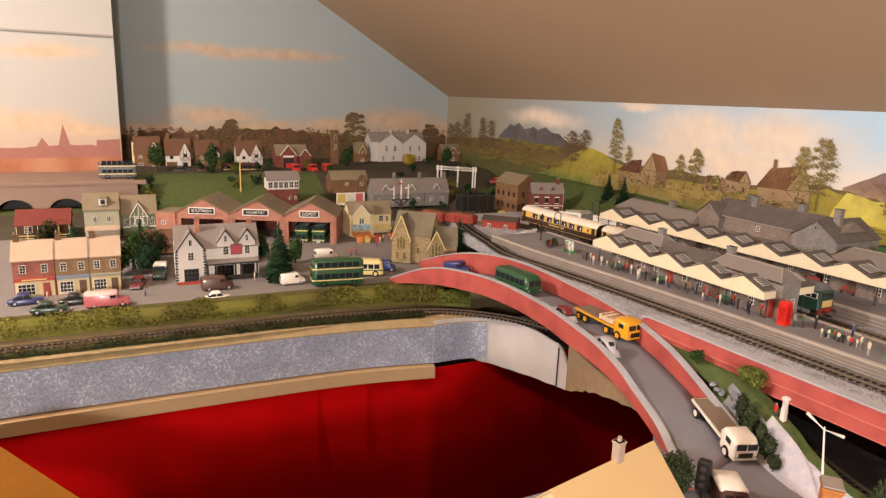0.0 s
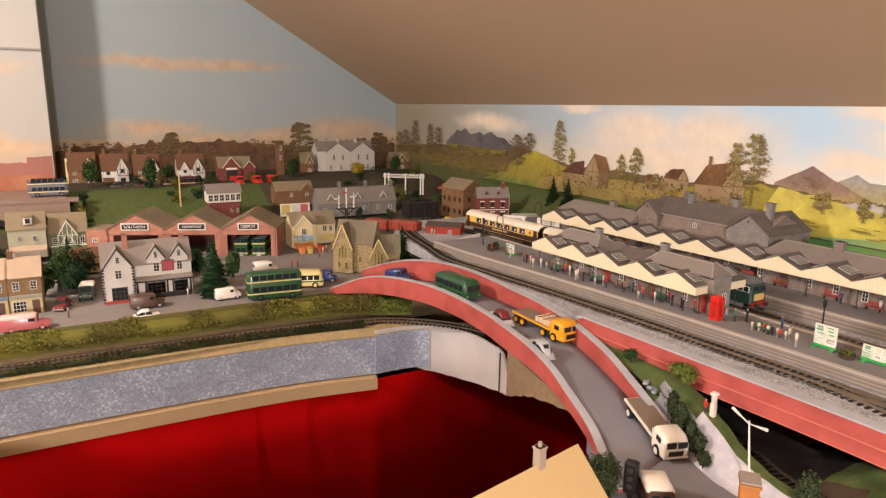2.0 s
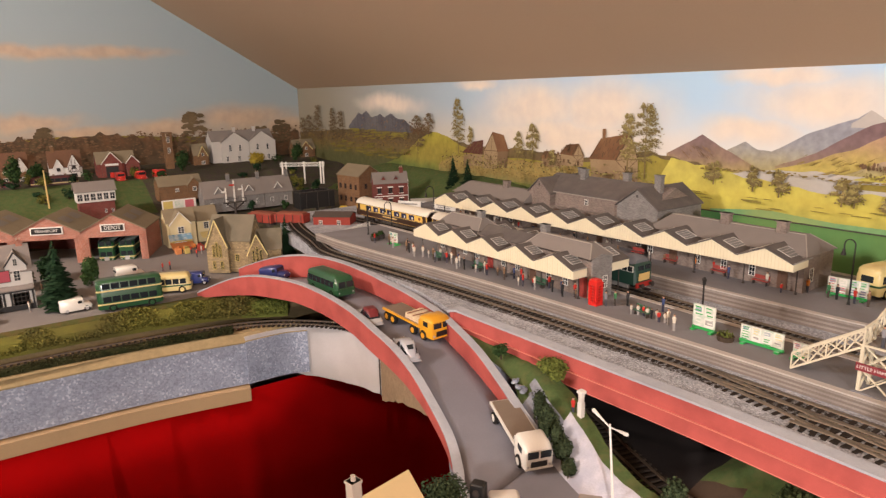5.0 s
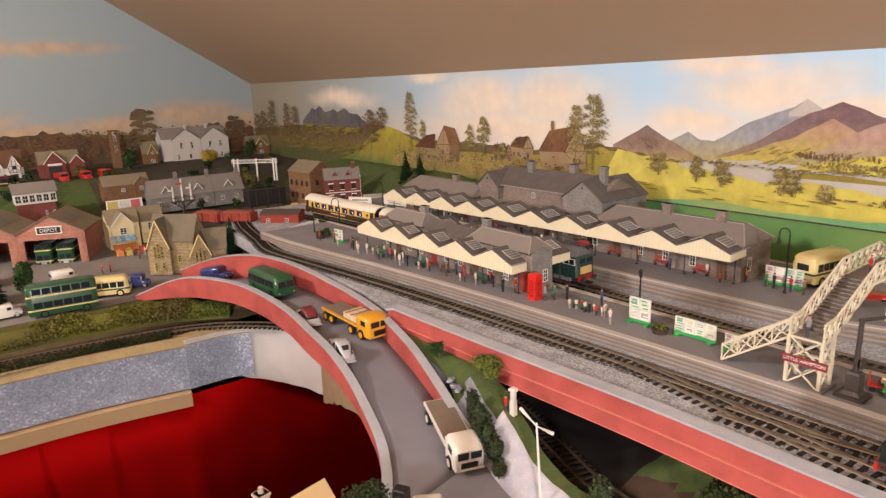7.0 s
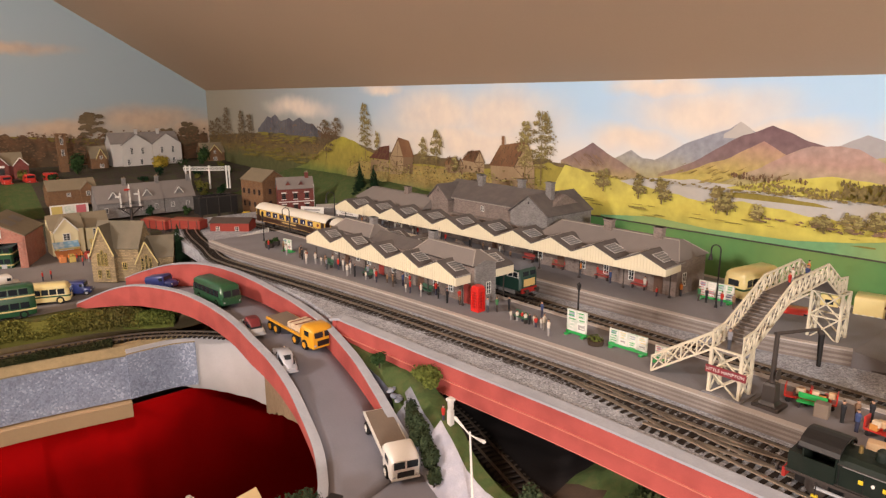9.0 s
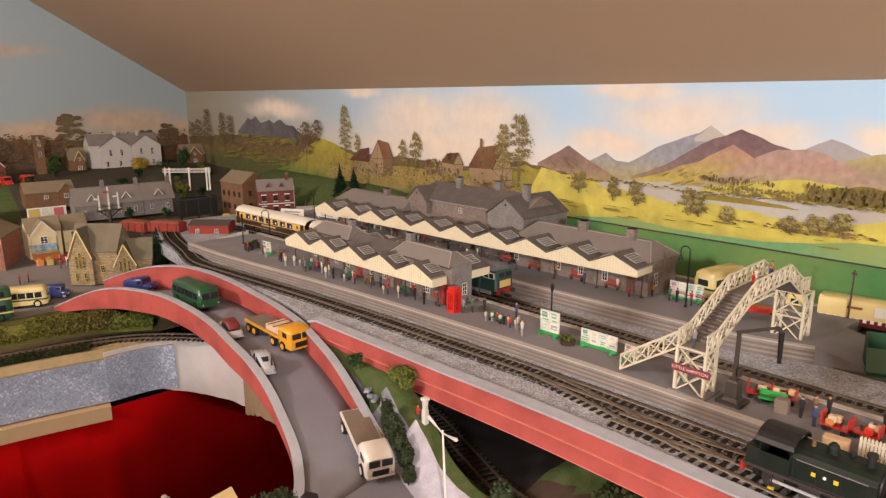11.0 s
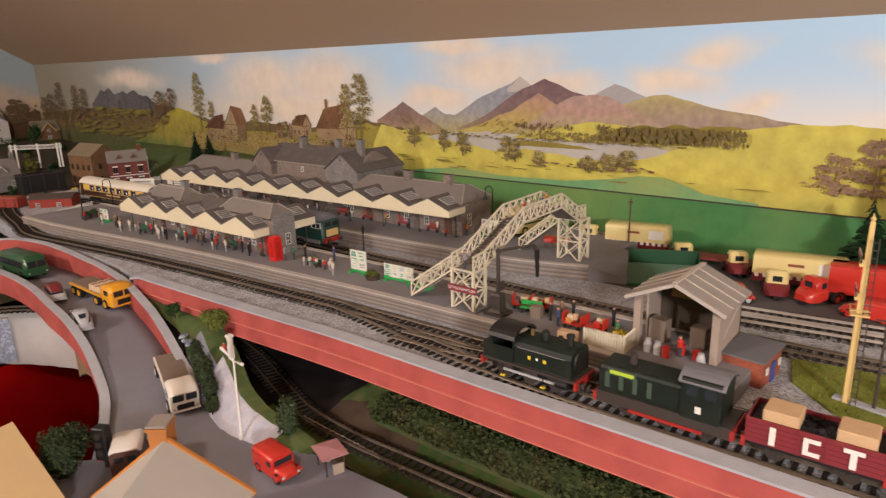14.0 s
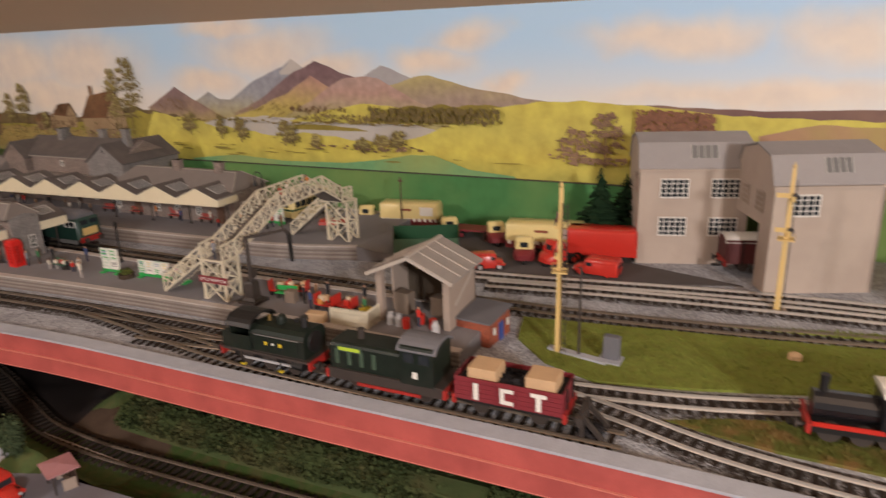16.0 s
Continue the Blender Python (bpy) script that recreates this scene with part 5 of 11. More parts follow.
# ---- platforms ----
def platform(name, label, front, back, z, ramp=False):
    p = thing(name, label, "platform", kind="structure")
    f, k = smooth([(x, y, 0) for x, y in front], 6), smooth([(x, y, 0) for x, y in back], 6)
    part("surface", B().prism_z([(q.x, q.y) for q in f] + [(q.x, q.y) for q in reversed(k)], BOARD, z), PLATFORM, p)
    part("edge", B().sweep(f, [(-0.0065, z), (0.0012, z - 0.0006), (0.0012, z + 0.0008), (-0.0065, z + 0.0008)]), PLAT_EDGE, p, "pale edging slabs")
    n = 6
    for i in range(n):
        z0 = BOARD + 0.001 + (z - BOARD - 0.002) * i / n
        part("face_course", B().sweep(f, [(-0.002, z0), (0.0004 + 0.0002 * (i % 2), z0), (0.0004, z0 + (z - BOARD) / n - 0.0006), (-0.002, z0 + (z - BOARD) / n - 0.0004)]), PLAT_FACE if i % 2 else PLAT_DARK, p)
    part("back_edge", B().sweep(k, [(-0.0012, z - 0.0006), (0.0065, z), (0.0065, z + 0.0008), (-0.0012, z + 0.0008)]), PLAT_EDGE, p)
    return p


platform("platform_island", "island platform in grey-brown with pale edging", FRONT_LIP, [(-1.10, 0.69), (-0.9, 0.700), (-0.6, 0.706), (-0.3, 0.714), (0.0, 0.722), (0.10, 0.724)], PLAT)
platform("platform_main", "main platform in grey-brown with pale edging", [(-1.25, 0.765), (-1.0, 0.78), (-0.6, 0.792), (-0.3, 0.806), (-0.22, 0.814), (-0.17, 0.826), (-0.13, 0.838)], [(-1.25, 1.0), (-0.13, 1.0)], 0.118)


# ---- the road bridge ----
OUTER = [(-1.105, 0.322, 0.040), (-1.06, 0.365, 0.066), (-1.0, 0.392, 0.081), (-0.9, 0.418, 0.089), (-0.808, 0.426, 0.091), (-0.714, 0.424, 0.091), (-0.64, 0.416, 0.089), (-0.58, 0.412, 0.083), (-0.53, 0.407, 0.072), (-0.492, 0.401, 0.059), (-0.435, 0.386, 0.046), (-0.395, 0.368, 0.038), (-0.37, 0.353, 0.036), (-0.337, 0.340, 0.034)]
INNER = [(-1.18, 0.425, 0.052), (-1.13, 0.447, 0.072), (-1.07, 0.472, 0.090), (-1.0, 0.50, 0.100), (-0.915, 0.514, 0.104), (-0.83, 0.518, 0.104), (-0.764, 0.518, 0.102), (-0.70, 0.516, 0.101), (-0.617, 0.508, 0.098), (-0.56, 0.498, 0.093), (-0.51, 0.490, 0.084), (-0.46, 0.480, 0.070), (-0.41, 0.468, 0.056), (-0.37, 0.458, 0.046)]
ROAD_X = [-1.3, -1.15, -1.08, -1.0, -0.9, -0.8, -0.7, -0.6, -0.55, -0.5, -0.45, -0.4, -0.35]
ROAD_Z = [0.035, 0.037, 0.048, 0.061, 0.070, 0.074, 0.074, 0.070, 0.065, 0.056, 0.046, 0.037, 0.0305]
road_z = lambda x: float(np.interp(x, ROAD_X, ROAD_Z))


def bridge():
    br = thing("road_bridge", "humped road bridge with coral red parapets and grey coping", "bridge", kind="structure")
    o, i = smooth(OUTER, 5), smooth(INNER, 5)
    # deck, from parapet to parapet
    n = 60
    ends = lambda path, t: path[min(len(path) - 1, int(t * (len(path) - 1)))]
    b = B()
    for k in range(n + 1):
        p, q = ends(o, k / n), ends(i, k / n)
        for j in range(5):
            r = p.lerp(q, 0.03 + 0.94 * j / 4)
            b.v.append((r.x, r.y, road_z(r.x)))
    for k in range(n):
        for j in range(4):
            b.f.append((k * 5 + j + 5, k * 5 + j + 6, k * 5 + j + 1, k * 5 + j))
    deck = part("deck", b, ROAD, br, "grey painted roadway", soft=True)
    md = deck.modifiers.new("thick", "SOLIDIFY")
    md.thickness, md.offset = 0.006, -1
    for path, out, name in ((o, 1, "outer_parapet"), (i, -1, "inner_parapet")):
        rings, caps = [], []
        for k, p in enumerate(path):
            a, c = path[max(0, k - 1)], path[min(len(path) - 1, k + 1)]
            u = Vector((c.x - a.x, c.y - a.y, 0)).normalized().cross((0, 0, 1)) * out
            low = road_z(p.x) - (0.014 if out > 0 else 0.030)
            if out > 0:
                low = max(low, 0.026)
            top = p.z - 0.001
            rings.append([p + u * 0.0 - Vector((0, 0, p.z - low)), p - u * 0.007 - Vector((0, 0, p.z - low)), Vector((p.x, p.y, top)) - u * 0.007, Vector((p.x, p.y, top))])
            caps.append([Vector((p.x, p.y, top)) + u * 0.001, Vector((p.x, p.y, top)) - u * 0.0085, Vector((p.x, p.y, top + 0.0015)) - u * 0.0085, Vector((p.x, p.y, top + 0.0018)) + u * 0.001])
        part(name, B().rings(rings), RED_WALL, br)
        part("coping", B().rings(caps), COPING, br, "grey card coping")


bridge()


# ---- pieces shared by buildings ----
def window(parent, x, y, z, w, h, rz=0.0, frame=None, bars=(1, 2), name="window", glass=None):
    """A framed window on a wall that faces -y before it is turned; its foot is at z."""
    frame = frame or WHITE
    key = ("window", round(w, 5), round(h, 5), bars, frame.name)

    def make():
        t = max(0.0005, min(w * 0.09, 0.0012))
        cuts = lambda a, size, n: [a, a + t] + [a + size * (i + 1) / (n + 1) + s * t * 0.32 for i in range(n) for s in (-1, 1)] + [a + size - t, a + size]
        return B().grid(cuts(-w / 2, w, bars[0]), cuts(0, h, bars[1]), -0.0010, 0.0)

    ob = part(name, shared(key, make, frame), None, parent, m=pose(x, y, z, 0, 0, rz))
    part("pane", shared(("pane", round(w, 5), round(h, 5), (glass or GLASS).name), lambda: B().box((0, 0.0, h / 2), (w * 0.96, 0.0006, h * 0.96)), glass or GLASS), None, ob)
    return ob


def door(parent, x, y, z, w, h, mat, rz=0.0):
    b = B().box((0, 0, h / 2), (w, 0.001, h))
    for s in (-1, 1):
        b.box((s * w * 0.22, -0.0007, h * 0.3), (w * 0.3, 0.0006, h * 0.36)).box((s * w * 0.22, -0.0007, h * 0.74), (w * 0.3, 0.0006, h * 0.34))
    return part("door", b, mat, parent, m=pose(x, y, z, 0, 0, rz))


def chimney(parent, x, y, z0, z1, w, d, mat, pots=2):
    b = B().box((x, y, (z0 + z1) / 2), (w, d, z1 - z0)).box((x, y, z1 - 0.001), (w * 1.18, d * 1.18, 0.002))
    ob = part("chimney", b, mat, parent)
    p = B()
    for i in range(pots):
        px = x + (i - (pots - 1) / 2) * w * 0.5
        p.cyl((px, y, z1), (px, y, z1 + 0.004), 0.0011, 0.0009, 6)
    if pots:
        part("chimney_pot", p, ROOF_BUFF if mat is not STONE else ROOF_BROWN, ob)
    return ob


def gable_roof(b, x0, x1, y0, y1, ze, zr, over=0.002, t=0.0015):
    """Two slopes with the ridge along x."""
    ym = (y0 + y1) / 2
    k = (zr - ze) / (ym - y0)
    for s, ya in ((-1, y0 - over), (1, y1 + over)):
        zl = ze - k * over
        poly = [(ya, zl), (ym, zr), (ym, zr + t), (ya, zl + t)]
        b.prism_x(poly if s < 0 else poly[::-1], x0 - over, x1 + over)
    return b


def house(label, w, d, he, hr, wall, roof, m, wins=(), doors=(), chims=(), gables=(), side=(), frame=None, category="house", name="house", group="", trim=None):
    """A house whose front, at y = 0, faces -y; ridge along x. gables: (x, width, eave, peak, depth) of front gables. wins: (x, z, w, h) on the front."""
    hs = thing(name, label, category, m, group)
    b = B().prism_x([(0, 0), (d, 0), (d, he), (d / 2, hr), (0, he)], -w / 2, w / 2)
    part("wall", b, wall, hs)
    part("roof", gable_roof(B(), -w / 2, w / 2, 0, d, he + 0.0006, hr + 0.0006), roof, hs)
    for gx, gw, ge, gp, dep in gables:
        g = part("gable", B().prism_y([(gx - gw / 2, 0), (gx + gw / 2, 0), (gx + gw / 2, ge), (gx, gp), (gx - gw / 2, ge)], -dep, d / 2), wall, hs)
        rb = B()
        k = (gp - ge) / (gw / 2)
        for s in (-1, 1):
            ex = gx + s * (gw / 2 + 0.002)
            ez = ge - k * 0.002 + 0.0008
            poly = [(ex, ez), (gx, gp + 0.0008), (gx, gp + 0.0024), (ex, ez + 0.0016)]
            rb.prism_y(poly if s > 0 else poly[::-1], -dep - 0.0015, d / 2)
        part("gable_roof", rb, roof, hs)
        if trim:
            tb = B()
            for s in (-1, 1):
                tb.beam((gx + s * (gw / 2 + 0.001), -dep - 0.0018, ge - 0.0006), (gx, -dep - 0.0018, gp + 0.0004), 0.0012, 0.002)
            part("bargeboard", tb, trim, g)
    for wx, wz, ww, wh, *rest in wins:
        window(hs, wx, -(rest[0] if rest else 0) - 0.0006, wz, ww, wh, frame=frame)
    for sx, sy, sz, sw, sh in side:
        window(hs, sx, sy, sz, sw, sh, rz=90 if sx > 0 else -90, frame=frame)
    for dx, dw, dh, dm, *rest in doors:
        door(hs, dx, -(rest[0] if rest else 0) - 0.0006, 0, dw, dh, dm)
    for cx, cy, z1, cm in chims:
        chimney(hs, cx, cy, he * 0.9, z1, 0.009, 0.006, cm)
    return hs


# ---- the station ----
def along(a, c):
    """A frame at a, with x towards c in the plan and y to the back."""
    d = Vector((c[0] - a[0], c[1] - a[1], 0))
    return pose(a[0], a[1], 0, 0, 0, math.degrees(math.atan2(d.y, d.x))), d.length


def canopy(label, a, c, n, zb, zv, zp, depth, ground, back=False, posts=True):
    """A platform canopy of n ridges with skylights, cream zigzag valance in front and iron columns."""
    m, length = along(a, c)
    cp = thing("platform_canopy", label, "canopy", m, "station canopies")
    w = length / n
    rnd = random.Random(n)
    for i in range(n):
        x0, x1 = i * w, (i + 1) * w
        xm = (x0 + x1) / 2 + rnd.uniform(-0.0006, 0.0006)
        v = part("valance", B().prism_y([(x0, zb), (x1, zb), (x1, zv), (xm, zp), (x0, zv)], 0.0, 0.0014), CREAM, cp)
        g = B()
        for k in range(1, 16):
            gx = x0 + w * k / 16
            top = zv + (zp - zv) * (1 - abs(gx - xm) / (w / 2)) - 0.0008
            g.box((gx, -0.0002, (zb + top) / 2), (0.0005, 0.0005, top - zb))
        tagged(part("board_line", g, CREAM_DARK, v), kind="stuff")
        for s, xa in ((-1, x0), (1, x1)):
            poly = [(xa, zv + 0.0002), (xm, zp + 0.0002), (xm, zp + 0.0016), (xa, zv + 0.0016)]
            bay = part("roof_slope", B().prism_y(poly if s > 0 else poly[::-1], -0.001, depth), SLATE, cp)
            # rooflight, proud of the slope
            sk, br = B(), B()
            for y0, y1, u0, u1 in ((depth * 0.22, depth * 0.72, 0.26, 0.74),):
                pt = lambda u, y, h: (xa + (xm - xa) * u, y, zv + (zp - zv) * u + 0.0016 + h)
                sk.add([pt(u0, y0, 0.0006), pt(u1, y0, 0.0006), pt(u1, y1, 0.0006), pt(u0, y1, 0.0006)], [(0, 1, 2, 3)])
                for q in range(5):
                    u = u0 + (u1 - u0) * q / 4
                    br.beam(pt(u, y0, 0.0008), pt(u, y1, 0.0008), 0.0007 if q in (0, 4) else 0.0005)
                for y in (y0, y1):
                    br.beam(pt(u0, y, 0.0008), pt(u1, y, 0.0008), 0.0008)
            light = part("rooflight", sk, SKYLIGHT, bay)
            part("glazing_grid", br, BAR_PALE, bay)
        part("valley_gutter", B().box((x1, depth / 2, zv + 0.0012), (0.0016, depth, 0.0012)), BAR_GREY, cp)
    if posts:
        for i in range(n + 1):
            x = min(max(i * w, 0.004), length - 0.004)
            part("column", B().cyl((x, depth * 0.4, ground), (x, depth * 0.4, zv), 0.0009, 0.0008, 8).box((x, depth * 0.4, ground + 0.001), (0.003, 0.003, 0.002)), DARK_METAL, cp)
    # end valances
    for x in (0.0005, length - 0.0005):
        part("end_valance", B().box((x, depth / 2, (zb + zv) / 2), (0.0012, depth - 0.001, zv - zb)), CREAM, cp)
    return cp


CREAM_DARK = paint("cream_board_shadow_line", (0.69, 0.62, 0.44), 0.6, 0.06, 80, 900, 0.1)
DOOR_RED = paint("dull_red_door", (0.33, 0.05, 0.04), 0.5, 0.1, 100, 900, 0.1)
DOOR_GREEN = paint("dull_green_door", (0.04, 0.12, 0.07), 0.5, 0.1, 100, 900, 0.1)
DOOR_BROWN = paint("brown_door", (0.13, 0.07, 0.045), 0.5, 0.1, 100, 900, 0.1)


def island_building():
    a, c = (-0.842, 0.6535), (-0.500, 0.6555)
    m, L = along(a, c)
    hs = thing("island_station_building", "low grey brick island platform building with hipped roofs", "station building", m)
    d, z0, z1 = 0.036, PLAT, 0.163
    part("wall", B().box((L / 2, d / 2, (z0 + z1) / 2), (L, d, z1 - z0)), STATION_WALL, hs)
    part("end_wall", B().prism_x([(0.0, z0), (d, z0), (d, 0.166), (d / 2, 0.171), (0, 0.166)], L, L + 0.002), STATION_GREY, hs)
    # two hipped roof blocks with a lower slate roof between
    for x0, x1 in ((0.012, 0.118), (0.222, L + 0.001)):
        zr = 0.182
        r = B()
        y0, y1, ym = -0.004, d + 0.004, d / 2
        hip = 0.014
        v = [(x0, y0, 0.1665), (x1, y0, 0.1665), (x1, y1, 0.1665), (x0, y1, 0.1665), (x0 + hip, ym - 0.004, zr), (x1 - hip, ym - 0.004, zr), (x1 - hip, ym + 0.004, zr), (x0 + hip, ym + 0.004, zr)]
        r.add(v, [(0, 1, 5, 4), (1, 2, 6, 5), (2, 3, 7, 6), (3, 0, 4, 7), (4, 5, 6, 7), (3, 2, 1, 0)])
        blk = part("hipped_roof", r, ROOF_GREY, hs)
        ridge = B().beam((x0 + hip, ym - 0.004, zr), (x1 - hip, ym - 0.004, zr), 0.0014).beam((x0, y0, 0.1665), (x0 + hip, ym - 0.004, zr), 0.0014).beam((x1, y0, 0.1665), (x1 - hip, ym - 0.004, zr), 0.0014)
        ridge.beam((x1, y1, 0.1665), (x1 - hip, ym + 0.004, zr), 0.0014)
        part("ridge_tiles", ridge, ROOF_BUFFGREY, blk)
    part("middle_roof", gable_roof(B(), 0.118, 0.222, 0, d, 0.163, 0.174), SLATE, hs)
    for x, y in ((0.095, 0.02), (0.236, 0.022)):
        chimney(hs, x, y, 0.165, 0.1925, 0.0115, 0.008, STATION_GREY, 0)
    doors = (DOOR_RED, DOOR_BROWN, DOOR_GREEN)
    for i in range(11):
        x = 0.018 + i * (L - 0.03) / 10
        if i % 3 == 1:
            door(hs, x, -0.0008, PLAT, 0.0125, 0.026, doors[i % 2])
        else:
            window(hs, x, -0.0006, PLAT + 0.009, 0.009, 0.017)
    window(hs, L + 0.0026, d * 0.62, PLAT + 0.012, 0.008, 0.016, rz=90)


ROOF_BUFFGREY = paint("pale_ridge_tile", (0.33, 0.295, 0.26), 0.8, 0.1, 100, 900, 0.1)


def main_building():
    hs = thing("main_station_building", "two-storey grey brick station house with slate roof and chimneys", "station building", pose(0, 0, 0))
    z0 = 0.118
    # long range between the two cross wings
    part("wall", B().prism_x([(0.905, z0), (1.0, z0), (1.0, 0.192), (0.952, 0.216), (0.905, 0.192)], -0.86, -0.60), STATION_WALL, hs)
    part("roof", gable_roof(B(), -0.865, -0.62, 0.905, 1.0, 0.1925, 0.2165, 0.003), SLATE, hs)
    part("eaves_board", B().box((-0.745, 0.9015, 0.1905), (0.17, 0.0012, 0.0016)), ROOF_BUFFGREY, hs)
    for gx, gw, ge, gp in ((-0.853, 0.056, 0.188, 0.212), (-0.627, 0.080, 0.188, 0.2155)):
        w = part("cross_wing", B().prism_y([(gx - gw / 2, z0), (gx + gw / 2, z0), (gx + gw / 2, ge), (gx, gp), (gx - gw / 2, ge)], 0.893, 1.004), STATION_GREY if gx > -0.7 else STATION_WALL, hs)
        rb = B()
        k = (gp - ge) / (gw / 2)
        for s in (-1, 1):
            ex, ez = gx + s * (gw / 2 + 0.003), ge - k * 0.003 + 0.0008
            poly = [(ex, ez), (gx, gp + 0.0008), (gx, gp + 0.0026), (ex, ez + 0.0018)]
            rb.prism_y(poly if s > 0 else poly[::-1], 0.8905, 1.006)
        part("wing_roof", rb, SLATE, w)
        part("vent_slot", B().box((gx, 0.8925, gp - 0.010), (0.0016, 0.0014, 0.004)), BLACK, w)
    window(hs, -0.745, 0.9042, 0.175, 0.008, 0.010, bars=(1, 1))
    window(hs, -0.5862, 0.930, 0.163, 0.012, 0.015, rz=90, bars=(1, 1))
    for x, y, z1 in ((-0.79, 0.945, 0.2315), (-0.70, 0.955, 0.2315), (-0.618, 0.934, 0.2365), (-0.83, 0.98, 0.228)):
        chimney(hs, x, y, 0.20, z1, 0.012, 0.009, STATION_GREY, 0)
    # low wings either side behind the canopy
    lw = part("low_wing", B().box((-0.465, 0.905, (z0 + 0.164) / 2), (0.235, 0.070, 0.164 - z0)), STATION_WALL, hs)
    r = B()
    x0, x1, y0, y1, zr, ze = -0.585, -0.345, 0.868, 0.943, 0.186, 0.1655
    r.add([(x0, y0, ze), (x1, y0, ze), (x1, y1, ze), (x0, y1, ze), (x0 + 0.02, 0.9, zr), (x1 - 0.02, 0.9, zr), (x1 - 0.02, 0.91, zr), (x0 + 0.02, 0.91, zr)], [(0, 1, 5, 4), (1, 2, 6, 5), (2, 3, 7, 6), (3, 0, 4, 7), (4, 5, 6, 7), (3, 2, 1, 0)])
    part("hipped_roof", r, ROOF_GREY, lw)
    rr = B().beam((x0 + 0.02, 0.9, zr), (x1 - 0.02, 0.9, zr), 0.0014).beam((x1, y0, ze), (x1 - 0.02, 0.9, zr), 0.0014).beam((x1, y1, ze), (x1 - 0.02, 0.91, zr), 0.0014)
    part("ridge_tiles", rr, ROOF_BUFFGREY, lw)
    for x in (-0.476, -0.395):
        chimney(hs, x, 0.9, 0.17, 0.1995, 0.013, 0.009, STATION_WALL, 0)
    window(hs, -0.3468, 0.886, z0 + 0.012, 0.009, 0.018, rz=90)
    lw = part("low_wing", B().box((-0.985, 0.905, (z0 + 0.164) / 2), (0.22, 0.070, 0.164 - z0)), STATION_WALL, hs)
    r = B()
    x0, x1 = -1.10, -0.872
    r.add([(x0, y0, ze), (x1, y0, ze), (x1, y1, ze), (x0, y1, ze), (x0 + 0.02, 0.9, zr), (x1 - 0.004, 0.9, zr), (x1 - 0.004, 0.91, zr), (x0 + 0.02, 0.91, zr)], [(0, 1, 5, 4), (1, 2, 6, 5), (2, 3, 7, 6), (3, 0, 4, 7), (4, 5, 6, 7), (3, 2, 1, 0)])
    part("hipped_roof", r, ROOF_GREY, lw)
    chimney(hs, -0.955, 0.9, 0.17, 0.1985, 0.013, 0.009, STATION_WALL, 0)
    for i in range(18):
        x = -1.07 + i * 0.041
        if i % 4 == 1:
            door(hs, x, 0.8688 if x < -0.87 or x > -0.58 else 0.892, z0, 0.0125, 0.026, (DOOR_RED, DOOR_BROWN)[i % 2])
        else:
            window(hs, x, 0.8690 if x < -0.88 or x > -0.58 else 0.8922, z0 + 0.009, 0.009, 0.017)
    part("front_wall", B().box((-0.728, 0.8985, (z0 + 0.165) / 2), (0.29, 0.012, 0.165 - z0)), STATION_WALL, hs)


island_building()
canopy("island canopy with zigzag cream valance and rooflights", (-0.853, 0.615), (-0.506, 0.630), 5, 0.143, 0.1535, 0.1685, 0.038, PLAT)
canopy("island canopy over the inner line with cream valance", (-0.506, 0.733), (-0.853, 0.722), 5, 0.143, 0.1535, 0.1685, 0.038, PLAT)
main_building()
canopy("long main canopy with zigzag cream valance and rooflights", (-1.055, 0.792), (-0.345, 0.838), 10, 0.151, 0.160, 0.175, 0.055, 0.118)


# ---- footbridge ----
def lattice(b, p, q, h, n, t=0.0011):
    """A lattice girder side from p to q, h high."""
    p, q = Vector(p), Vector(q)
    up = Vector((0, 0, h))
    b.beam(p, q, t * 1.6).beam(p + up, q + up, t * 1.6)
    for i in range(n):
        a, c = p.lerp(q, i / n), p.lerp(q, (i + 1) / n)
        b.beam(a, c + up, t).beam(a + up, c, t)
        b.beam(a, a + up, t)
    b.beam(q, q + up, t * 1.4)


def tower(parent, x0, x1, y0, y1, z0, z1):
    corners = [(x0, y0), (x1, y0), (x1, y1), (x0, y1)]
    for x, y in corners:
        part("tower_post", B().box((x, y, (z0 + z1) / 2), (0.0026, 0.0026, z1 - z0)), CREAM_LATTICE, parent)
    h = (z1 - z0) / 2
    for (xa, ya), (xb, yb) in zip(corners, corners[1:] + corners[:1]):
        for k in range(2):
            part("brace", B().beam((xa, ya, z0 + k * h), (xb, yb, z0 + (k + 1) * h), 0.0013), CREAM_LATTICE, parent)
            part("brace", B().beam((xa, ya, z0 + (k + 1) * h), (xb, yb, z0 + k * h), 0.0013), CREAM_LATTICE, parent)
            part("tower_rail", B().beam((xa, ya, z0 + (k + 1) * h - 0.001), (xb, yb, z0 + (k + 1) * h - 0.001), 0.0016), CREAM_LATTICE, parent)
    part("tower_base", B().box(((x0 + x1) / 2, (y0 + y1) / 2, z0 + 0.0007), (x1 - x0 + 0.008, y1 - y0 + 0.008, 0.0014)), PLATFORM, parent)


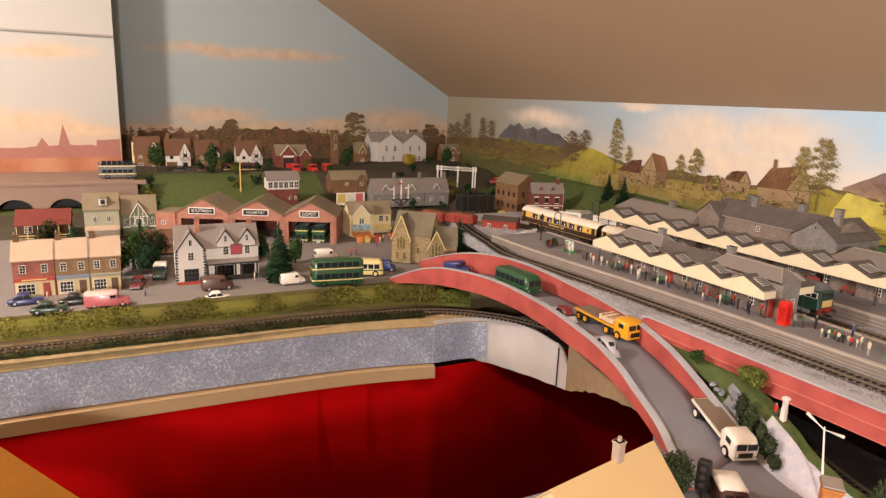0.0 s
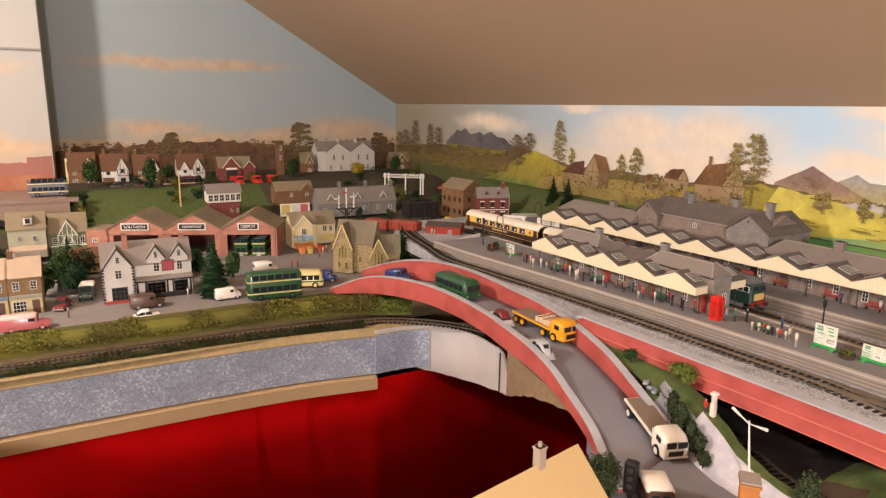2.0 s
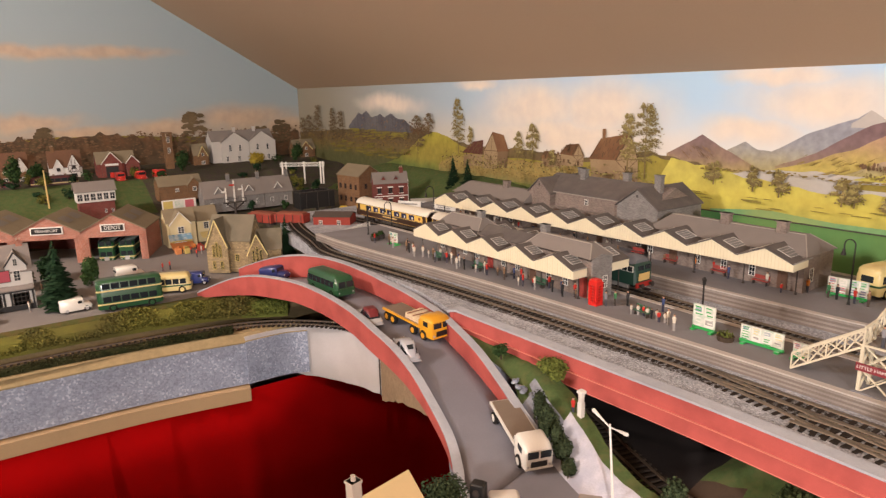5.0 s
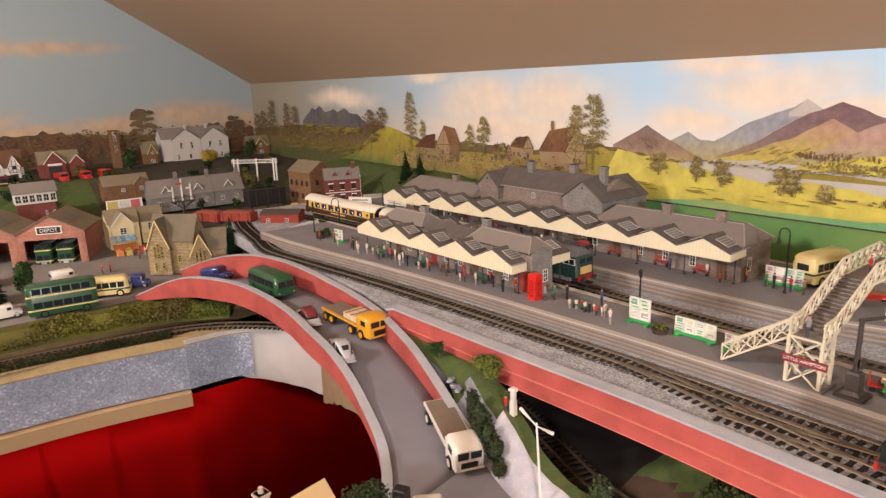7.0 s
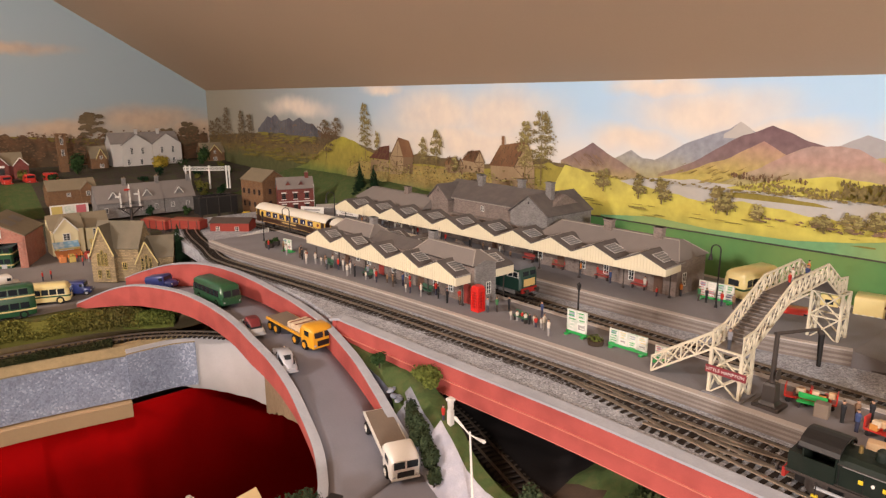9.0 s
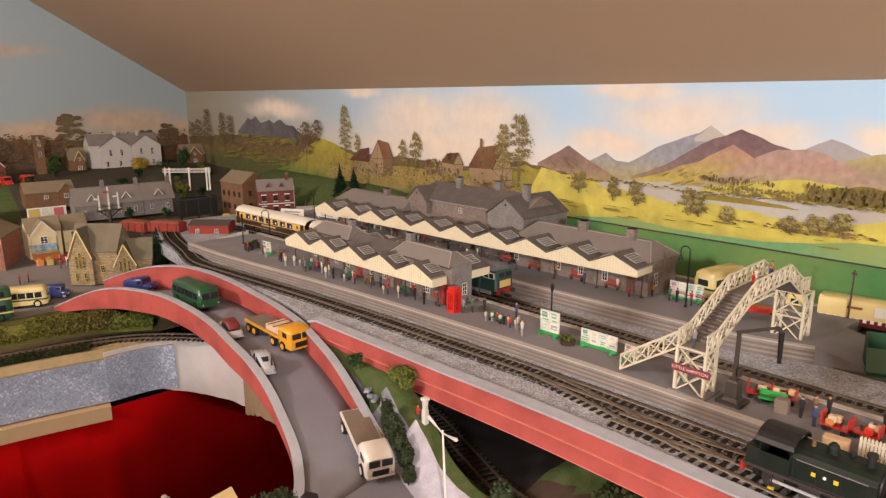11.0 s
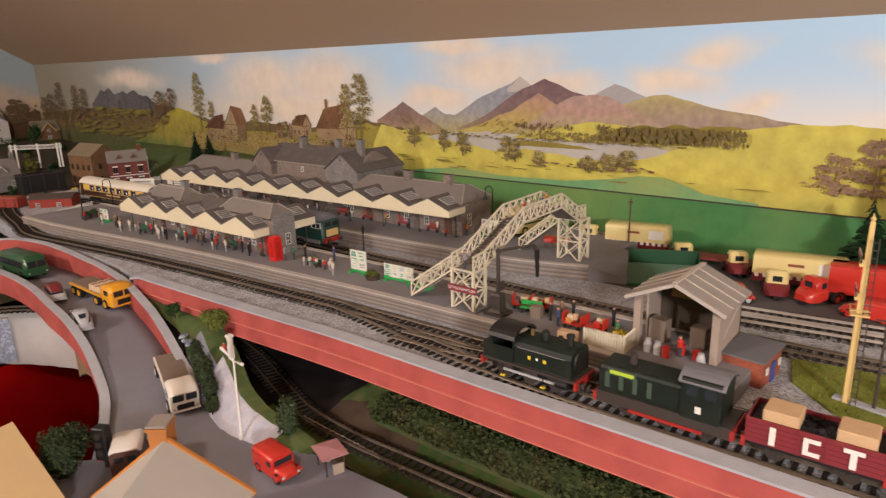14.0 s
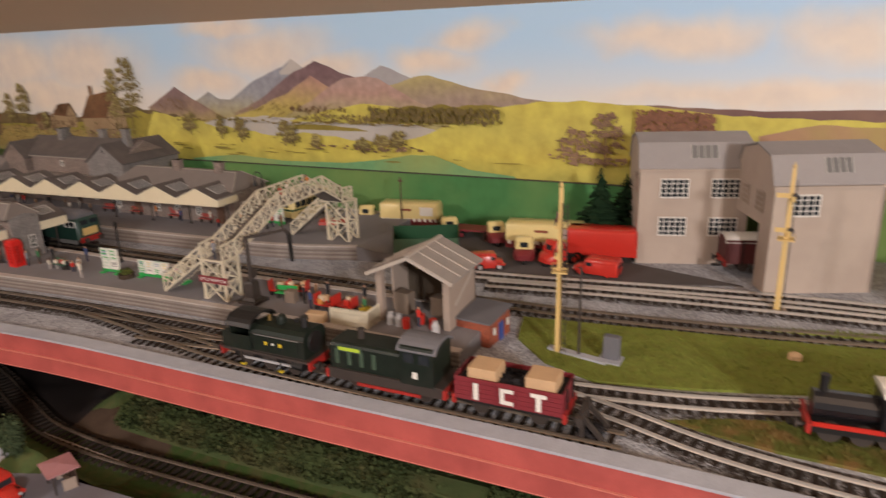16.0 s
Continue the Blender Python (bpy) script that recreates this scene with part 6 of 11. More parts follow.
def footbridge():
    fb = thing("station_footbridge", "cream lattice footbridge with stairs over the platforms", "footbridge")
    xa, xb = -0.182, -0.155
    tower(fb, xa, xb, 0.644, 0.664, PLAT, 0.158)
    tower(fb, -0.180, -0.150, 0.853, 0.874, 0.118 - 0.003, 0.170)
    zig = [(0.644, 0.156), (0.664, 0.158), (0.735, 0.190), (0.815, 0.192), (0.853, 0.170), (0.874, 0.168)]
    for (y0, z0), (y1, z1) in zip(zig, zig[1:]):
        n = max(1, round((y1 - y0) / 0.013))
        for x in (xa, xb):
            b = B()
            lattice(b, (x, y0, z0), (x, y1, z1), 0.0165, n)
            part("lattice_side", b, CREAM_LATTICE, fb)
        part("deck", B().add([(xa, y0, z0), (xb, y0, z0), (xb, y1, z1), (xa, y1, z1), (xa, y0, z0 - 0.0015), (xb, y0, z0 - 0.0015), (xb, y1, z1 - 0.0015), (xa, y1, z1 - 0.0015)], [(0, 1, 2, 3), (7, 6, 5, 4), (0, 4, 5, 1), (1, 5, 6, 2), (2, 6, 7, 3), (3, 7, 4, 0)]), ROOF_GREY, fb, "grey-brown walkway")
        if abs(z1 - z0) > 0.01:
            for k in range(int((y1 - y0) / 0.0045)):
                t = (k + 0.5) / int((y1 - y0) / 0.0045)
                part("stair_tread", shared(("stair_tread",), lambda: B().box((0, 0, 0), (xb - xa - 0.002, 0.004, 0.0012)), ROOF_GREY), None, fb, m=pose((xa + xb) / 2, y0 + (y1 - y0) * t, z0 + (z1 - z0) * t + 0.0012))
    for y in (0.645, 0.663):
        b = B()
        lattice(b, (-0.2405, y, PLAT + 0.001), (xa, y, 0.1555), 0.0150, 4)
        part("stair_side", b, CREAM_LATTICE, fb)
    for k in range(12):
        t = (k + 0.5) / 12
        part("stair_tread", shared(("side_tread",), lambda: B().box((0, 0, 0), (0.005, 0.018, 0.0012)), ROOF_GREY), None, fb, m=pose(-0.2405 + (xa + 0.2405) * t, 0.654, PLAT + 0.0015 + 0.0415 * t))
    for y in (0.855, 0.873):
        b = B()
        lattice(b, (-0.240, y, 0.1185), (-0.180, y, 0.166), 0.0150, 4)
        part("stair_side", b, CREAM_LATTICE, fb)
    part("stair_slab", B().add([(-0.240, 0.856, 0.1185), (-0.180, 0.856, 0.166), (-0.180, 0.872, 0.166), (-0.240, 0.872, 0.1185), (-0.240, 0.856, 0.117), (-0.180, 0.856, 0.1645), (-0.180, 0.872, 0.1645), (-0.240, 0.872, 0.117)], [(0, 1, 2, 3), (7, 6, 5, 4), (0, 4, 5, 1), (1, 5, 6, 2), (2, 6, 7, 3), (3, 7, 4, 0)]), ROOF_GREY, fb)
    # station nameboard hung on the tower
    sign = part("nameboard", B().box((0, 0, 0), (0.036, 0.0012, 0.0068)), MAROON_SIGN, fb, "maroon station nameboard", m=pose(-0.1665, 0.6405, 0.1385))
    writing("LITTLE HAMPTON", 0.0042, WHITE, sign, pose(0, -0.0008, 0.0001, 90), depth=0.0001)


MAROON_SIGN = gloss("maroon_sign", (0.22, 0.03, 0.04), 0.4, 0.2)
footbridge()


# ---- figurines, boards and furniture of the platforms ----
def figure_paint(name, coat, legs):
    """Painted peg: dark foot, coloured coat, tan knob and a darker tip, by height."""
    m, nt, b = nodes_of("figurine_paint_" + name)
    n, l = nt.nodes, nt.links
    co = n.new("ShaderNodeTexCoord")
    sep = n.new("ShaderNodeSeparateXYZ")
    l.new(co.outputs["Generated"], sep.inputs[0])
    ramp = n.new("ShaderNodeValToRGB")
    ramp.color_ramp.interpolation = "CONSTANT"
    el = ramp.color_ramp.elements
    stops = [(0.0, legs), (0.46, coat), (0.83, (0.42, 0.25, 0.17)), (0.945, (0.05, 0.035, 0.03))]
    while len(el) < len(stops):
        el.new(0.5)
    for e, (p, c) in zip(el, stops):
        e.position, e.color = p, (*c, 1)
    l.new(sep.outputs[2], ramp.inputs[0])
    l.new(ramp.outputs[0], b.inputs["Base Color"])
    b.inputs["Roughness"].default_value = 0.6
    b.inputs["Specular IOR Level"].default_value = 0.2
    return m


COATS = [figure_paint(n, c, d) for n, c, d in (("navy", (0.05, 0.07, 0.16), (0.03, 0.03, 0.05)), ("grey", (0.22, 0.22, 0.24), (0.06, 0.06, 0.07)), ("brown", (0.20, 0.12, 0.07), (0.07, 0.05, 0.04)), ("red", (0.48, 0.035, 0.025), (0.05, 0.05, 0.07)), ("cream", (0.62, 0.56, 0.47), (0.30, 0.28, 0.27)), ("black", (0.025, 0.025, 0.028), (0.02, 0.02, 0.02)), ("green", (0.05, 0.16, 0.07), (0.05, 0.04, 0.035)), ("orange", (0.6, 0.2, 0.04), (0.05, 0.05, 0.06)))]
COLOURS = ("navy", "grey", "brown", "red", "cream", "black", "green", "orange")


def figurine(x, y, z, k, h=0.0195, lean=0.0, seated=False):
    """A tiny painted peg figure, a plain turned shape."""
    h = h * (0.66 if seated else 1)
    prof = [(0.0017, 0), (0.0014, 0.06), (0.0016, 0.30), (0.0018, 0.45), (0.0019, 0.55), (0.0025, 0.74), (0.0019, 0.81), (0.0008, 0.835), (0.0013, 0.875), (0.0014, 0.93), (0.0011, 0.98), (0.0004, 1.0)]
    key = ("figurine", k, seated)

    def make():
        return B().rings([[(r * math.cos(a) * (1.0 if i else 1), r * 0.7 * math.sin(a), t * h) for i, a in enumerate(np.linspace(0, 2 * math.pi, 8, endpoint=False))] for r, t in prof])

    me = shared(key, make, COATS[k])
    ob = part("figurine", me, None, None, m=pose(x, y, z, 0, 0, lean))
    return tagged(ob, ("seated" if seated else "standing") + " peg figurine painted " + COLOURS[k] + " on the layout", "figurine", "platform figurines")


def bench(x, y, z, rz=0.0, mat=None):
    mat = mat or DOOR_GREEN
    bn = thing("platform_bench", "small slatted bench on the platform", "bench", pose(x, y, z, 0, 0, rz), "platform benches")
    part("seat", B().box((0, 0, 0.006), (0.022, 0.006, 0.001)), mat, bn)
    part("backrest", B().box((0, 0.003, 0.010), (0.022, 0.0008, 0.005)), mat, bn)
    for sx in (-1, 1):
        part("leg", B().box((sx * 0.009, 0, 0.003), (0.001, 0.005, 0.006)), DARK_METAL, bn)


def hoarding(x, y, z, w, h, rz, label):
    hd = thing("advertisement_hoarding", label, "hoarding", pose(x, y, z, 0, 0, rz), "platform hoardings")
    pn = part("panel", B().box((0, 0, 0.004 + h / 2), (w, 0.0012, h)), POSTER, hd)
    rnd = random.Random(int(w * 1e5))
    mats = (GREEN_SIGN, IVORY, BLUE, PINK, CREAM_PAINT, IVORY, IVORY)
    n = max(2, round(w / 0.011))
    for i in range(n):
        for j in range(2):
            ww, hh = w / n * 0.84, h / 2 * 0.84
            px, pz = -w / 2 + w * (i + 0.5) / n, 0.004 + h * (j + 0.5) / 2
            ps = part("poster", B().box((px, -0.0008, pz), (ww, 0.0004, hh)), IVORY if (i + j) % 3 else POSTER, pn)
            part("picture", B().box((px, -0.00100, pz + hh * 0.08), (ww * rnd.uniform(0.55, 0.85), 0.0002, hh * rnd.uniform(0.4, 0.65))), (POSTER, SHOP_BLUE_PALE, ROOF_PALE_GREY, POSTER)[(i * 2 + j) % 4], pn)
            bar = B()
            for q in range(3):
                bar.box((px + rnd.uniform(-0.1, 0.1) * ww, -0.00125, pz + hh * (0.36 - 0.38 * q)), (ww * rnd.uniform(0.4, 0.8), 0.0002, hh * 0.12))
            part("print_bar", bar, mats[rnd.randrange(5)], pn)
    part("foot_rail", B().box((0, 0, 0.003), (w * 1.02, 0.0025, 0.003)), GREEN_SIGN, hd, "bright green base rail")
    for sx in (-1, 1):
        part("foot", B().box((sx * w * 0.4, 0, 0.001), (0.004, 0.012, 0.002)), GREEN_SIGN, hd)


SHOP_BLUE_PALE = paint("printed_blue_picture", (0.24, 0.33, 0.44), 0.6, 0.2, 300, 900, 0.02, tint=(0.5, 0.48, 0.42), amount=0.6)
ROOF_PALE_GREY = paint("printed_grey_picture", (0.40, 0.39, 0.37), 0.6, 0.25, 300, 900, 0.02, tint=(0.15, 0.14, 0.13), amount=0.5)


def phone_box():
    pb = thing("telephone_box", "bright red telephone kiosk standing on the platform", "telephone box", pose(-0.482, 0.645, PLAT, 0, 0, 2))
    w, h = 0.0125, 0.029
    for sx in (-1, 1):
        for sy in (-1, 1):
            part("corner_post", B().box((sx * (w / 2 - 0.0008), sy * (w / 2 - 0.0008), h / 2), (0.0016, 0.0016, h - 0.006)), PHONE_RED, pb)
    part("plinth", B().box((0, 0, 0.002), (w, w, 0.004)), PHONE_RED, pb)
    part("fascia", B().box((0, 0, h - 0.0015), (w, w, 0.003)), PHONE_RED, pb)
    part("roof", B().rbox((0, 0, h + 0.0018), (w * 1.02, w * 1.02, 0.0036), 0.0016), PHONE_RED, pb)
    for rz in (0, 90, 180, 270):
        xs = [-w / 2 + 0.001, -w / 2 + 0.0022, -w * 0.2 - 0.0004, -w * 0.2 + 0.0004, w * 0.2 - 0.0004, w * 0.2 + 0.0004, w / 2 - 0.0022, w / 2 - 0.001]
        zs = [0.003, 0.0045] + [0.004 + (h - 0.007) * k / 6 + s * 0.0004 for k in range(1, 6) for s in (-1, 1)] + [h - 0.004, h - 0.0025]
        g = B().grid(xs, zs, -w / 2 + 0.0002, -w / 2 + 0.0012)
        part("glazing_grid", g, PHONE_RED, pb, m=pose(0, 0, 0, 0, 0, rz))
    part("lining", B().box((0, 0, h / 2), (w - 0.003, w - 0.003, h - 0.004)), PHONE_DARK, pb)


PHONE_DARK = paint("deep_red_lining", (0.36, 0.02, 0.015), 0.4, 0.1, 200, 900, 0.05)


def platform_life():
    rnd = random.Random(5)
    lip = lambda x: float(np.interp(x, [p[0] for p in FRONT_LIP], [p[1] for p in FRONT_LIP]))
    for i in range(34):
        x = -0.86 + 0.36 * i / 34 + rnd.uniform(-0.004, 0.004)
        y = lip(x) + rnd.uniform(0.022, 0.045)
        figurine(x, min(y, 0.648), PLAT, rnd.choice((0, 1, 4, 2, 2, 3, 4, 5, 5, 3)), lean=rnd.uniform(0, 360), seated=rnd.random() < 0.3)
    for x in (-0.905, -0.93, -0.96, -0.88, -0.87):
        figurine(x, lip(x) + 0.035 + rnd.uniform(0, 0.02), PLAT, rnd.randrange(6), lean=rnd.uniform(0, 360))
    for x, y, k in ((-0.464, 0.660, 6), (-0.470, 0.650, 1), (-0.455, 0.672, 5)):
        figurine(x, y, PLAT, k)
    for i in range(9):
        figurine(-0.432 + i * 0.0062 + rnd.uniform(-0.001, 0.001), 0.655 + rnd.uniform(-0.006, 0.006), PLAT, (4, 4, 3, 4, 5, 4, 3, 4, 4)[i], seated=i < 8, lean=rnd.uniform(0, 360))
    figurine(-0.368, 0.644, PLAT, 4)
    figurine(-0.415, 0.687, PLAT, 0)
    for x in (-0.42, -0.79, -0.70, -0.58):
        bench(x, lip(x) + 0.038, PLAT, rnd.uniform(-6, 6))
    hoarding(-0.348, 0.668, PLAT, 0.026, 0.025, 3, "poster hoarding in white and green on the platform")
    hoarding(-0.285, 0.672, PLAT, 0.044, 0.016, 3, "low row of posters on a green base")
    hoarding(-0.245, 0.672, PLAT, 0.016, 0.013, 3, "small dark red poster board on the platform")
    hoarding(-0.925, 0.618, PLAT, 0.024, 0.018, 5, "pink and white poster board at the platform end")
    # planted tub between the hoardings
    bush = thing("planter", "round tub of yellow flowers and leaves", "planter", pose(-0.318, 0.662, PLAT))
    part("tub", B().cyl((0, 0, 0), (0, 0, 0.005), 0.008, 0.009, 12), BARK, bush)
    part("blossom", B().leaves((0, 0, 0.006), (0.010, 0.008, 0.006), 160, 0.0014, 3), LEAF_BRIGHT, bush)
    # main platform crowd
    for i in range(26):
        x = -1.02 + 0.68 * i / 26 + rnd.uniform(-0.006, 0.006)
        figurine(x, 0.834 + 0.03 * (x + 1.0) + rnd.uniform(0.0, 0.03), 0.118, rnd.choice((0, 1, 2, 3, 4, 4, 5, 7)), lean=rnd.uniform(0, 360), seated=rnd.random() < 0.35)
    for x in (-0.60, -0.54, -0.46, -0.40):
        bench(x, 0.866, 0.118, 0, DOOR_RED)


phone_box()
platform_life()
# figures crossing the footbridge
for x, y, z, k in ((-0.170, 0.650, 0.1571, 1), (-0.166, 0.752, 0.1907, 3), (-0.171, 0.770, 0.1911, 4), (-0.164, 0.788, 0.1914, 0), (-0.170, 0.806, 0.1919, 7), (-0.166, 0.865, 0.1690, 2)):
    figurine(x, y, z, k, lean=40 * k)


def platform_lamp(x, y, z, h, label, goose=True, arm=0.012, rz=0.0, mat=None):
    mat = mat or BLACK
    lp = thing("platform_lamp", label, "lamp", pose(x, y, z, 0, 0, rz), "platform lamps")
    part("post", B().cyl((0, 0, 0), (0, 0, h), 0.0012, 0.0009, 8).cyl((0, 0, 0), (0, 0, 0.004), 0.0022, 0.0016, 8), mat, lp)
    if goose:
        arc = [(-arm / 2 + arm / 2 * math.cos(a), 0, h + arm / 2 * math.sin(a)) for a in np.linspace(0, math.pi, 9)]
        b = B()
        for p, q in zip(arc, arc[1:]):
            b.cyl(p, q, 0.0008, n=6)
        b.cyl(arc[-1], (-arm, 0, h - 0.006), 0.0008, n=6)
        part("swan_neck", b, mat, lp)
        part("shade", B().cyl((-arm, 0, h - 0.006), (-arm, 0, h - 0.0135), 0.0012, 0.0030, 10), mat, lp)
    else:
        part("lantern", B().cyl((0, 0, h), (0, 0, h + 0.007), 0.0016, 0.0024, 6).cyl((0, 0, h + 0.007), (0, 0, h + 0.010), 0.0028, 0.0004, 6), mat, lp)
    return lp


platform_lamp(-0.292, 0.868, 0.118, 0.072, "tall black swan-necked lamp on the main platform")
platform_lamp(-0.372, 0.700, PLAT, 0.040, "short black platform post", False)
platform_lamp(-1.063, 0.694, PLAT, 0.044, "black swan-necked lamp at the platform end", arm=0.013, rz=70)
platform_lamp(-1.063, 0.795, 0.118, 0.060, "tall black swan-necked lamp where the main platform ends", arm=0.016, rz=70)
platform_lamp(-1.030, 0.624, PLAT, 0.046, "dark iron lamp post near the level crossing", False)
for k, (x, y, z) in enumerate(((-0.975, 0.608, PLAT), (-0.985, 0.625, PLAT))):
    tub = thing("planter", "dark tub of dull green plants at the platform end", "planter", pose(x, y, z))
    part("tub", B().cyl((0, 0, 0), (0, 0, 0.008), 0.0075, 0.0085, 12), DARK_METAL, tub)
    part("foliage", B().leaves((0, 0, 0.010), (0.008, 0.008, 0.005), 160, 0.0015, 8 + k), LEAF, tub)


def water_crane():
    wc = thing("water_crane", "dark brown iron water crane with a drooping hose", "water crane", pose(-0.134, 0.657, PLAT))
    part("base", B().box((0, 0, 0.0015), (0.022, 0.020, 0.003)), DARK_METAL, wc)
    part("pedestal", B().rings([[(s * a, t * a, z) for s, t in ((-1, -1), (1, -1), (1, 1), (-1, 1))] for z, a in ((0.003, 0.0075), (0.006, 0.0055), (0.020, 0.0050), (0.022, 0.004))]), DARK_METAL, wc)
    part("column", B().cyl((0, 0, 0.02), (0, 0, 0.066), 0.0022, 0.0019, 10), DARK_METAL, wc)
    part("jib", B().cyl((-0.001, -0.002, 0.0655), (0.018, 0.036, 0.0655), 0.0016, 0.0014, 8).cyl((0.018, 0.036, 0.0655), (0.020, 0.039, 0.060), 0.0018, 0.0022, 8), DARK_METAL, wc)
    part("hose", B().cyl((0.020, 0.039, 0.061), (0.0205, 0.0395, 0.032), 0.0026, 0.0018, 8), BLACK, wc)
    part("wheel", B().cyl((0.004, 0, 0.03), (0.0048, 0, 0.03), 0.005, n=12), DARK_METAL, wc)


water_crane()


# ---- trees and hedges ----
def conifer(x, y, z, h, r, seed, label="dark green model conifer"):
    t = thing("conifer", label, "tree", pose(x, y, z, 0, 0, seed * 37), "conifers")
    part("trunk", B().cyl((0, 0, 0), (0, 0, h * 0.95), r * 0.12, 0.0003, 6), BARK, t)
    b, rnd = B(), random.Random(seed)
    tiers = 26
    for i in range(tiers):
        f = i / tiers
        zz, rr = h * (0.08 + 0.9 * f), r * (1 - f) ** 0.85 * rnd.uniform(0.8, 1.15) + 0.0006
        for k in range(int(26 * (1 - f)) + 7):
            a = rnd.uniform(0, 2 * math.pi)
            d = Vector((math.cos(a), math.sin(a), 0))
            p = Vector((0, 0, zz)) + d * rr * 0.15
            q = Vector((0, 0, zz - h * 0.05 * rnd.uniform(0.3, 1.4))) + d * rr * rnd.uniform(0.75, 1.1)
            u = d.cross((0, 0, 1)) * rr * 0.22
            b.add([p - u * 0.5, q - u, q + d * rr * 0.12, q + u, p + u * 0.5], [(0, 1, 2, 3, 4)])
    part("crown", b, LEAF_CONIFER, t)
    return t


def bush(x, y, z, r, mat, seed, label, h=None, n=220, leaf=0.0022, name="bush"):
    t = thing(name, label, "bush" if name == "bush" else "tree", pose(x, y, z), "bushes")
    h = h or r
    b = B()
    part("trunk", B().cyl((0, 0, 0), (0, 0, h * 0.7), r * 0.12, r * 0.05, 6).cyl((0, 0, h * 0.3), (r * 0.4, 0, h * 0.9), r * 0.06, 0.0003, 5).cyl((0, 0, h * 0.3), (-r * 0.3, r * 0.3, h), r * 0.06, 0.0003, 5), BARK, t)
    rnd = random.Random(seed)
    for i in range(6):
        c = (rnd.uniform(-0.45, 0.45) * r, rnd.uniform(-0.45, 0.45) * r, h * rnd.uniform(0.45, 1.0))
        b.leaves(c, (r * 0.62, r * 0.62, h * 0.48), n // 6, leaf, seed * 7 + i, inner=0.35)
    part("crown", b, mat, t)
    return t


def hedge(label, pts, z, w, h, mat, seed, n=2600, leaf=0.003):
    """A long ragged strip of lichen bushes; too many sprigs to count."""
    b, rnd = B(), random.Random(seed)
    path = smooth([(x, y, z) for x, y in pts], 8)
    core = B().sweep(path, [(-w * 0.42, -0.002), (w * 0.42, -0.002), (w * 0.3, h * 0.45), (0, h * 0.62), (-w * 0.3, h * 0.45)])
    for _ in range(n):
        i = rnd.randrange(len(path) - 1)
        p = path[i].lerp(path[i + 1], rnd.random())
        d = (path[i + 1] - path[i]).normalized().cross((0, 0, 1))
        s = rnd.uniform(-1, 1)
        tall = h * (1 - 0.55 * s * s) * (0.75 + 0.5 * noise.noise((p.x * 22, p.y * 22, seed)))
        c = p + d * s * w / 2 + Vector((0, 0, tall * rnd.uniform(0.35, 1.0)))
        nrm = Vector((rnd.uniform(-1, 1), rnd.uniform(-1, 1), rnd.uniform(0, 1.4))).normalized()
        u = nrm.cross((0.3, 0.5, 0.8)).normalized() * leaf * rnd.uniform(0.6, 1.5)
        v = nrm.cross(u).normalized() * leaf * rnd.uniform(0.5, 1.1)
        b.add([c - u, c - v, c + u, c + v + nrm * leaf * 0.4], [(0, 1, 2, 3)])
    hg = thing("hedge", label, "hedge", kind="stuff")
    part("core", core, mat, hg)
    part("sprigs", b, mat, hg)


hedge("olive and rust lichen hedge along the street edge", [(-1.085, -0.8), (-1.083, -0.25), (-1.076, 0.0), (-1.071, 0.2), (-1.050, 0.33), (-1.02, 0.40)], 0.012, 0.068, 0.034, LEAF_HEDGE, 4, 34000, 0.0019)
hedge("dark low scrub beside the lower track", [(-1.008, -0.8), (-1.006, -0.2), (-1.002, 0.1), (-0.985, 0.28), (-0.975, 0.34)], 0.0, 0.020, 0.013, LEAF_SCRUB, 5, 11000, 0.0016)
hedge("bright green scrub under the bridge end", [(-1.03, 0.37), (-1.0, 0.41), (-0.985, 0.44)], 0.014, 0.05, 0.030, LEAF_BRIGHT, 6, 2600, 0.0020)


# ---- town ----
SHOP_BLUE = paint("shop_blue", (0.17, 0.24, 0.36), 0.6, 0.1, 100, 900, 0.1)
SHOP_RED = paint("shop_red", (0.40, 0.05, 0.03), 0.6, 0.1, 100, 900, 0.1)
SHOP_YELLOW = paint("shop_yellow", (0.55, 0.42, 0.12), 0.6, 0.1, 100, 900, 0.1)
GREY_STUCCO = paint("grey_green_stucco", (0.36, 0.36, 0.27), 0.8, 0.1, 60, 900, 0.2)
TIMBER_GREEN = paint("sage_green_render", (0.15, 0.19, 0.11), 0.8, 0.12, 60, 900, 0.2)
HALT_BROWN = paint("dark_brown_boards", (0.09, 0.055, 0.04), 0.8, 0.2, 60, 900, 0.2)
DARK_RED_TILE = paint("dark_red_tile", (0.17, 0.045, 0.038), 0.8, 0.2, 60, 900, 0.3)
TERRACE_BROWN = brickwork("tan_brown_brick", (0.34, 0.215, 0.11), (0.36, 0.26, 0.16))
TERRACE_RED = brickwork("rose_red_brick", (0.42, 0.13, 0.10), (0.42, 0.24, 0.18))
ROOF_BRICKBROWN = paint("brown_red_tile", (0.15, 0.08, 0.05), 0.8, 0.2, 60, 900, 0.3)
HOTEL_WHITE = paint("pale_grey_stucco", (0.52, 0.50, 0.47), 0.8, 0.08, 60, 900, 0.2)
FORSYTHIA = paint("yellow_blossom", (0.36, 0.27, 0.04), 0.9, 0.3, 120, 900, 0.2, rand=0.5)
AWNING_BLUE = paint("blue_striped_awning", (0.16, 0.30, 0.42), 0.7, 0.2, 220, 900, 0.1, tint=(0.6, 0.6, 0.55), amount=0.6)
AWNING_ORANGE = paint("orange_awning", (0.62, 0.24, 0.09), 0.7, 0.1, 120, 900, 0.1)


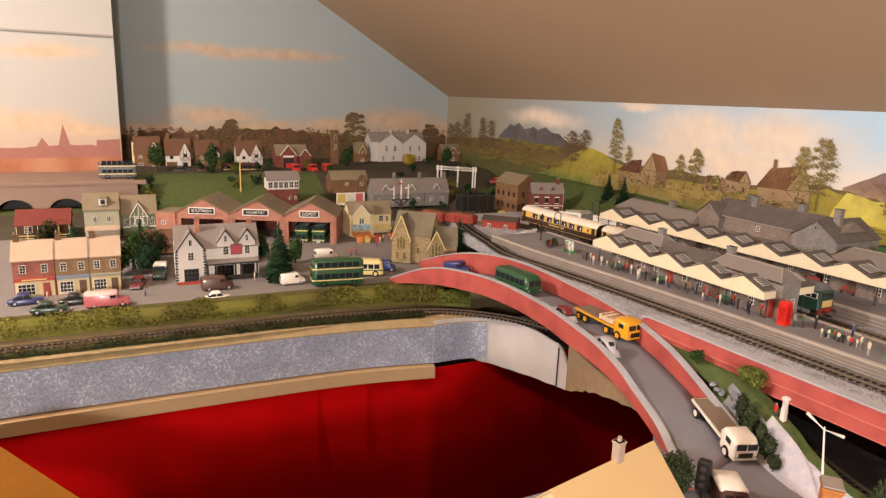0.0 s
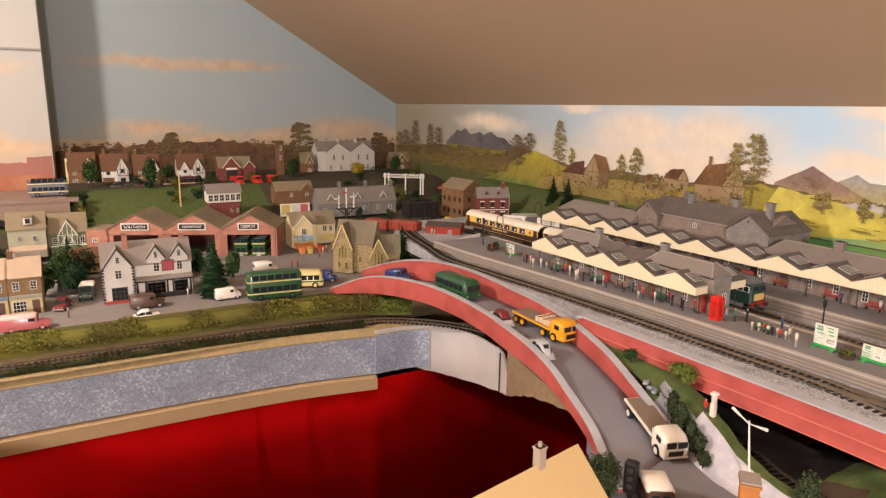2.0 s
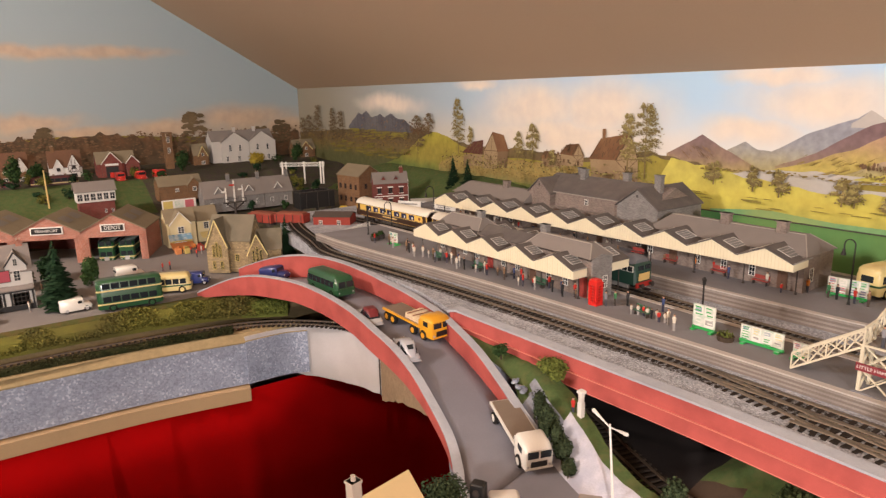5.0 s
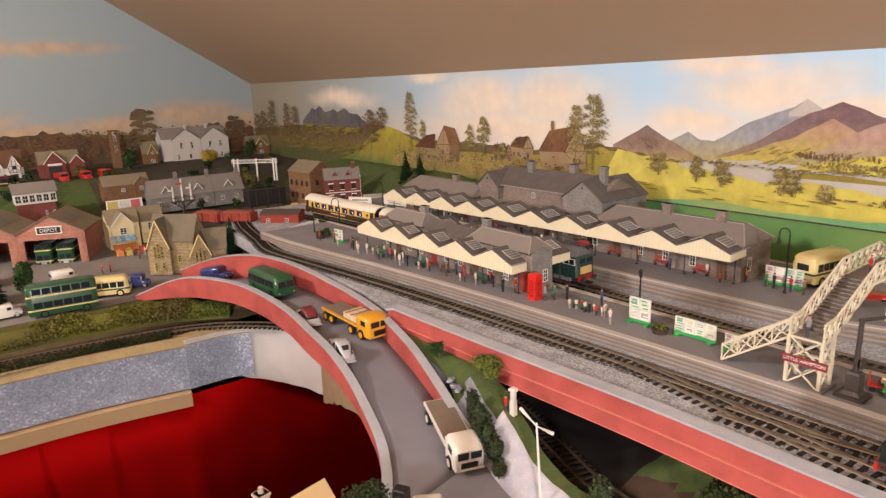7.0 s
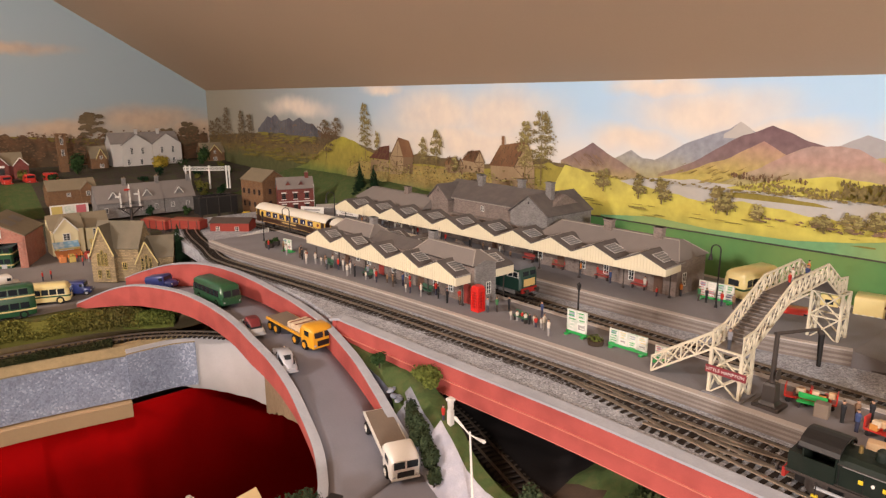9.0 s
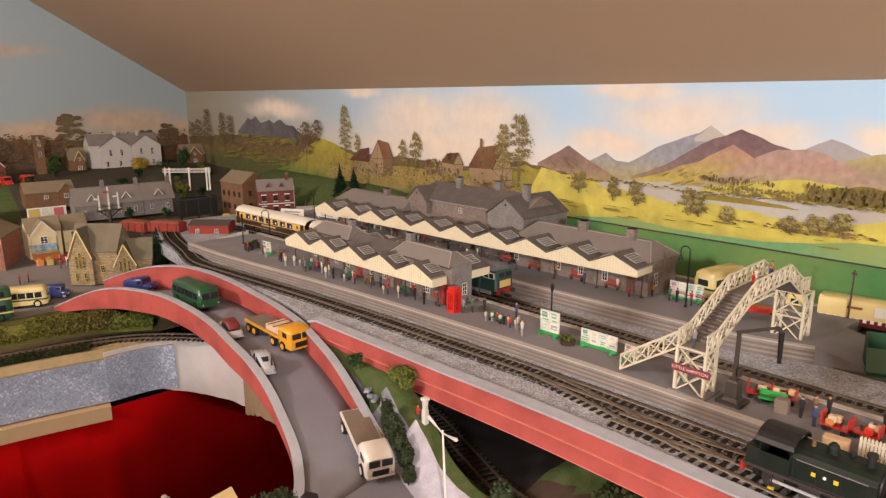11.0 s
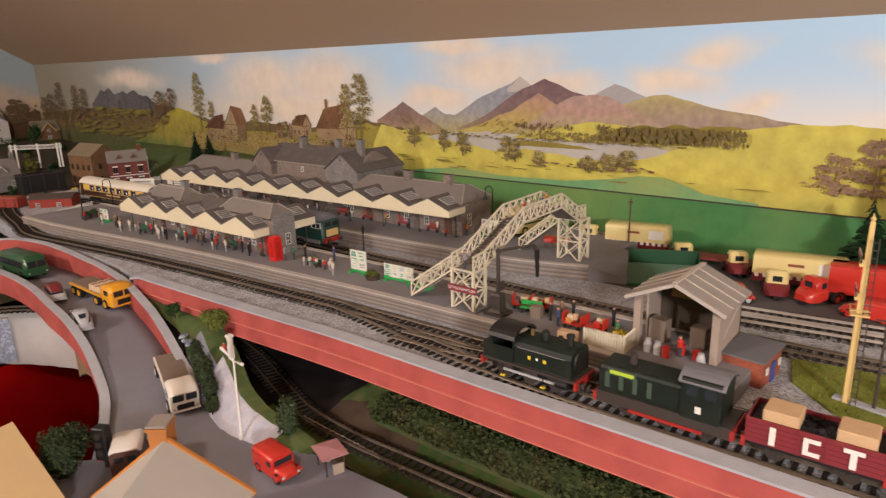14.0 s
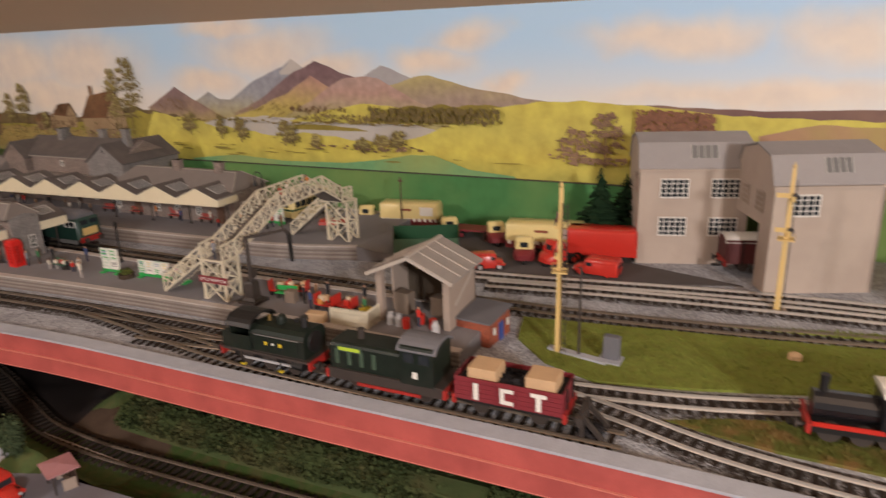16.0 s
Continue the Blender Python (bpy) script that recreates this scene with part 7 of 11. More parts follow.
INN_PINK = paint("inn_sign_pink", (0.40, 0.06, 0.09), 0.6, 0.15, 150, 900, 0.05)


def face(x, y, z):
    """A house that stands with its front to the open side of the town."""
    return pose(x, y, z, 0, 0, 90)


def timbers(hs, x, w, z0, z1, peak, depth, mat, n=4):
    """Painted timbers on a gable: studs, two rails and a pair of slanting braces."""
    y = -depth - 0.0006
    for k in range(n + 1):
        px = x - w / 2 + w * k / n
        top = z1 + (peak - z1) * (1 - abs(px - x) / (w / 2))
        part("stud", B().box((px, y, (z0 + top) / 2), (0.0012, 0.0012, top - z0)), mat, hs)
    for z in (z0, z1):
        part("rail", B().box((x, y, z), (w, 0.0012, 0.0013)), mat, hs)
    for s in (-1, 1):
        part("brace", B().beam((x + s * w * 0.42, y, z0), (x + s * w * 0.06, y, z1), 0.0012, 0.0012), mat, hs)


def pub():
    hs = house("white stucco public house with black quoins and slate roof", 0.150, 0.060, 0.066, 0.104, WHITE_STUCCO, ROOF_GREY, face(-1.212, 0.012, TOWN), chims=((-0.034, 0.022, 0.122, BRICK_RED), (0.064, 0.030, 0.112, BRICK_RED)), gables=((-0.050, 0.050, 0.064, 0.100, 0.012), (0.014, 0.030, 0.076, 0.098, 0.001), (0.054, 0.030, 0.076, 0.098, 0.001)), trim=BLACK, frame=BAR_GREY, category="public house", name="public_house")
    for wx, wz, ww, wh, off in ((-0.050, 0.006, 0.026, 0.024, 0.012), (-0.050, 0.046, 0.011, 0.016, 0.012), (-0.050, 0.074, 0.006, 0.012, 0.012), (0.014, 0.050, 0.011, 0.018, 0.001), (0.054, 0.050, 0.010, 0.018, 0.001), (0.014, 0.076, 0.006, 0.012, 0.001), (0.054, 0.076, 0.006, 0.012, 0.001), (0.012, 0.008, 0.032, 0.022, 0.0), (0.055, 0.008, 0.024, 0.022, 0.0)):
        window(hs, wx, -off - 0.0007, wz, ww, wh, frame=DARK_METAL if ww > 0.02 else WHITE, bars=(3, 2) if ww > 0.02 else (1, 2))
    part("hanging_sign", B().box((0.034, -0.0016, 0.060), (0.019, 0.0012, 0.018)), INN_PINK, hs, "plain pinkish red inn sign")
    part("sign_border", B().box((0.034, -0.0010, 0.060), (0.0215, 0.0012, 0.0205)), DARK_METAL, hs)
    for px in (-0.020, -0.006, 0.031, 0.041, 0.072):
        part("front_timber", B().box((px, -0.0012, 0.018), (0.0030, 0.0024, 0.036)), BLACK, hs)
    part("front_beam", B().box((0.026, -0.0014, 0.0335), (0.098, 0.0028, 0.005)), BLACK, hs)
    part("front_panel", B().box((0.026, -0.0009, 0.0045), (0.096, 0.0012, 0.009)), BLACK, hs)
    part("porch_roof", B().prism_x([(-0.012, 0.036), (0.0, 0.041), (0.0, 0.043), (-0.012, 0.038)], -0.022, 0.074), ROOF_GREY, hs)
    q = B()
    for x, y in ((-0.075, -0.012), (-0.026, -0.0125)):
        for k in range(12):
            q.box((x, y, 0.004 + k * 0.0054), (0.0052 if k % 2 else 0.0036, 0.001, 0.0034))
    part("quoins", q, BLACK, hs, "black painted quoin blocks")
    part("plinth", B().box((-0.05, -0.0125, 0.003), (0.05, 0.0012, 0.006)), SHOP_RED, hs)


def terrace():
    for i, (y, w, wall, roof, sign) in enumerate(((-0.290, 0.062, TERRACE_RED, ROOF_BUFF, SHOP_RED), (-0.232, 0.052, TERRACE_BROWN, ROOF_BUFF, SHOP_BLUE), (-0.181, 0.049, TERRACE_BROWN, ROOF_BUFF, GREY_STUCCO))):
        lab = ("rose brick shop with red and yellow fascia", "tan brick shop with a blue fascia", "tan brick shop with a grey fascia")[i]
        hs = house(lab, w, 0.060, 0.064, 0.092, wall, roof, face(-1.205, y, TOWN), wins=((-w * 0.26, 0.042, 0.010, 0.015), (w * 0.26, 0.042, 0.010, 0.015)), chims=((-w / 2 + 0.006, 0.03, 0.104, BRICK_BROWN),), category="shop", name="terraced_shop", group="terraced shops")
        part("shopfront", B().box((0, -0.0012, 0.014), (w * 0.94, 0.0024, 0.028)), YELLOW_STUCCO, hs)
        part("fascia", B().box((0, -0.003, 0.031), (w * 0.98, 0.003, 0.006)), sign, hs)
        part("lettering_bar", B().box((0, -0.0047, 0.031), (w * 0.6, 0.0004, 0.002)), CREAM_PAINT if i == 0 else BAR_GREY, hs)
        window(hs, -w * 0.2, -0.0030, 0.004, w * 0.42, 0.020, bars=(3, 2))
        door(hs, w * 0.28, -0.0030, 0, 0.011, 0.024, DOOR_RED if i == 0 else DOOR_BROWN)


def depot():
    t = thing("bus_depot", "red brick three-bay bus depot with olive roofs", "depot", pose(-1.482, 0.130, 0.0365, 0, 0, 66))
    w, d = 0.122, 0.128
    names = ("SOUTHERN", "TRANSPORT", "DEPOT")
    for i in range(3):
        cx = -0.125 + i * 0.125
        bay = part("bay", B().prism_x([(0, 0), (0.006, 0), (0.006, 0.062), (0, 0.062)], cx - w / 2 - 0.002, cx - w / 2 + 0.012).prism_x([(0, 0), (0.006, 0), (0.006, 0.062), (0, 0.062)], cx + w / 2 - 0.012, cx + w / 2 + 0.002).prism_y([(cx - w / 2 - 0.002, 0.060), (cx + w / 2 + 0.002, 0.060), (cx + w / 2 + 0.002, 0.072), (cx + 0.006, 0.104), (cx - 0.006, 0.104), (cx - w / 2 - 0.002, 0.072)], 0, 0.006), BRICK_RED, t, "red brick gabled bay")
        r = B()
        for s in (-1, 1):
            poly = [(cx + s * (w / 2 + 0.003), 0.0725), (cx, 0.1065), (cx, 0.1085), (cx + s * (w / 2 + 0.003), 0.0745)]
            r.prism_y(poly if s > 0 else poly[::-1], -0.003, d)
        rf = part("bay_roof", r, ROOF_BROWN, bay)
        for s in (-1, 1):
            for y0 in (0.02, 0.07):
                g = B().add([(cx + s * 0.016, y0, 0.1085 - 0.016 * 0.53 + 0.0006), (cx + s * 0.036, y0, 0.1085 - 0.036 * 0.53 + 0.0006), (cx + s * 0.036, y0 + 0.035, 0.1085 - 0.036 * 0.53 + 0.0006), (cx + s * 0.016, y0 + 0.035, 0.1085 - 0.016 * 0.53 + 0.0006)], [(0, 1, 2, 3)])
                part("rooflight", g, SKYLIGHT_DIM, bay)
        sg = part("sign", B().box((cx, -0.0012, 0.079), (0.056 - 0.014 * (i == 2), 0.0024, 0.0115)), BLACK, bay)
        part("sign_border", B().box((cx, -0.0008, 0.079), (0.0610 - 0.014 * (i == 2), 0.0024, 0.0160)), WHITE, bay)
        writing(names[i], (0.0090, 0.0078, 0.0104)[i], WHITE, bay, pose(cx, -0.0026, 0.0788, 90))
        part("inner_floor", B().box((cx, 0.06, 0.0006), (w - 0.03, 0.10, 0.0012)), YARD, bay)
    part("side_wall", B().box((0.184, d / 2, 0.035), (0.004, d, 0.07)), BRICK_RED, t)
    part("side_wall", B().box((-0.184, d / 2, 0.035), (0.004, d, 0.07)), BRICK_RED, t)
    part("back_wall", B().box((0, d, 0.035), (0.370, 0.004, 0.07)), BRICK_DARK, t)
    an = part("annexe", B().box((-0.209, 0.032, 0.036), (0.046, 0.064, 0.072)), BRICK_RED, t, "small brick office annexe")
    part("annexe_roof", B().box((-0.209, 0.032, 0.0732), (0.043, 0.060, 0.0024)), ROOF_BROWN, an)
    window(an, -0.214, -0.0006, 0.044, 0.011, 0.010)


SKYLIGHT_DIM = paint("dull_rooflight", (0.15, 0.13, 0.11), 0.6, 0.1, 120, 900, 0.1)


def signal_box():
    t = thing("signal_box", "red brick signal box with white glazed upper storey", "signal box", face(-1.80, 0.263, 0.066))
    w, d = 0.088, 0.05
    part("base", B().box((0, d / 2, 0.028), (w * 0.92, d, 0.056)), BRICK_DARK, t)
    up = part("cabin", B().box((0, d / 2, 0.070), (w, d + 0.006, 0.028)), WHITE, t)
    for i in range(6):
        window(t, -w / 2 + w * (i + 0.5) / 6, -0.0042, 0.060, w / 6 * 0.86, 0.018, bars=(1, 1))
    part("roof", gable_roof(B(), -w / 2, w / 2, -0.004, d + 0.004, 0.0845, 0.104, 0.004), ROOF_GREY, t)
    for x in (0.018, 0.034):
        window(t, x, -0.0007, 0.026, 0.006, 0.010)


pub()
terrace()
depot()
signal_box()

# yellow corner shop
ys = house("pale yellow gabled corner shop with striped awnings", 0.062, 0.055, 0.066, 0.092, YELLOW_STUCCO, ROOF_BROWN, face(-1.475, 0.388, 0.036), gables=((-0.004, 0.046, 0.062, 0.090, 0.010),), wins=((-0.004, 0.042, 0.014, 0.016, 0.010),), category="shop", name="corner_shop", trim=WHITE)
for k, (x, mat, z) in enumerate(((-0.008, AWNING_BLUE, 0.030), (-0.006, AWNING_ORANGE, 0.012))):
    part("awning", B().prism_x([(-0.024 - 0.012 * k, z), (-0.010, z + 0.010), (-0.010, z + 0.0112), (-0.024 - 0.012 * k, z + 0.0012)], x - 0.024, x + 0.024), mat, ys)
part("shopfront", B().box((-0.004, -0.0108, 0.013), (0.042, 0.0016, 0.026)), SHOP_YELLOW, ys)
window(ys, -0.008, -0.0120, 0.006, 0.026, 0.018, bars=(3, 1))
ys2 = house("pale yellow narrow shop with an olive roof", 0.048, 0.05, 0.060, 0.088, YELLOW_STUCCO, ROOF_BROWN, face(-1.50, 0.452, 0.036), wins=((-0.004, 0.040, 0.012, 0.016), (0.012, 0.040, 0.008, 0.014)), category="shop", name="corner_shop")
part("awning", B().prism_x([(-0.022, 0.022), (-0.001, 0.032), (-0.001, 0.033), (-0.022, 0.0232)], -0.02, 0.02), CREAM_PAINT, ys2)
# honey stone houses
for x, y, rz, w, he, hr, gx, gw, z in ((-1.222, 0.418, 47, 0.086, 0.064, 0.108, -0.021, 0.044, 0.036), (-1.186, 0.474, 66, 0.066, 0.044, 0.078, -0.012, 0.038, 0.036)):
    house("honey stone house with steep mossy roof and pale bargeboards", w, 0.058, he, hr, STONE, ROOF_MOSS, pose(x, y, z, 0, 0, rz), gables=((gx, gw, he * 0.8, hr * 0.97, 0.010),), wins=((gx - 0.007, he * 0.50, 0.0045, 0.024, 0.010), (gx, he * 0.50, 0.0045, 0.030, 0.010), (gx + 0.007, he * 0.50, 0.0045, 0.024, 0.010), (gx - 0.008, 0.008, 0.006, 0.016, 0.010), (gx + 0.008, 0.008, 0.006, 0.016, 0.010), (gx + 0.036, he * 0.35, 0.008, 0.014)), frame=SHOP_YELLOW, trim=CREAM_PAINT, category="house", name="stone_house", group="stone houses")
# grey terrace behind, with dormers
for k in range(3):
    y = 0.545 + 0.082 * k
    house("grey stone cottage with slate roof and gabled dormer", 0.080, 0.055, 0.040, 0.080, STATION_GREY, ROOF_GREY, face(-1.72, y, 0.072), gables=((0.0, 0.022, 0.050, 0.066, -0.004),), wins=((-0.02, 0.014, 0.009, 0.013), (0.02, 0.014, 0.009, 0.013)), chims=((0.034, 0.027, 0.096, STATION_GREY),), trim=WHITE, category="cottage", name="grey_cottage", group="grey cottages")
# brown shop behind the depot
house("brown brick shop with tan roof and bill posters", 0.115, 0.06, 0.042, 0.066, BRICK_BROWN, ROOF_BROWN, face(-1.88, 0.485, 0.092), gables=((0.036, 0.036, 0.040, 0.060, 0.006),), wins=((-0.01, 0.024, 0.010, 0.010), (0.036, 0.024, 0.010, 0.012, 0.006)), category="shop", name="brown_shop")
ob = solo("poster_hoarding", B().box((0, 0, 0.020), (0.086, 0.002, 0.036)), WHITE, "white bill-poster hoarding behind the depot", "hoarding", face(-1.764, 0.451, 0.074))
for px, pw, pm in ((-0.028, 0.024, SHOP_YELLOW), (0.0, 0.022, POSTER), (0.026, 0.022, PINK)):
    part("bill", B().box((px, -0.0014, 0.022), (pw, 0.0008, 0.026)), pm, ob)
# upper street
UP = 0.139
for k, (y, w, hr, wall, lab) in enumerate(((-0.075, 0.075, 0.098, BRICK_BROWN, "brown brick house with a cream side wall and tiled roof"), (0.015, 0.075, 0.092, WHITE_STUCCO, "white half-timbered villa with brown roof"), (0.105, 0.075, 0.088, BRICK_BROWN, "brown brick villa with a white front gable"), (0.238, 0.085, 0.086, WHITE_STUCCO, "white half-timbered villa with a red-brown roof"))):
    gs = ((0.020, 0.030, hr * 0.48, hr * 0.86, 0.008),) + (((-0.020, 0.024, hr * 0.46, hr * 0.74, 0.003),) if k == 3 else ())
    vs = ((0.020, 0.008, 0.014, 0.013, 0.008), (0.020, hr * 0.40, 0.011, 0.011, 0.008), (-0.020, 0.008, 0.014, 0.012, 0.003 if k == 3 else 0.0), (-0.020, hr * 0.34, 0.010, 0.010, 0.003 if k == 3 else 0.0))
    hs = house(lab, w, 0.055, hr * 0.48, hr, wall, ROOF_BRICKBROWN, face(-2.20, y, UP), gables=gs, wins=vs, chims=((-0.028, 0.027, hr + 0.014, BRICK_BROWN),), trim=WHITE, frame=DARK_METAL if k in (1, 3) else WHITE, category="villa", name="villa", group="upper street villas")
    if k in (1, 3):
        timbers(hs, 0.020, 0.028, hr * 0.30, hr * 0.52, hr * 0.82, 0.008, HALT_BROWN, 3)
        part("brick_plinth", B().box((-0.020, -0.0010, 0.011), (w * 0.42, 0.0012, 0.022)), BRICK_BROWN, hs)
    elif k == 2:
        part("white_gable", B().prism_y([(0.006, hr * 0.42), (0.034, hr * 0.42), (0.034, hr * 0.49), (0.020, hr * 0.84), (0.006, hr * 0.49)], -0.0090, -0.0080), WHITE_STUCCO, hs)
    else:
        part("side_render", B().box((-w / 2 - 0.0012, 0.027, hr * 0.25), (0.0016, 0.055, hr * 0.50)), YELLOW_STUCCO, hs, "cream rendered side wall")
        part("side_stack", B().box((-w / 2 - 0.003, 0.020, hr * 0.42), (0.006, 0.014, hr * 0.84)), YELLOW_STUCCO, hs)
fs = house("red brick fire station with gabled engine bays", 0.105, 0.06, 0.046, 0.078, BRICK_DARK, ROOF_BROWN, face(-2.15, 0.368, UP), gables=((-0.014, 0.056, 0.046, 0.080, 0.010), (0.044, 0.038, 0.044, 0.066, 0.006)), category="fire station", name="fire_station", trim=WHITE)
# flat black panel paints the dark inside of the open engine bay
part("engine_door", B().box((-0.014, -0.0106, 0.020), (0.034, 0.0012, 0.034)), BLACK, fs)
part("engine_front", B().rbox((-0.014, -0.0135, 0.012), (0.016, 0.006, 0.016), 0.001), RED, fs, "red engine nose in the open bay")
part("sign", B().box((-0.014, -0.0112, 0.043), (0.036, 0.0016, 0.006)), WHITE, fs)
tw = thing("drill_tower", "brown brick drill tower behind the fire station", "tower", pose(-2.22, 0.535, UP))
part("shaft", B().box((0, 0, 0.052), (0.024, 0.024, 0.104)), BRICK_BROWN, tw)
for sx in (-1, 1):
    for sy in (-1, 1):
        part("corner_pier", B().box((sx * 0.0095, sy * 0.0095, 0.1135), (0.005, 0.005, 0.019)), BRICK_BROWN, tw)
part("cornice", B().box((0, 0, 0.125), (0.028, 0.028, 0.004)), BRICK_BROWN, tw)
for k in range(2):
    window(tw, 0.0126, 0, 0.06 + 0.034 * k, 0.008, 0.018, rz=90)
house("large white hotel with twin gables and grey roofs", 0.215, 0.07, 0.080, 0.112, HOTEL_WHITE, ROOF_GREY, face(-2.25, 0.790, UP + 0.006), gables=((-0.030, 0.095, 0.074, 0.108, 0.006), (0.066, 0.095, 0.074, 0.108, 0.006)), wins=tuple((x, z, 0.009, 0.022, 0.006) for x in (-0.048, -0.014, 0.048, 0.084) for z in (0.044,)) + tuple((x, 0.010, 0.010, 0.018, 0.006) for x in (-0.06, -0.02, 0.05, 0.085)), chims=((-0.02, 0.03, 0.124, HOTEL_WHITE), (0.05, 0.03, 0.124, HOTEL_WHITE)), category="hotel", name="hotel")
bush(-2.205, 0.815, UP + 0.002, 0.034, FORSYTHIA, 22, "yellow flowering shrub against the hotel front", 0.034, 1200, 0.0035)
bush(-2.17, 0.885, UP + 0.002, 0.03, LEAF, 21, "green shrub beside the hotel", 0.028)
# left edge: grey house, green half-timbered house, red-roofed halt, viaduct
hs = house("grey rendered house with attic dormer", 0.070, 0.055, 0.064, 0.096, GREY_STUCCO, ROOF_BROWN, face(-1.56, -0.193, 0.058), wins=((-0.014, 0.036, 0.008, 0.013), (0.014, 0.036, 0.008, 0.013)), category="house", name="grey_house")
dm = part("dormer", B().box((0.004, 0.010, 0.081), (0.016, 0.018, 0.015)), WHITE, hs, "white box dormer")
window(dm, 0.004, 0.0004, 0.0760, 0.009, 0.010, frame=DARK_METAL)
part("dormer_roof", B().prism_x([(-0.001, 0.0885), (0.020, 0.0905), (0.020, 0.092), (-0.001, 0.090)], -0.006, 0.014), ROOF_BROWN, dm)
part("shopfront", B().box((0, -0.002, 0.012), (0.068, 0.004, 0.02)), WHITE, hs)
part("lean_to_roof", B().prism_x([(-0.014, 0.018), (0.0, 0.026), (0.0, 0.0275), (-0.014, 0.0195)], -0.035, 0.035), ROOF_BUFF, hs)
hs = house("green half-timbered house with olive roof", 0.072, 0.055, 0.052, 0.090, TIMBER_GREEN, ROOF_BROWN, face(-1.58, -0.116, 0.054), gables=((-0.002, 0.038, 0.044, 0.078, 0.003),), wins=((-0.002, 0.028, 0.016, 0.014, 0.003), (0.026, 0.026, 0.010, 0.016), (-0.027, 0.026, 0.010, 0.014)), frame=WHITE, trim=WHITE, category="house", name="timbered_house")
timbers(hs, -0.002, 0.036, 0.024, 0.046, 0.074, 0.003, WHITE)
part("band", B().box((0, -0.0008, 0.022), (0.072, 0.0014, 0.003)), WHITE, hs)
rh = house("small halt building with a rust red roof and open veranda", 0.105, 0.05, 0.040, 0.060, HALT_BROWN, DARK_RED_TILE, face(-1.60, -0.31, 0.056), wins=((-0.03, 0.012, 0.016, 0.016), (0.02, 0.012, 0.016, 0.016)), category="halt", name="halt_building")
part("veranda_roof", B().prism_x([(-0.022, 0.032), (0.0, 0.040), (0.0, 0.0415), (-0.022, 0.0335)], -0.054, 0.054), DARK_RED_TILE, rh)
for k in range(6):
    part("veranda_post", B().box((-0.050 + 0.02 * k, -0.020, 0.0165), (0.0014, 0.0014, 0.033)), CREAM_PAINT, rh)
part("veranda_rail", B().box((0, -0.020, 0.010), (0.102, 0.0012, 0.0016)).box((0, -0.020, 0.004), (0.102, 0.0012, 0.0012)), CREAM_PAINT, rh)


def viaduct():
    t = thing("viaduct", "grey-brown arched viaduct wall carrying the upper road", "viaduct")
    b = B()
    x0, x1, ztop, zb = -1.93, -1.90, 0.132, 0.05
    step, r = 0.115, 0.042
    n = 6
    for i in range(n):
        b = B()
        yc = -0.285 - step * (i - 1)
        for s in (-1, 1):
            pts = [(yc + s * step / 2, zb), (yc + s * step / 2, ztop), (yc, ztop)] + [(yc + s * r * math.sin(a), zb + 0.012 + r * 0.85 * math.cos(a)) for a in np.linspace(0, math.pi / 2, 7)] + [(yc + s * r, zb)]
            part("arch_spandrel", B().prism_x(pts if s > 0 else pts[::-1], x0, x1), VIADUCT, t)
    part("parapet", B().box(((x0 + x1) / 2, -0.5, 0.136), (0.034, 0.82, 0.008)), VIADUCT, t)
    # black box paints the shade behind the arches
    part("dark_void", B().box((-1.97, -0.5, 0.09), (0.02, 0.79, 0.078)), BLACK, t)
    part("road_top", B().box((-2.05, -0.52, 0.1345), (0.25, 0.8, 0.004)), VIADUCT, t)


VIADUCT = paint("mauve_brown_stone_paper", (0.28, 0.20, 0.165), 0.85, 0.15, 30, 500, 0.2)
viaduct()
# conifers and shrubs of the town
for i, (x, y, z, h, r) in enumerate(((-1.172, 0.120, 0.034, 0.124, 0.030), (-1.296, 1.010, 0.135, 0.085, 0.019), (-1.235, 1.010, 0.135, 0.082, 0.020), (-1.215, 0.530, 0.040, 0.098, 0.024), (-1.47, -0.118, 0.05, 0.075, 0.012))):
    conifer(x, y, z, h, r, i + 1)
for i, (x, y, r, h) in enumerate(((-1.33, -0.135, 0.035, 0.060), (-1.36, -0.095, 0.038, 0.062), (-1.31, -0.105, 0.034, 0.048), (-1.31, -0.160, 0.030, 0.050), (-1.34, 0.065, 0.03, 0.046), (-1.36, 0.12, 0.03, 0.044), (-1.30, 0.18, 0.02, 0.04), (-1.52, -0.30, 0.03, 0.06), (-1.50, -0.245, 0.024, 0.045))):
    bush(x, y, 0.034, r, (LEAF, LEAF_SCRUB, LEAF_CONIFER)[i % 3], i + 11, "dark green shrub between the houses", h, 1500, 0.0030)


for x, y, h in ((-2.10, -0.055, 0.078), (-2.06, 0.098, 0.070), (-2.13, 0.155, 0.05), (-2.15, 0.56, 0.06), (-2.12, 0.93, 0.055)):
    bush(x, y, town_height(x, y) - 0.002, 0.026, LEAF, int(h * 5000), "leafy green tree in front of the villas", h, 900, 0.0035, "street_tree")
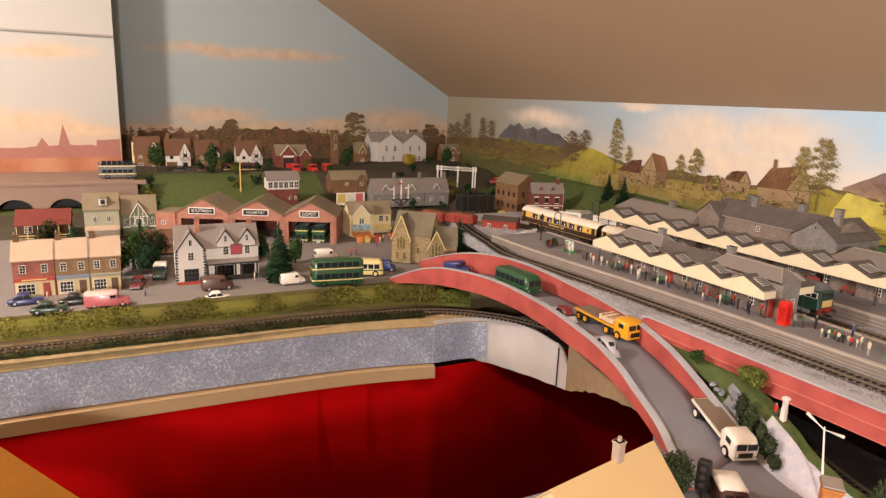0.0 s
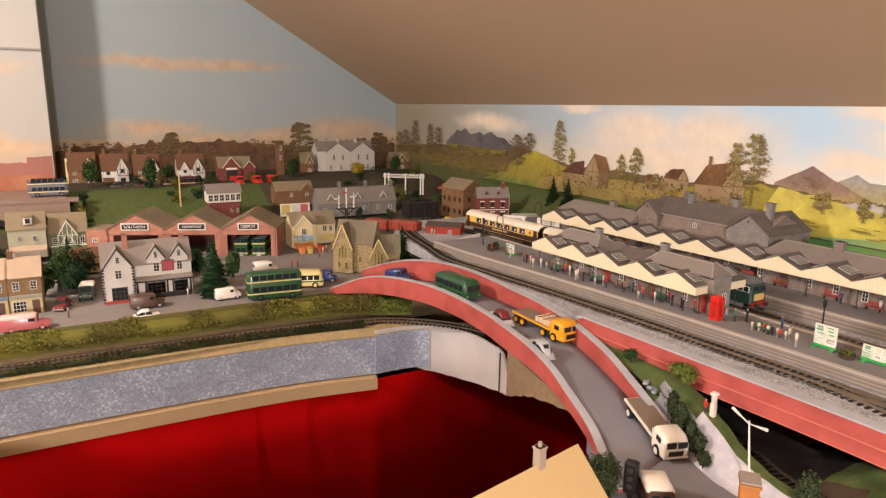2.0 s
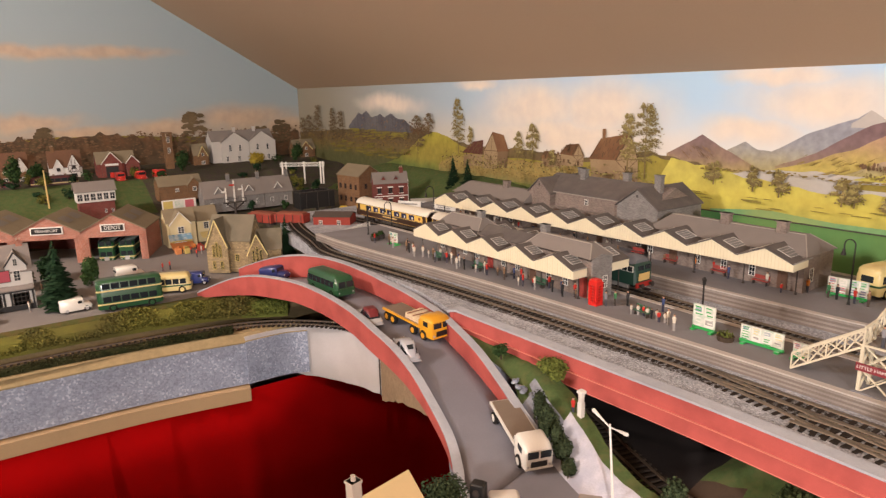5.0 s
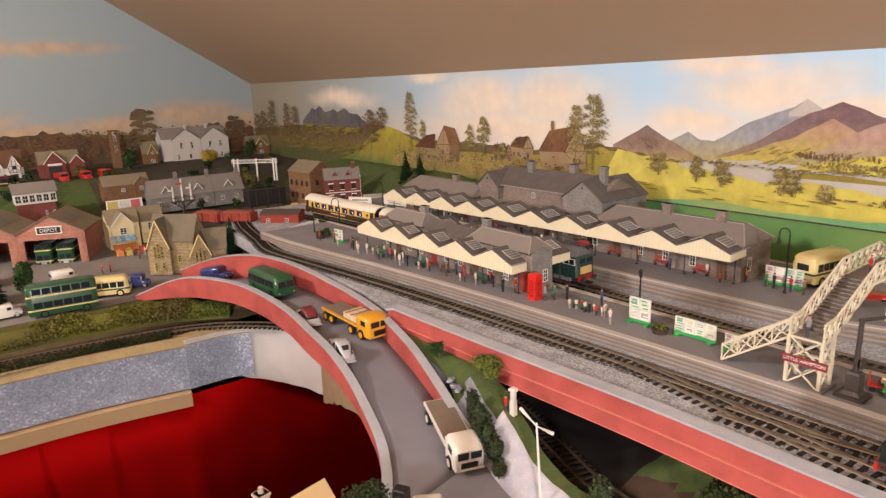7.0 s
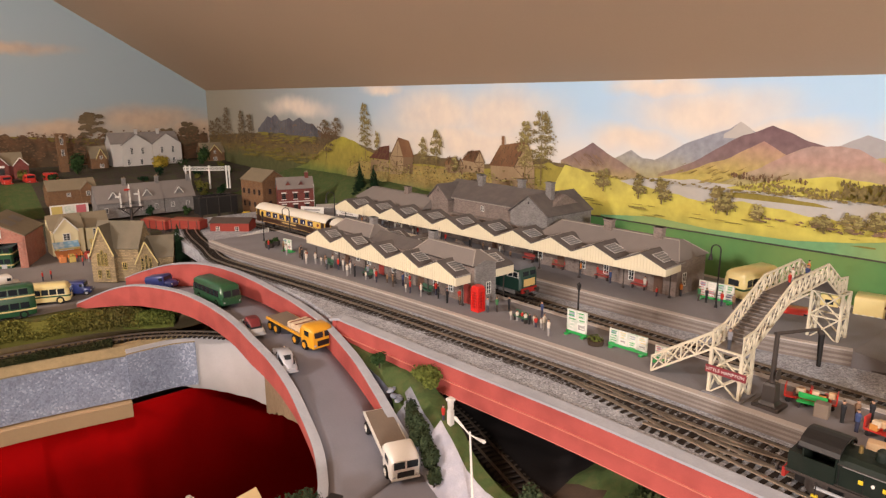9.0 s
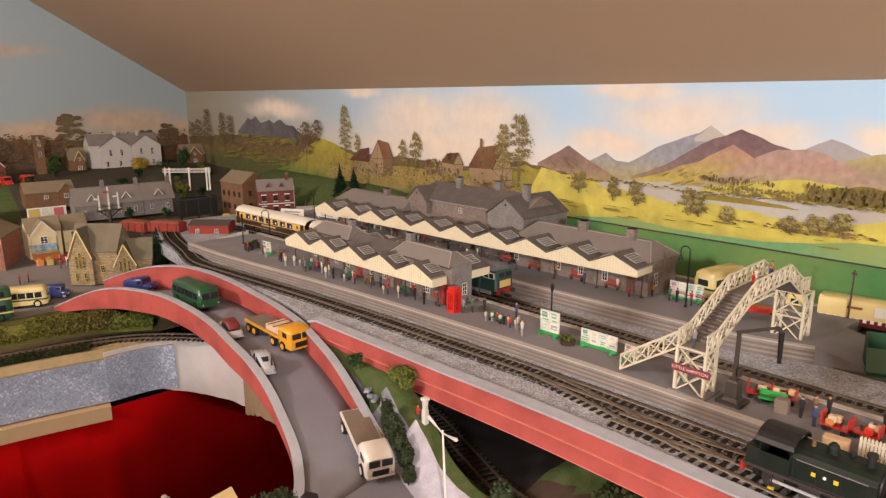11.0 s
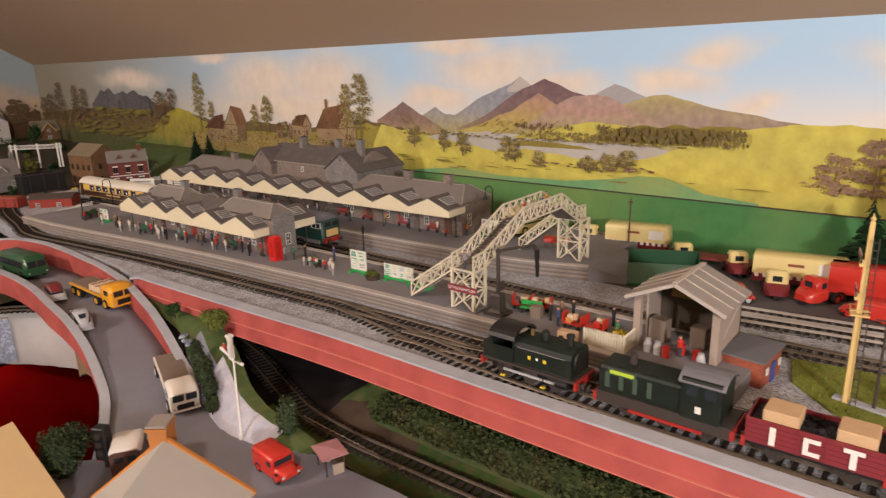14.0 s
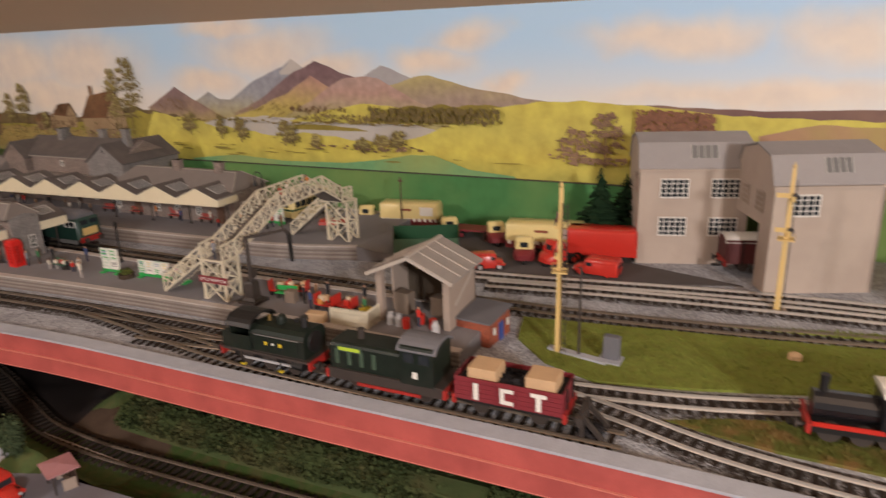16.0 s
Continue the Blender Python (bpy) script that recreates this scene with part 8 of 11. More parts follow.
# ---- corner yard
def water_tank():
    t = thing("coaling_stage", "black timber coal stage beside the yard tracks", "coal stage", face(-1.48, 0.721, 0.066))
    part("bunker", B().rbox((0, 0.02, 0.050), (0.094, 0.042, 0.040), 0.001), BLACK, t)
    for x in (-0.03, 0.0, 0.03):
        part("strap", B().box((x, -0.0014, 0.050), (0.0016, 0.001, 0.038)), DARK_METAL, t)
    part("rim", B().box((0, 0.0, 0.0712), (0.096, 0.002, 0.0024)).box((0, 0.041, 0.0712), (0.096, 0.002, 0.0024)), DARK_METAL, t)
    part("coal_load", B().leaves((0, 0.02, 0.070), (0.042, 0.017, 0.004), 160, 0.004, 8), COAL, t)
    for x in (-0.042, 0.0, 0.042):
        part("leg", B().box((x, 0.006, 0.015), (0.005, 0.005, 0.030)), DARK_METAL, t)


def yard_wagon(label, m):
    """A rust red open wagon standing in the yard."""
    t = thing("yard_wagon", label, "wagon", m, "yard wagons")
    part("body", B().box((0, 0, 0.018), (0.072, 0.030, 0.018)), RED_BOARD, t)
    part("load", B().rbox((0, 0, 0.028), (0.066, 0.025, 0.005), 0.002), ROOF_RUST, t)
    for x in (-0.03, -0.01, 0.01, 0.03):
        part("strap", B().box((x, -0.0154, 0.018), (0.0012, 0.0012, 0.018)), DARK_METAL, t)
    part("sole_bar", B().box((0, 0, 0.008), (0.072, 0.024, 0.003)), BLACK, t)
    for x in (-0.022, 0.022):
        part("wheel", B().cyl((x, -0.0095, 0.006), (x, -0.0075, 0.006), 0.006, n=14).cyl((x, 0.0075, 0.006), (x, 0.0095, 0.006), 0.006, n=14), DARK_METAL, t)


def bracket_signal():
    """A dark bracket mast that carries three small white signal posts."""
    z = town_height(-1.655, 0.566)
    t = thing("bracket_signal", "dark bracket signal with three white posts and arms", "signal", face(-1.655, 0.566, z))
    part("mast", B().cyl((0, 0, 0), (0, 0, 0.046), 0.0042, 0.0036, 8), DARK_METAL, t)
    part("landing", B().box((0, 0, 0.046), (0.058, 0.012, 0.003)), DARK_METAL, t)
    part("brace", B().beam((0, 0, 0.026), (-0.024, 0, 0.045), 0.003).beam((0, 0, 0.026), (0.024, 0, 0.045), 0.003), DARK_METAL, t)
    part("handrail", B().box((0, -0.006, 0.056), (0.058, 0.001, 0.001)).box((0.028, -0.006, 0.051), (0.001, 0.001, 0.010)).box((-0.028, -0.006, 0.051), (0.001, 0.001, 0.010)), DARK_METAL, t)
    for x, h in ((-0.022, 0.036), (0.0, 0.055), (0.022, 0.040)):
        d = part("signal_post", B().box((x, 0, 0.046 + h / 2), (0.0038, 0.0038, h), 0, 0.8), IVORY, t, "white signal post")
        part("arm", B().box((x - 0.006, -0.003, 0.046 + h * 0.82), (0.013, 0.001, 0.0042)), RED if h > 0.05 else IVORY, d)
        part("finial", B().cyl((x, 0, 0.046 + h), (x, 0, 0.050 + h), 0.0016, 0.0003, 8), IVORY, d)


def red_store():
    house("low rust red goods store with dark roof", 0.082, 0.045, 0.029, 0.036, RED_BOARD, DARK_ROOF, pose(-1.229, 0.641, 0.088, 0, 0, 47), category="store", name="goods_store", wins=((-0.024, 0.010, 0.008, 0.012), (0.016, 0.010, 0.008, 0.012)))
    yard_wagon("rust red open wagon in the yard", pose(-1.318, 0.588, 0.092, 0, 0, 38))
    yard_wagon("rust red sheeted wagon in the yard", pose(-1.385, 0.548, 0.088, 0, 0, 24))
    house("rust red hipped outhouse behind the public house", 0.060, 0.05, 0.020, 0.046, BRICK_BROWN, ROOF_BRICKBROWN, face(-1.40, -0.085, 0.05), category="outhouse", name="outhouse")


RED_BOARD = paint("rust_red_boards", (0.30, 0.055, 0.04), 0.75, 0.2, 120, 900, 0.2)
DARK_ROOF = paint("dark_felt_roof", (0.09, 0.07, 0.06), 0.85, 0.2, 60, 900, 0.2)
water_tank()
red_store()
bracket_signal()
house("tall ochre brick warehouse with a brown roof", 0.096, 0.07, 0.082, 0.106, BRICK_BROWN, ROOF_BROWN, pose(-1.474, 0.805, 0.088, 0, 0, 8), wins=tuple((x, z, 0.008, 0.013) for x in (-0.034, -0.012, 0.012, 0.034) for z in (0.016, 0.048)), side=((0.0486, 0.02, 0.02, 0.008, 0.013), (0.0486, 0.05, 0.05, 0.008, 0.013), (0.0486, 0.02, 0.05, 0.008, 0.013)), frame=HALT_BROWN, category="warehouse", name="warehouse")
bh = house("dark red brick terrace house with white lintels", 0.086, 0.036, 0.064, 0.088, BRICK_DARK, ROOF_GREY, pose(-1.378, 0.876, 0.090, 0, 0, 71), wins=tuple((x, z, 0.010, 0.014) for x in (-0.030, -0.002, 0.026) for z in (0.010, 0.038)), chims=((0.03, 0.018, 0.100, BRICK_DARK),), gables=((-0.018, 0.014, 0.070, 0.080, -0.004), (0.014, 0.014, 0.070, 0.080, -0.004)), frame=HALT_BROWN, category="house", name="brick_house")
for x in (-0.030, -0.002, 0.026):
    for z in (0.010, 0.038):
        part("lintel", B().box((x, -0.0010, z + 0.0155), (0.013, 0.0018, 0.0026)), WHITE, bh)
        part("sill", B().box((x, -0.0010, z - 0.0010), (0.012, 0.0018, 0.0014)), WHITE, bh)
part("string_course", B().box((0, -0.0008, 0.031), (0.086, 0.0016, 0.0020)), WHITE, bh)
part("side_render", B().box((0.0438, 0.018, 0.036), (0.0012, 0.036, 0.070)), HOTEL_WHITE, bh, "pale rendered end wall")
ws = thing("white_shed", "low white shed with a lettered board beside the brick house", "shed", pose(-1.300, 0.935, 0.092, 0, 0, 66))
part("wall", B().box((0, 0.008, 0.009), (0.080, 0.016, 0.018)), WHITE, ws)
part("roof", B().prism_x([(-0.004, 0.0185), (0.018, 0.0225), (0.018, 0.024), (-0.004, 0.020)], -0.042, 0.042), BAR_PALE, ws)
part("name_board", B().box((-0.024, -0.0012, 0.013), (0.030, 0.0016, 0.012)), WHITE, ws)
for z in (0.0105, 0.0135, 0.0165):
    part("lettering_bar", B().box((-0.024, -0.0022, z), (0.022, 0.0004, 0.0012)), DARK_METAL, ws)
for y, w, hr in ((0.642, 0.050, 0.076), (1.012, 0.080, 0.070)):
    house("small ochre gabled house beside the hotel", w, 0.05, hr * 0.55, hr, BRICK_BROWN, ROOF_BROWN, face(-2.24, y, UP + 0.004), gables=((0.004, w * 0.6, hr * 0.5, hr * 0.92, 0.004),), wins=((0.004, hr * 0.5, 0.008, 0.010, 0.004), (0.004, 0.010, 0.012, 0.012, 0.004)), trim=CREAM_PAINT, category="house", name="ochre_house", group="ochre houses")


def bank():
    """The green slope that climbs to the backscene behind the station."""
    b = B()
    nx, ny = 60, 14
    for j in range(ny):
        for i in range(nx):
            x, v = -1.95 + 1.35 * i / (nx - 1), j / (ny - 1)
            y = 0.90 + 0.155 * v
            top = 0.075 * STEP(-1.95, -1.70, x) * (1 - 0.55 * STEP(-1.2, -0.75, x))
            b.v.append((x, y, 0.092 + top * STEP(0.05, 1.0, v) + 0.003 * noise.noise((x * 40, y * 40, 3))))
    for j in range(ny - 1):
        for i in range(nx - 1):
            b.f.append((j * nx + i, j * nx + i + 1, (j + 1) * nx + i + 1, (j + 1) * nx + i))
    solo("ground_bank", b, GRASS_GREEN, "green grassy bank behind the station", "ground", kind="structure", soft=True)


bank()
rnd = random.Random(12)
for i in range(26):
    x, y = rnd.uniform(-2.12, -1.70), rnd.uniform(-0.1, 0.52)
    bush(x, y, town_height(x, y) - 0.002, rnd.uniform(0.014, 0.026), (LEAF, LEAF_HEDGE, LEAF_CONIFER)[i % 3], 200 + i, "dark scrubby bush on the town bank", rnd.uniform(0.016, 0.034), 160, 0.0032)
for i in range(24):
    x, y = rnd.uniform(-2.1, -1.66), rnd.uniform(0.56, 0.98)
    bush(x, y, town_height(x, y) - 0.002, rnd.uniform(0.012, 0.024), (LEAF, LEAF_HEDGE, LEAF_CONIFER)[i % 3], 240 + i, "dark scrubby bush in the corner yard", rnd.uniform(0.014, 0.030), 150, 0.0032)
for i, (x, y, k) in enumerate(((-1.40, 0.372, 7), (-1.395, 0.385, 3), (-1.41, 0.398, 7), (-1.388, 0.405, 4), (-1.40, 0.418, 7), (-1.37, 0.39, 3), (-1.42, 0.44, 7), (-1.43, 0.455, 3), (-1.32, 0.31, 3), (-1.325, 0.325, 3), (-1.30, 0.10, 2), (-1.25, -0.04, 5), (-1.19, 0.075, 4), (-1.15, -0.12, 1), (-1.17, -0.27, 4), (-1.16, -0.20, 2))):
    figurine(x, y, town_height(x, y), k, 0.023)
for i, (x, y) in enumerate(((-1.41, 0.362), (-1.405, 0.378), (-1.415, 0.410), (-1.425, 0.45), (-1.43, 0.465))):
    solo("market_stall", B().rbox((0, 0, 0.006), (0.012, 0.016, 0.012), 0.001).leaves((0, 0, 0.013), (0.005, 0.007, 0.003), 40, 0.002, i), (AWNING_ORANGE, SHOP_YELLOW, SHOP_RED)[i % 3], "bright stall of fruit boxes outside the shops", "market stall", pose(x, y, town_height(x, y), 0, 0, 90), "market stalls")


def gantry():
    t = thing("signal_gantry", "white lattice signal gantry over the yard", "gantry", pose(-1.851, 0.838, 0.108, 0, 0, 52))
    for x in (-0.062, -0.050, 0.006, 0.056, 0.064):
        part("post", B().box((x, 0, 0.034), (0.0042, 0.0042, 0.068)), WHITE, t)
    b = B()
    lattice(b, (-0.068, 0, 0.054), (0.068, 0, 0.054), 0.010, 12)
    part("girder", b, WHITE, t)


gantry()


def station_sign(x, y, z, rz, w, h, post, label):
    t = thing("station_nameboard", label, "sign", pose(x, y, z, 0, 0, rz), "white boards near the crossing")
    part("board", B().box((0, 0, post + h / 2), (w, 0.001, h)), WHITE, t)
    for s in (-1, 1):
        part("post", B().box((s * w * 0.42, 0.001, post / 2 + h / 2), (0.0014, 0.0014, post + h)), WHITE, t)
    part("print_bar", B().box((0, -0.0008, post + h * 0.62), (w * 0.7, 0.0004, h * 0.18)).box((0, -0.0008, post + h * 0.3), (w * 0.55, 0.0004, h * 0.14)), BAR_GREY, t)


station_sign(-1.20, 0.82, 0.1, 35, 0.055, 0.018, 0.018, "white signboard with grey print bars")
station_sign(-1.12, 0.86, 0.1, 10, 0.07, 0.014, 0.022, "long white signboard beside the platform end")


def picket(label, p, q, z, h, mat, n):
    t = thing("picket_fence", label, "fence", group="picket fences")
    p, q = Vector((*p, z)), Vector((*q, z))
    ang = math.degrees(math.atan2(q.y - p.y, q.x - p.x))
    me = ("picket", round(h, 4), mat.name)
    for i in range(n):
        c = p.lerp(q, i / (n - 1))
        part("picket", shared(me, lambda: B().prism_y([(-0.0009, 0), (0.0009, 0), (0.0009, h * 0.9), (0, h), (-0.0009, h * 0.9)], -0.0004, 0.0004), mat), None, t, m=pose(c.x, c.y, c.z, 0, 0, ang))
    for k in (0.25, 0.72):
        part("rail", B().beam(p + Vector((0, 0, h * k)), q + Vector((0, 0, h * k)), 0.0008, 0.0014), mat, t)


picket("white level crossing fence beside the yard", (-1.137, 0.684), (-1.102, 0.608), 0.1, 0.016, WHITE, 20)


# ---- vehicles; each drives towards +x before it is turned ----
def ring8(x, hw, z0, z1, r):
    r = min(r, hw * 0.9, (z1 - z0) * 0.9)
    return [(x, -hw, z0), (x, hw, z0), (x, hw, z1 - r), (x, hw - r * 0.35, z1 - r * 0.35), (x, hw - r, z1), (x, -hw + r, z1), (x, -hw + r * 0.35, z1 - r * 0.35), (x, -hw, z1 - r)]


def loft(sections, b=None):
    """A hull from cross-sections (x, half width, foot, top, edge radius)."""
    return (b or B()).rings([ring8(*s) for s in sections])


def wheels(parent, xs, half, r, w, rim):
    me_t = ("tyre", round(r, 5), round(w, 5))
    me_r = ("rim", round(r, 5), round(w, 5), rim.name)
    for x in xs:
        for s in (-1, 1):
            wh = part("wheel", shared(me_r, lambda: B().cyl((0, -w * 0.56, 0), (0, w * 0.56, 0), r * 0.58, n=12).cyl((0, -w * 0.66, 0), (0, w * 0.66, 0), r * 0.2, n=8), rim), None, parent, m=pose(x, s * half, r))
            part("tyre", shared(me_t, lambda: B().rings([[(rr * math.cos(a), yy, rr * math.sin(a)) for a in np.linspace(0, 2 * math.pi, 16, endpoint=False)] for yy, rr in ((-w / 2, r * 0.62), (-w / 2, r * 0.92), (-w * 0.3, r), (w * 0.3, r), (w / 2, r * 0.92), (w / 2, r * 0.62))]), TYRE), None, wh)


def lamps(parent, x, half, z, r=0.0011):
    for s in (-1, 1):
        part("headlight", shared(("headlight", r), lambda: B().cyl((0, 0, 0), (0.0008, 0, 0), r, r * 0.8, 10), SILVER), None, parent, m=pose(x, s * half, z))


def car(label, m, col, roof=None, L=0.054, W=0.021, H=0.0195, fast=False):
    c = thing("model_car", label, "car", m, "model cars")
    h = H * 0.52
    body = part("body", loft([(-L / 2, W * 0.32, 0.005, h * 0.75, 0.003), (-L * 0.44, W * 0.44, 0.003, h * 0.95, 0.003), (-L * 0.2, W * 0.5, 0.0028, h, 0.002), (L * 0.12, W * 0.5, 0.0028, h, 0.002), (L * 0.36, W * 0.46, 0.003, h * 0.97, 0.003), (L * 0.47, W * 0.4, 0.0035, h * 0.85, 0.003), (L / 2, W * 0.3, 0.0045, h * 0.6, 0.003)]), col, c, soft=True)
    part("cabin_glass", loft([(-L * 0.36, W * 0.34, h * 0.9, h * 1.0, 0.001), (-L * 0.2, W * 0.40, h * 0.9, H - 0.002, 0.0025), (L * 0.06, W * 0.40, h * 0.9, H - 0.002, 0.0025), (L * 0.18, W * 0.42, h * 0.9, h * 1.02, 0.001)]), GLASS, c)
    tail = [(-L * 0.475, W * 0.14, h * 0.7, h * 0.92, 0.001), (-L * 0.34, W * 0.27, h * 0.95, h * 1.32, 0.002)] if fast else [(-L * 0.33, W * 0.28, h * 1.05, h * 1.18, 0.001)]
    rf = part("roof", loft([*tail, (-L * 0.2, W * 0.37, H - 0.0035, H, 0.0025), (L * 0.05, W * 0.37, H - 0.0035, H, 0.0025), (L * 0.10, W * 0.30, H - 0.004, H - 0.0022, 0.001)]), roof or col, c, soft=True)
    if fast:
        zq = lambda k: h * 1.32 + (H - h * 1.32) * k + 0.0007
        xq = lambda k: -L * 0.34 + L * 0.14 * k
        part("rear_window", B().add([(xq(k), s * W * w, zq(k)) for k, s, w in ((0.15, -1, 0.15), (0.15, 1, 0.15), (0.75, 1, 0.2), (0.75, -1, 0.2))], [(0, 1, 2, 3)]), GLASS, c)
    for s in (-1, 1):
        part("pillar", B().beam((-L * 0.06, s * W * 0.405, h * 0.95), (-L * 0.06, s * W * 0.375, H - 0.0015), 0.0012), roof or col, c)
    part("bumper", B().box((L / 2 - 0.0002, 0, 0.0045), (0.0012, W * 0.86, 0.0014)), SILVER, c)
    part("bumper", B().box((-L / 2 + 0.0002, 0, 0.0045), (0.0012, W * 0.86, 0.0014)), SILVER, c)
    wheels(c, (-L * 0.30, L * 0.31), W * 0.43, 0.0042, 0.0026, SILVER)
    lamps(c, L * 0.47, W * 0.32, h * 0.78)
    return c


def van(label, m, col, roof=None, L=0.052, W=0.023, H=0.026, name="model_van", cat="van"):
    c = thing(name, label, cat, m, "model vans")
    part("body", loft([(-L / 2, W * 0.47, 0.004, H - 0.001, 0.003), (-L * 0.46, W * 0.5, 0.0035, H, 0.003), (L * 0.18, W * 0.5, 0.0035, H, 0.003), (L * 0.24, W * 0.48, 0.0035, H * 0.93, 0.003)]), col, c, soft=True)
    part("bonnet", loft([(L * 0.24, W * 0.45, 0.0035, H * 0.60, 0.003), (L * 0.44, W * 0.40, 0.0035, H * 0.55, 0.004), (L * 0.5, W * 0.32, 0.005, H * 0.42, 0.003)]), col, c, soft=True)
    part("windscreen", B().box((L * 0.245, 0, H * 0.76), (0.0012, W * 0.78, H * 0.22)), GLASS, c)
    if roof:
        part("roof", loft([(-L * 0.49, W * 0.46, H - 0.0025, H + 0.0004, 0.002), (-L * 0.44, W * 0.505, H - 0.004, H + 0.0012, 0.003), (L * 0.16, W * 0.505, H - 0.004, H + 0.0012, 0.003), (L * 0.22, W * 0.46, H - 0.003, H - 0.0002, 0.002)]), roof, c, soft=True)
    for s in (-1, 1):
        part("side_window", B().box((L * 0.13, s * W * 0.497, H * 0.74), (L * 0.13, 0.001, H * 0.2)), GLASS, c)
        part("mudguard", B().box((L * 0.33, s * W * 0.47, 0.0075), (0.013, 0.003, 0.002)), col, c)
    for s in (-1, 1):
        part("rear_window", B().box((-L / 2 - 0.0002, s * W * 0.2, H * 0.72), (0.001, W * 0.26, H * 0.16)), GLASS, c)
    wheels(c, (-L * 0.29, L * 0.33), W * 0.43, 0.0046, 0.003, roof or SILVER)
    lamps(c, L * 0.49, W * 0.34, H * 0.36, 0.0014)
    return c


def lorry(label, m, col, bed, L=0.108, W=0.031, axles=(-0.38, 0.36), rim=None, load=None, cabH=0.034):
    c = thing("model_lorry", label, "lorry", m, "model lorries")
    cl = 0.026
    x0 = L / 2 - cl
    cab = part("cab", loft([(x0, W * 0.49, 0.008, cabH - 0.001, 0.003), (x0 + 0.002, W * 0.5, 0.006, cabH, 0.004), (x0 + cl * 0.72, W * 0.5, 0.006, cabH, 0.005), (x0 + cl * 0.95, W * 0.48, 0.006, cabH - 0.004, 0.005), (L / 2, W * 0.44, 0.007, cabH - 0.010, 0.005)]), col, c, soft=True)
    for s in (-1, 1):
        part("windscreen", B().box((x0 + cl * 0.94, s * W * 0.215, cabH * 0.715), (0.0042, W * 0.36, cabH * 0.22)), GLASS, cab)
        part("cab_window", B().box((x0 + cl * 0.5, s * W * 0.496, cabH * 0.73), (cl * 0.36, 0.001, cabH * 0.2)), GLASS, cab)
    part("grille", B().box((L / 2 + 0.0001, 0, cabH * 0.36), (0.001, W * 0.56, cabH * 0.24)), BLACK, cab)
    part("bumper", B().box((L / 2 + 0.0006, 0, 0.0072), (0.0014, W * 0.96, 0.0022)), col, cab)
    part("chassis", B().box((-cl / 2, 0, 0.0085), (L - cl, W * 0.4, 0.003)), BLACK, c)
    bd = part("bed", B().box((-cl / 2 - 0.001, 0, 0.0145), (L - cl - 0.002, W, 0.0028)), col, c)
    fl = B()
    n = 9
    for i in range(n):
        fl.box((-cl / 2 - 0.001, (-W / 2 + W * (i + 0.5) / n) * 0.88, 0.0161), (L - cl - 0.006, W / n * 0.86, 0.0016))
    part("bed_planks", fl, bed, bd)
    part("headboard", B().box((x0 - 0.0015, 0, 0.019), (0.0014, W, 0.011)), col, c)
    if load:
        sack = shared(("sack", W), lambda: B().rbox((0, 0, 0), (0.0078, W * 0.29, 0.0036), 0.0012), load)
        for i in range(4):
            for j in range(3):
                for k in range(2):
                    part("sack", sack, None, c, m=pose(x0 - 0.007 - i * 0.0082, (j - 1) * W * 0.3, 0.0190 + 0.0036 * k))
        part("rope", B().box((x0 - 0.016, 0, 0.0246), (0.0012, W * 0.92, 0.0006)).box((x0 - 0.028, 0, 0.0246), (0.0012, W * 0.92, 0.0006)), ROOF_RUST, c)
    wheels(c, [a * L for a in axles], W * 0.455, 0.0066, 0.005, rim or col)
    lamps(c, L / 2, W * 0.38, cabH * 0.3, 0.0015)
    return c


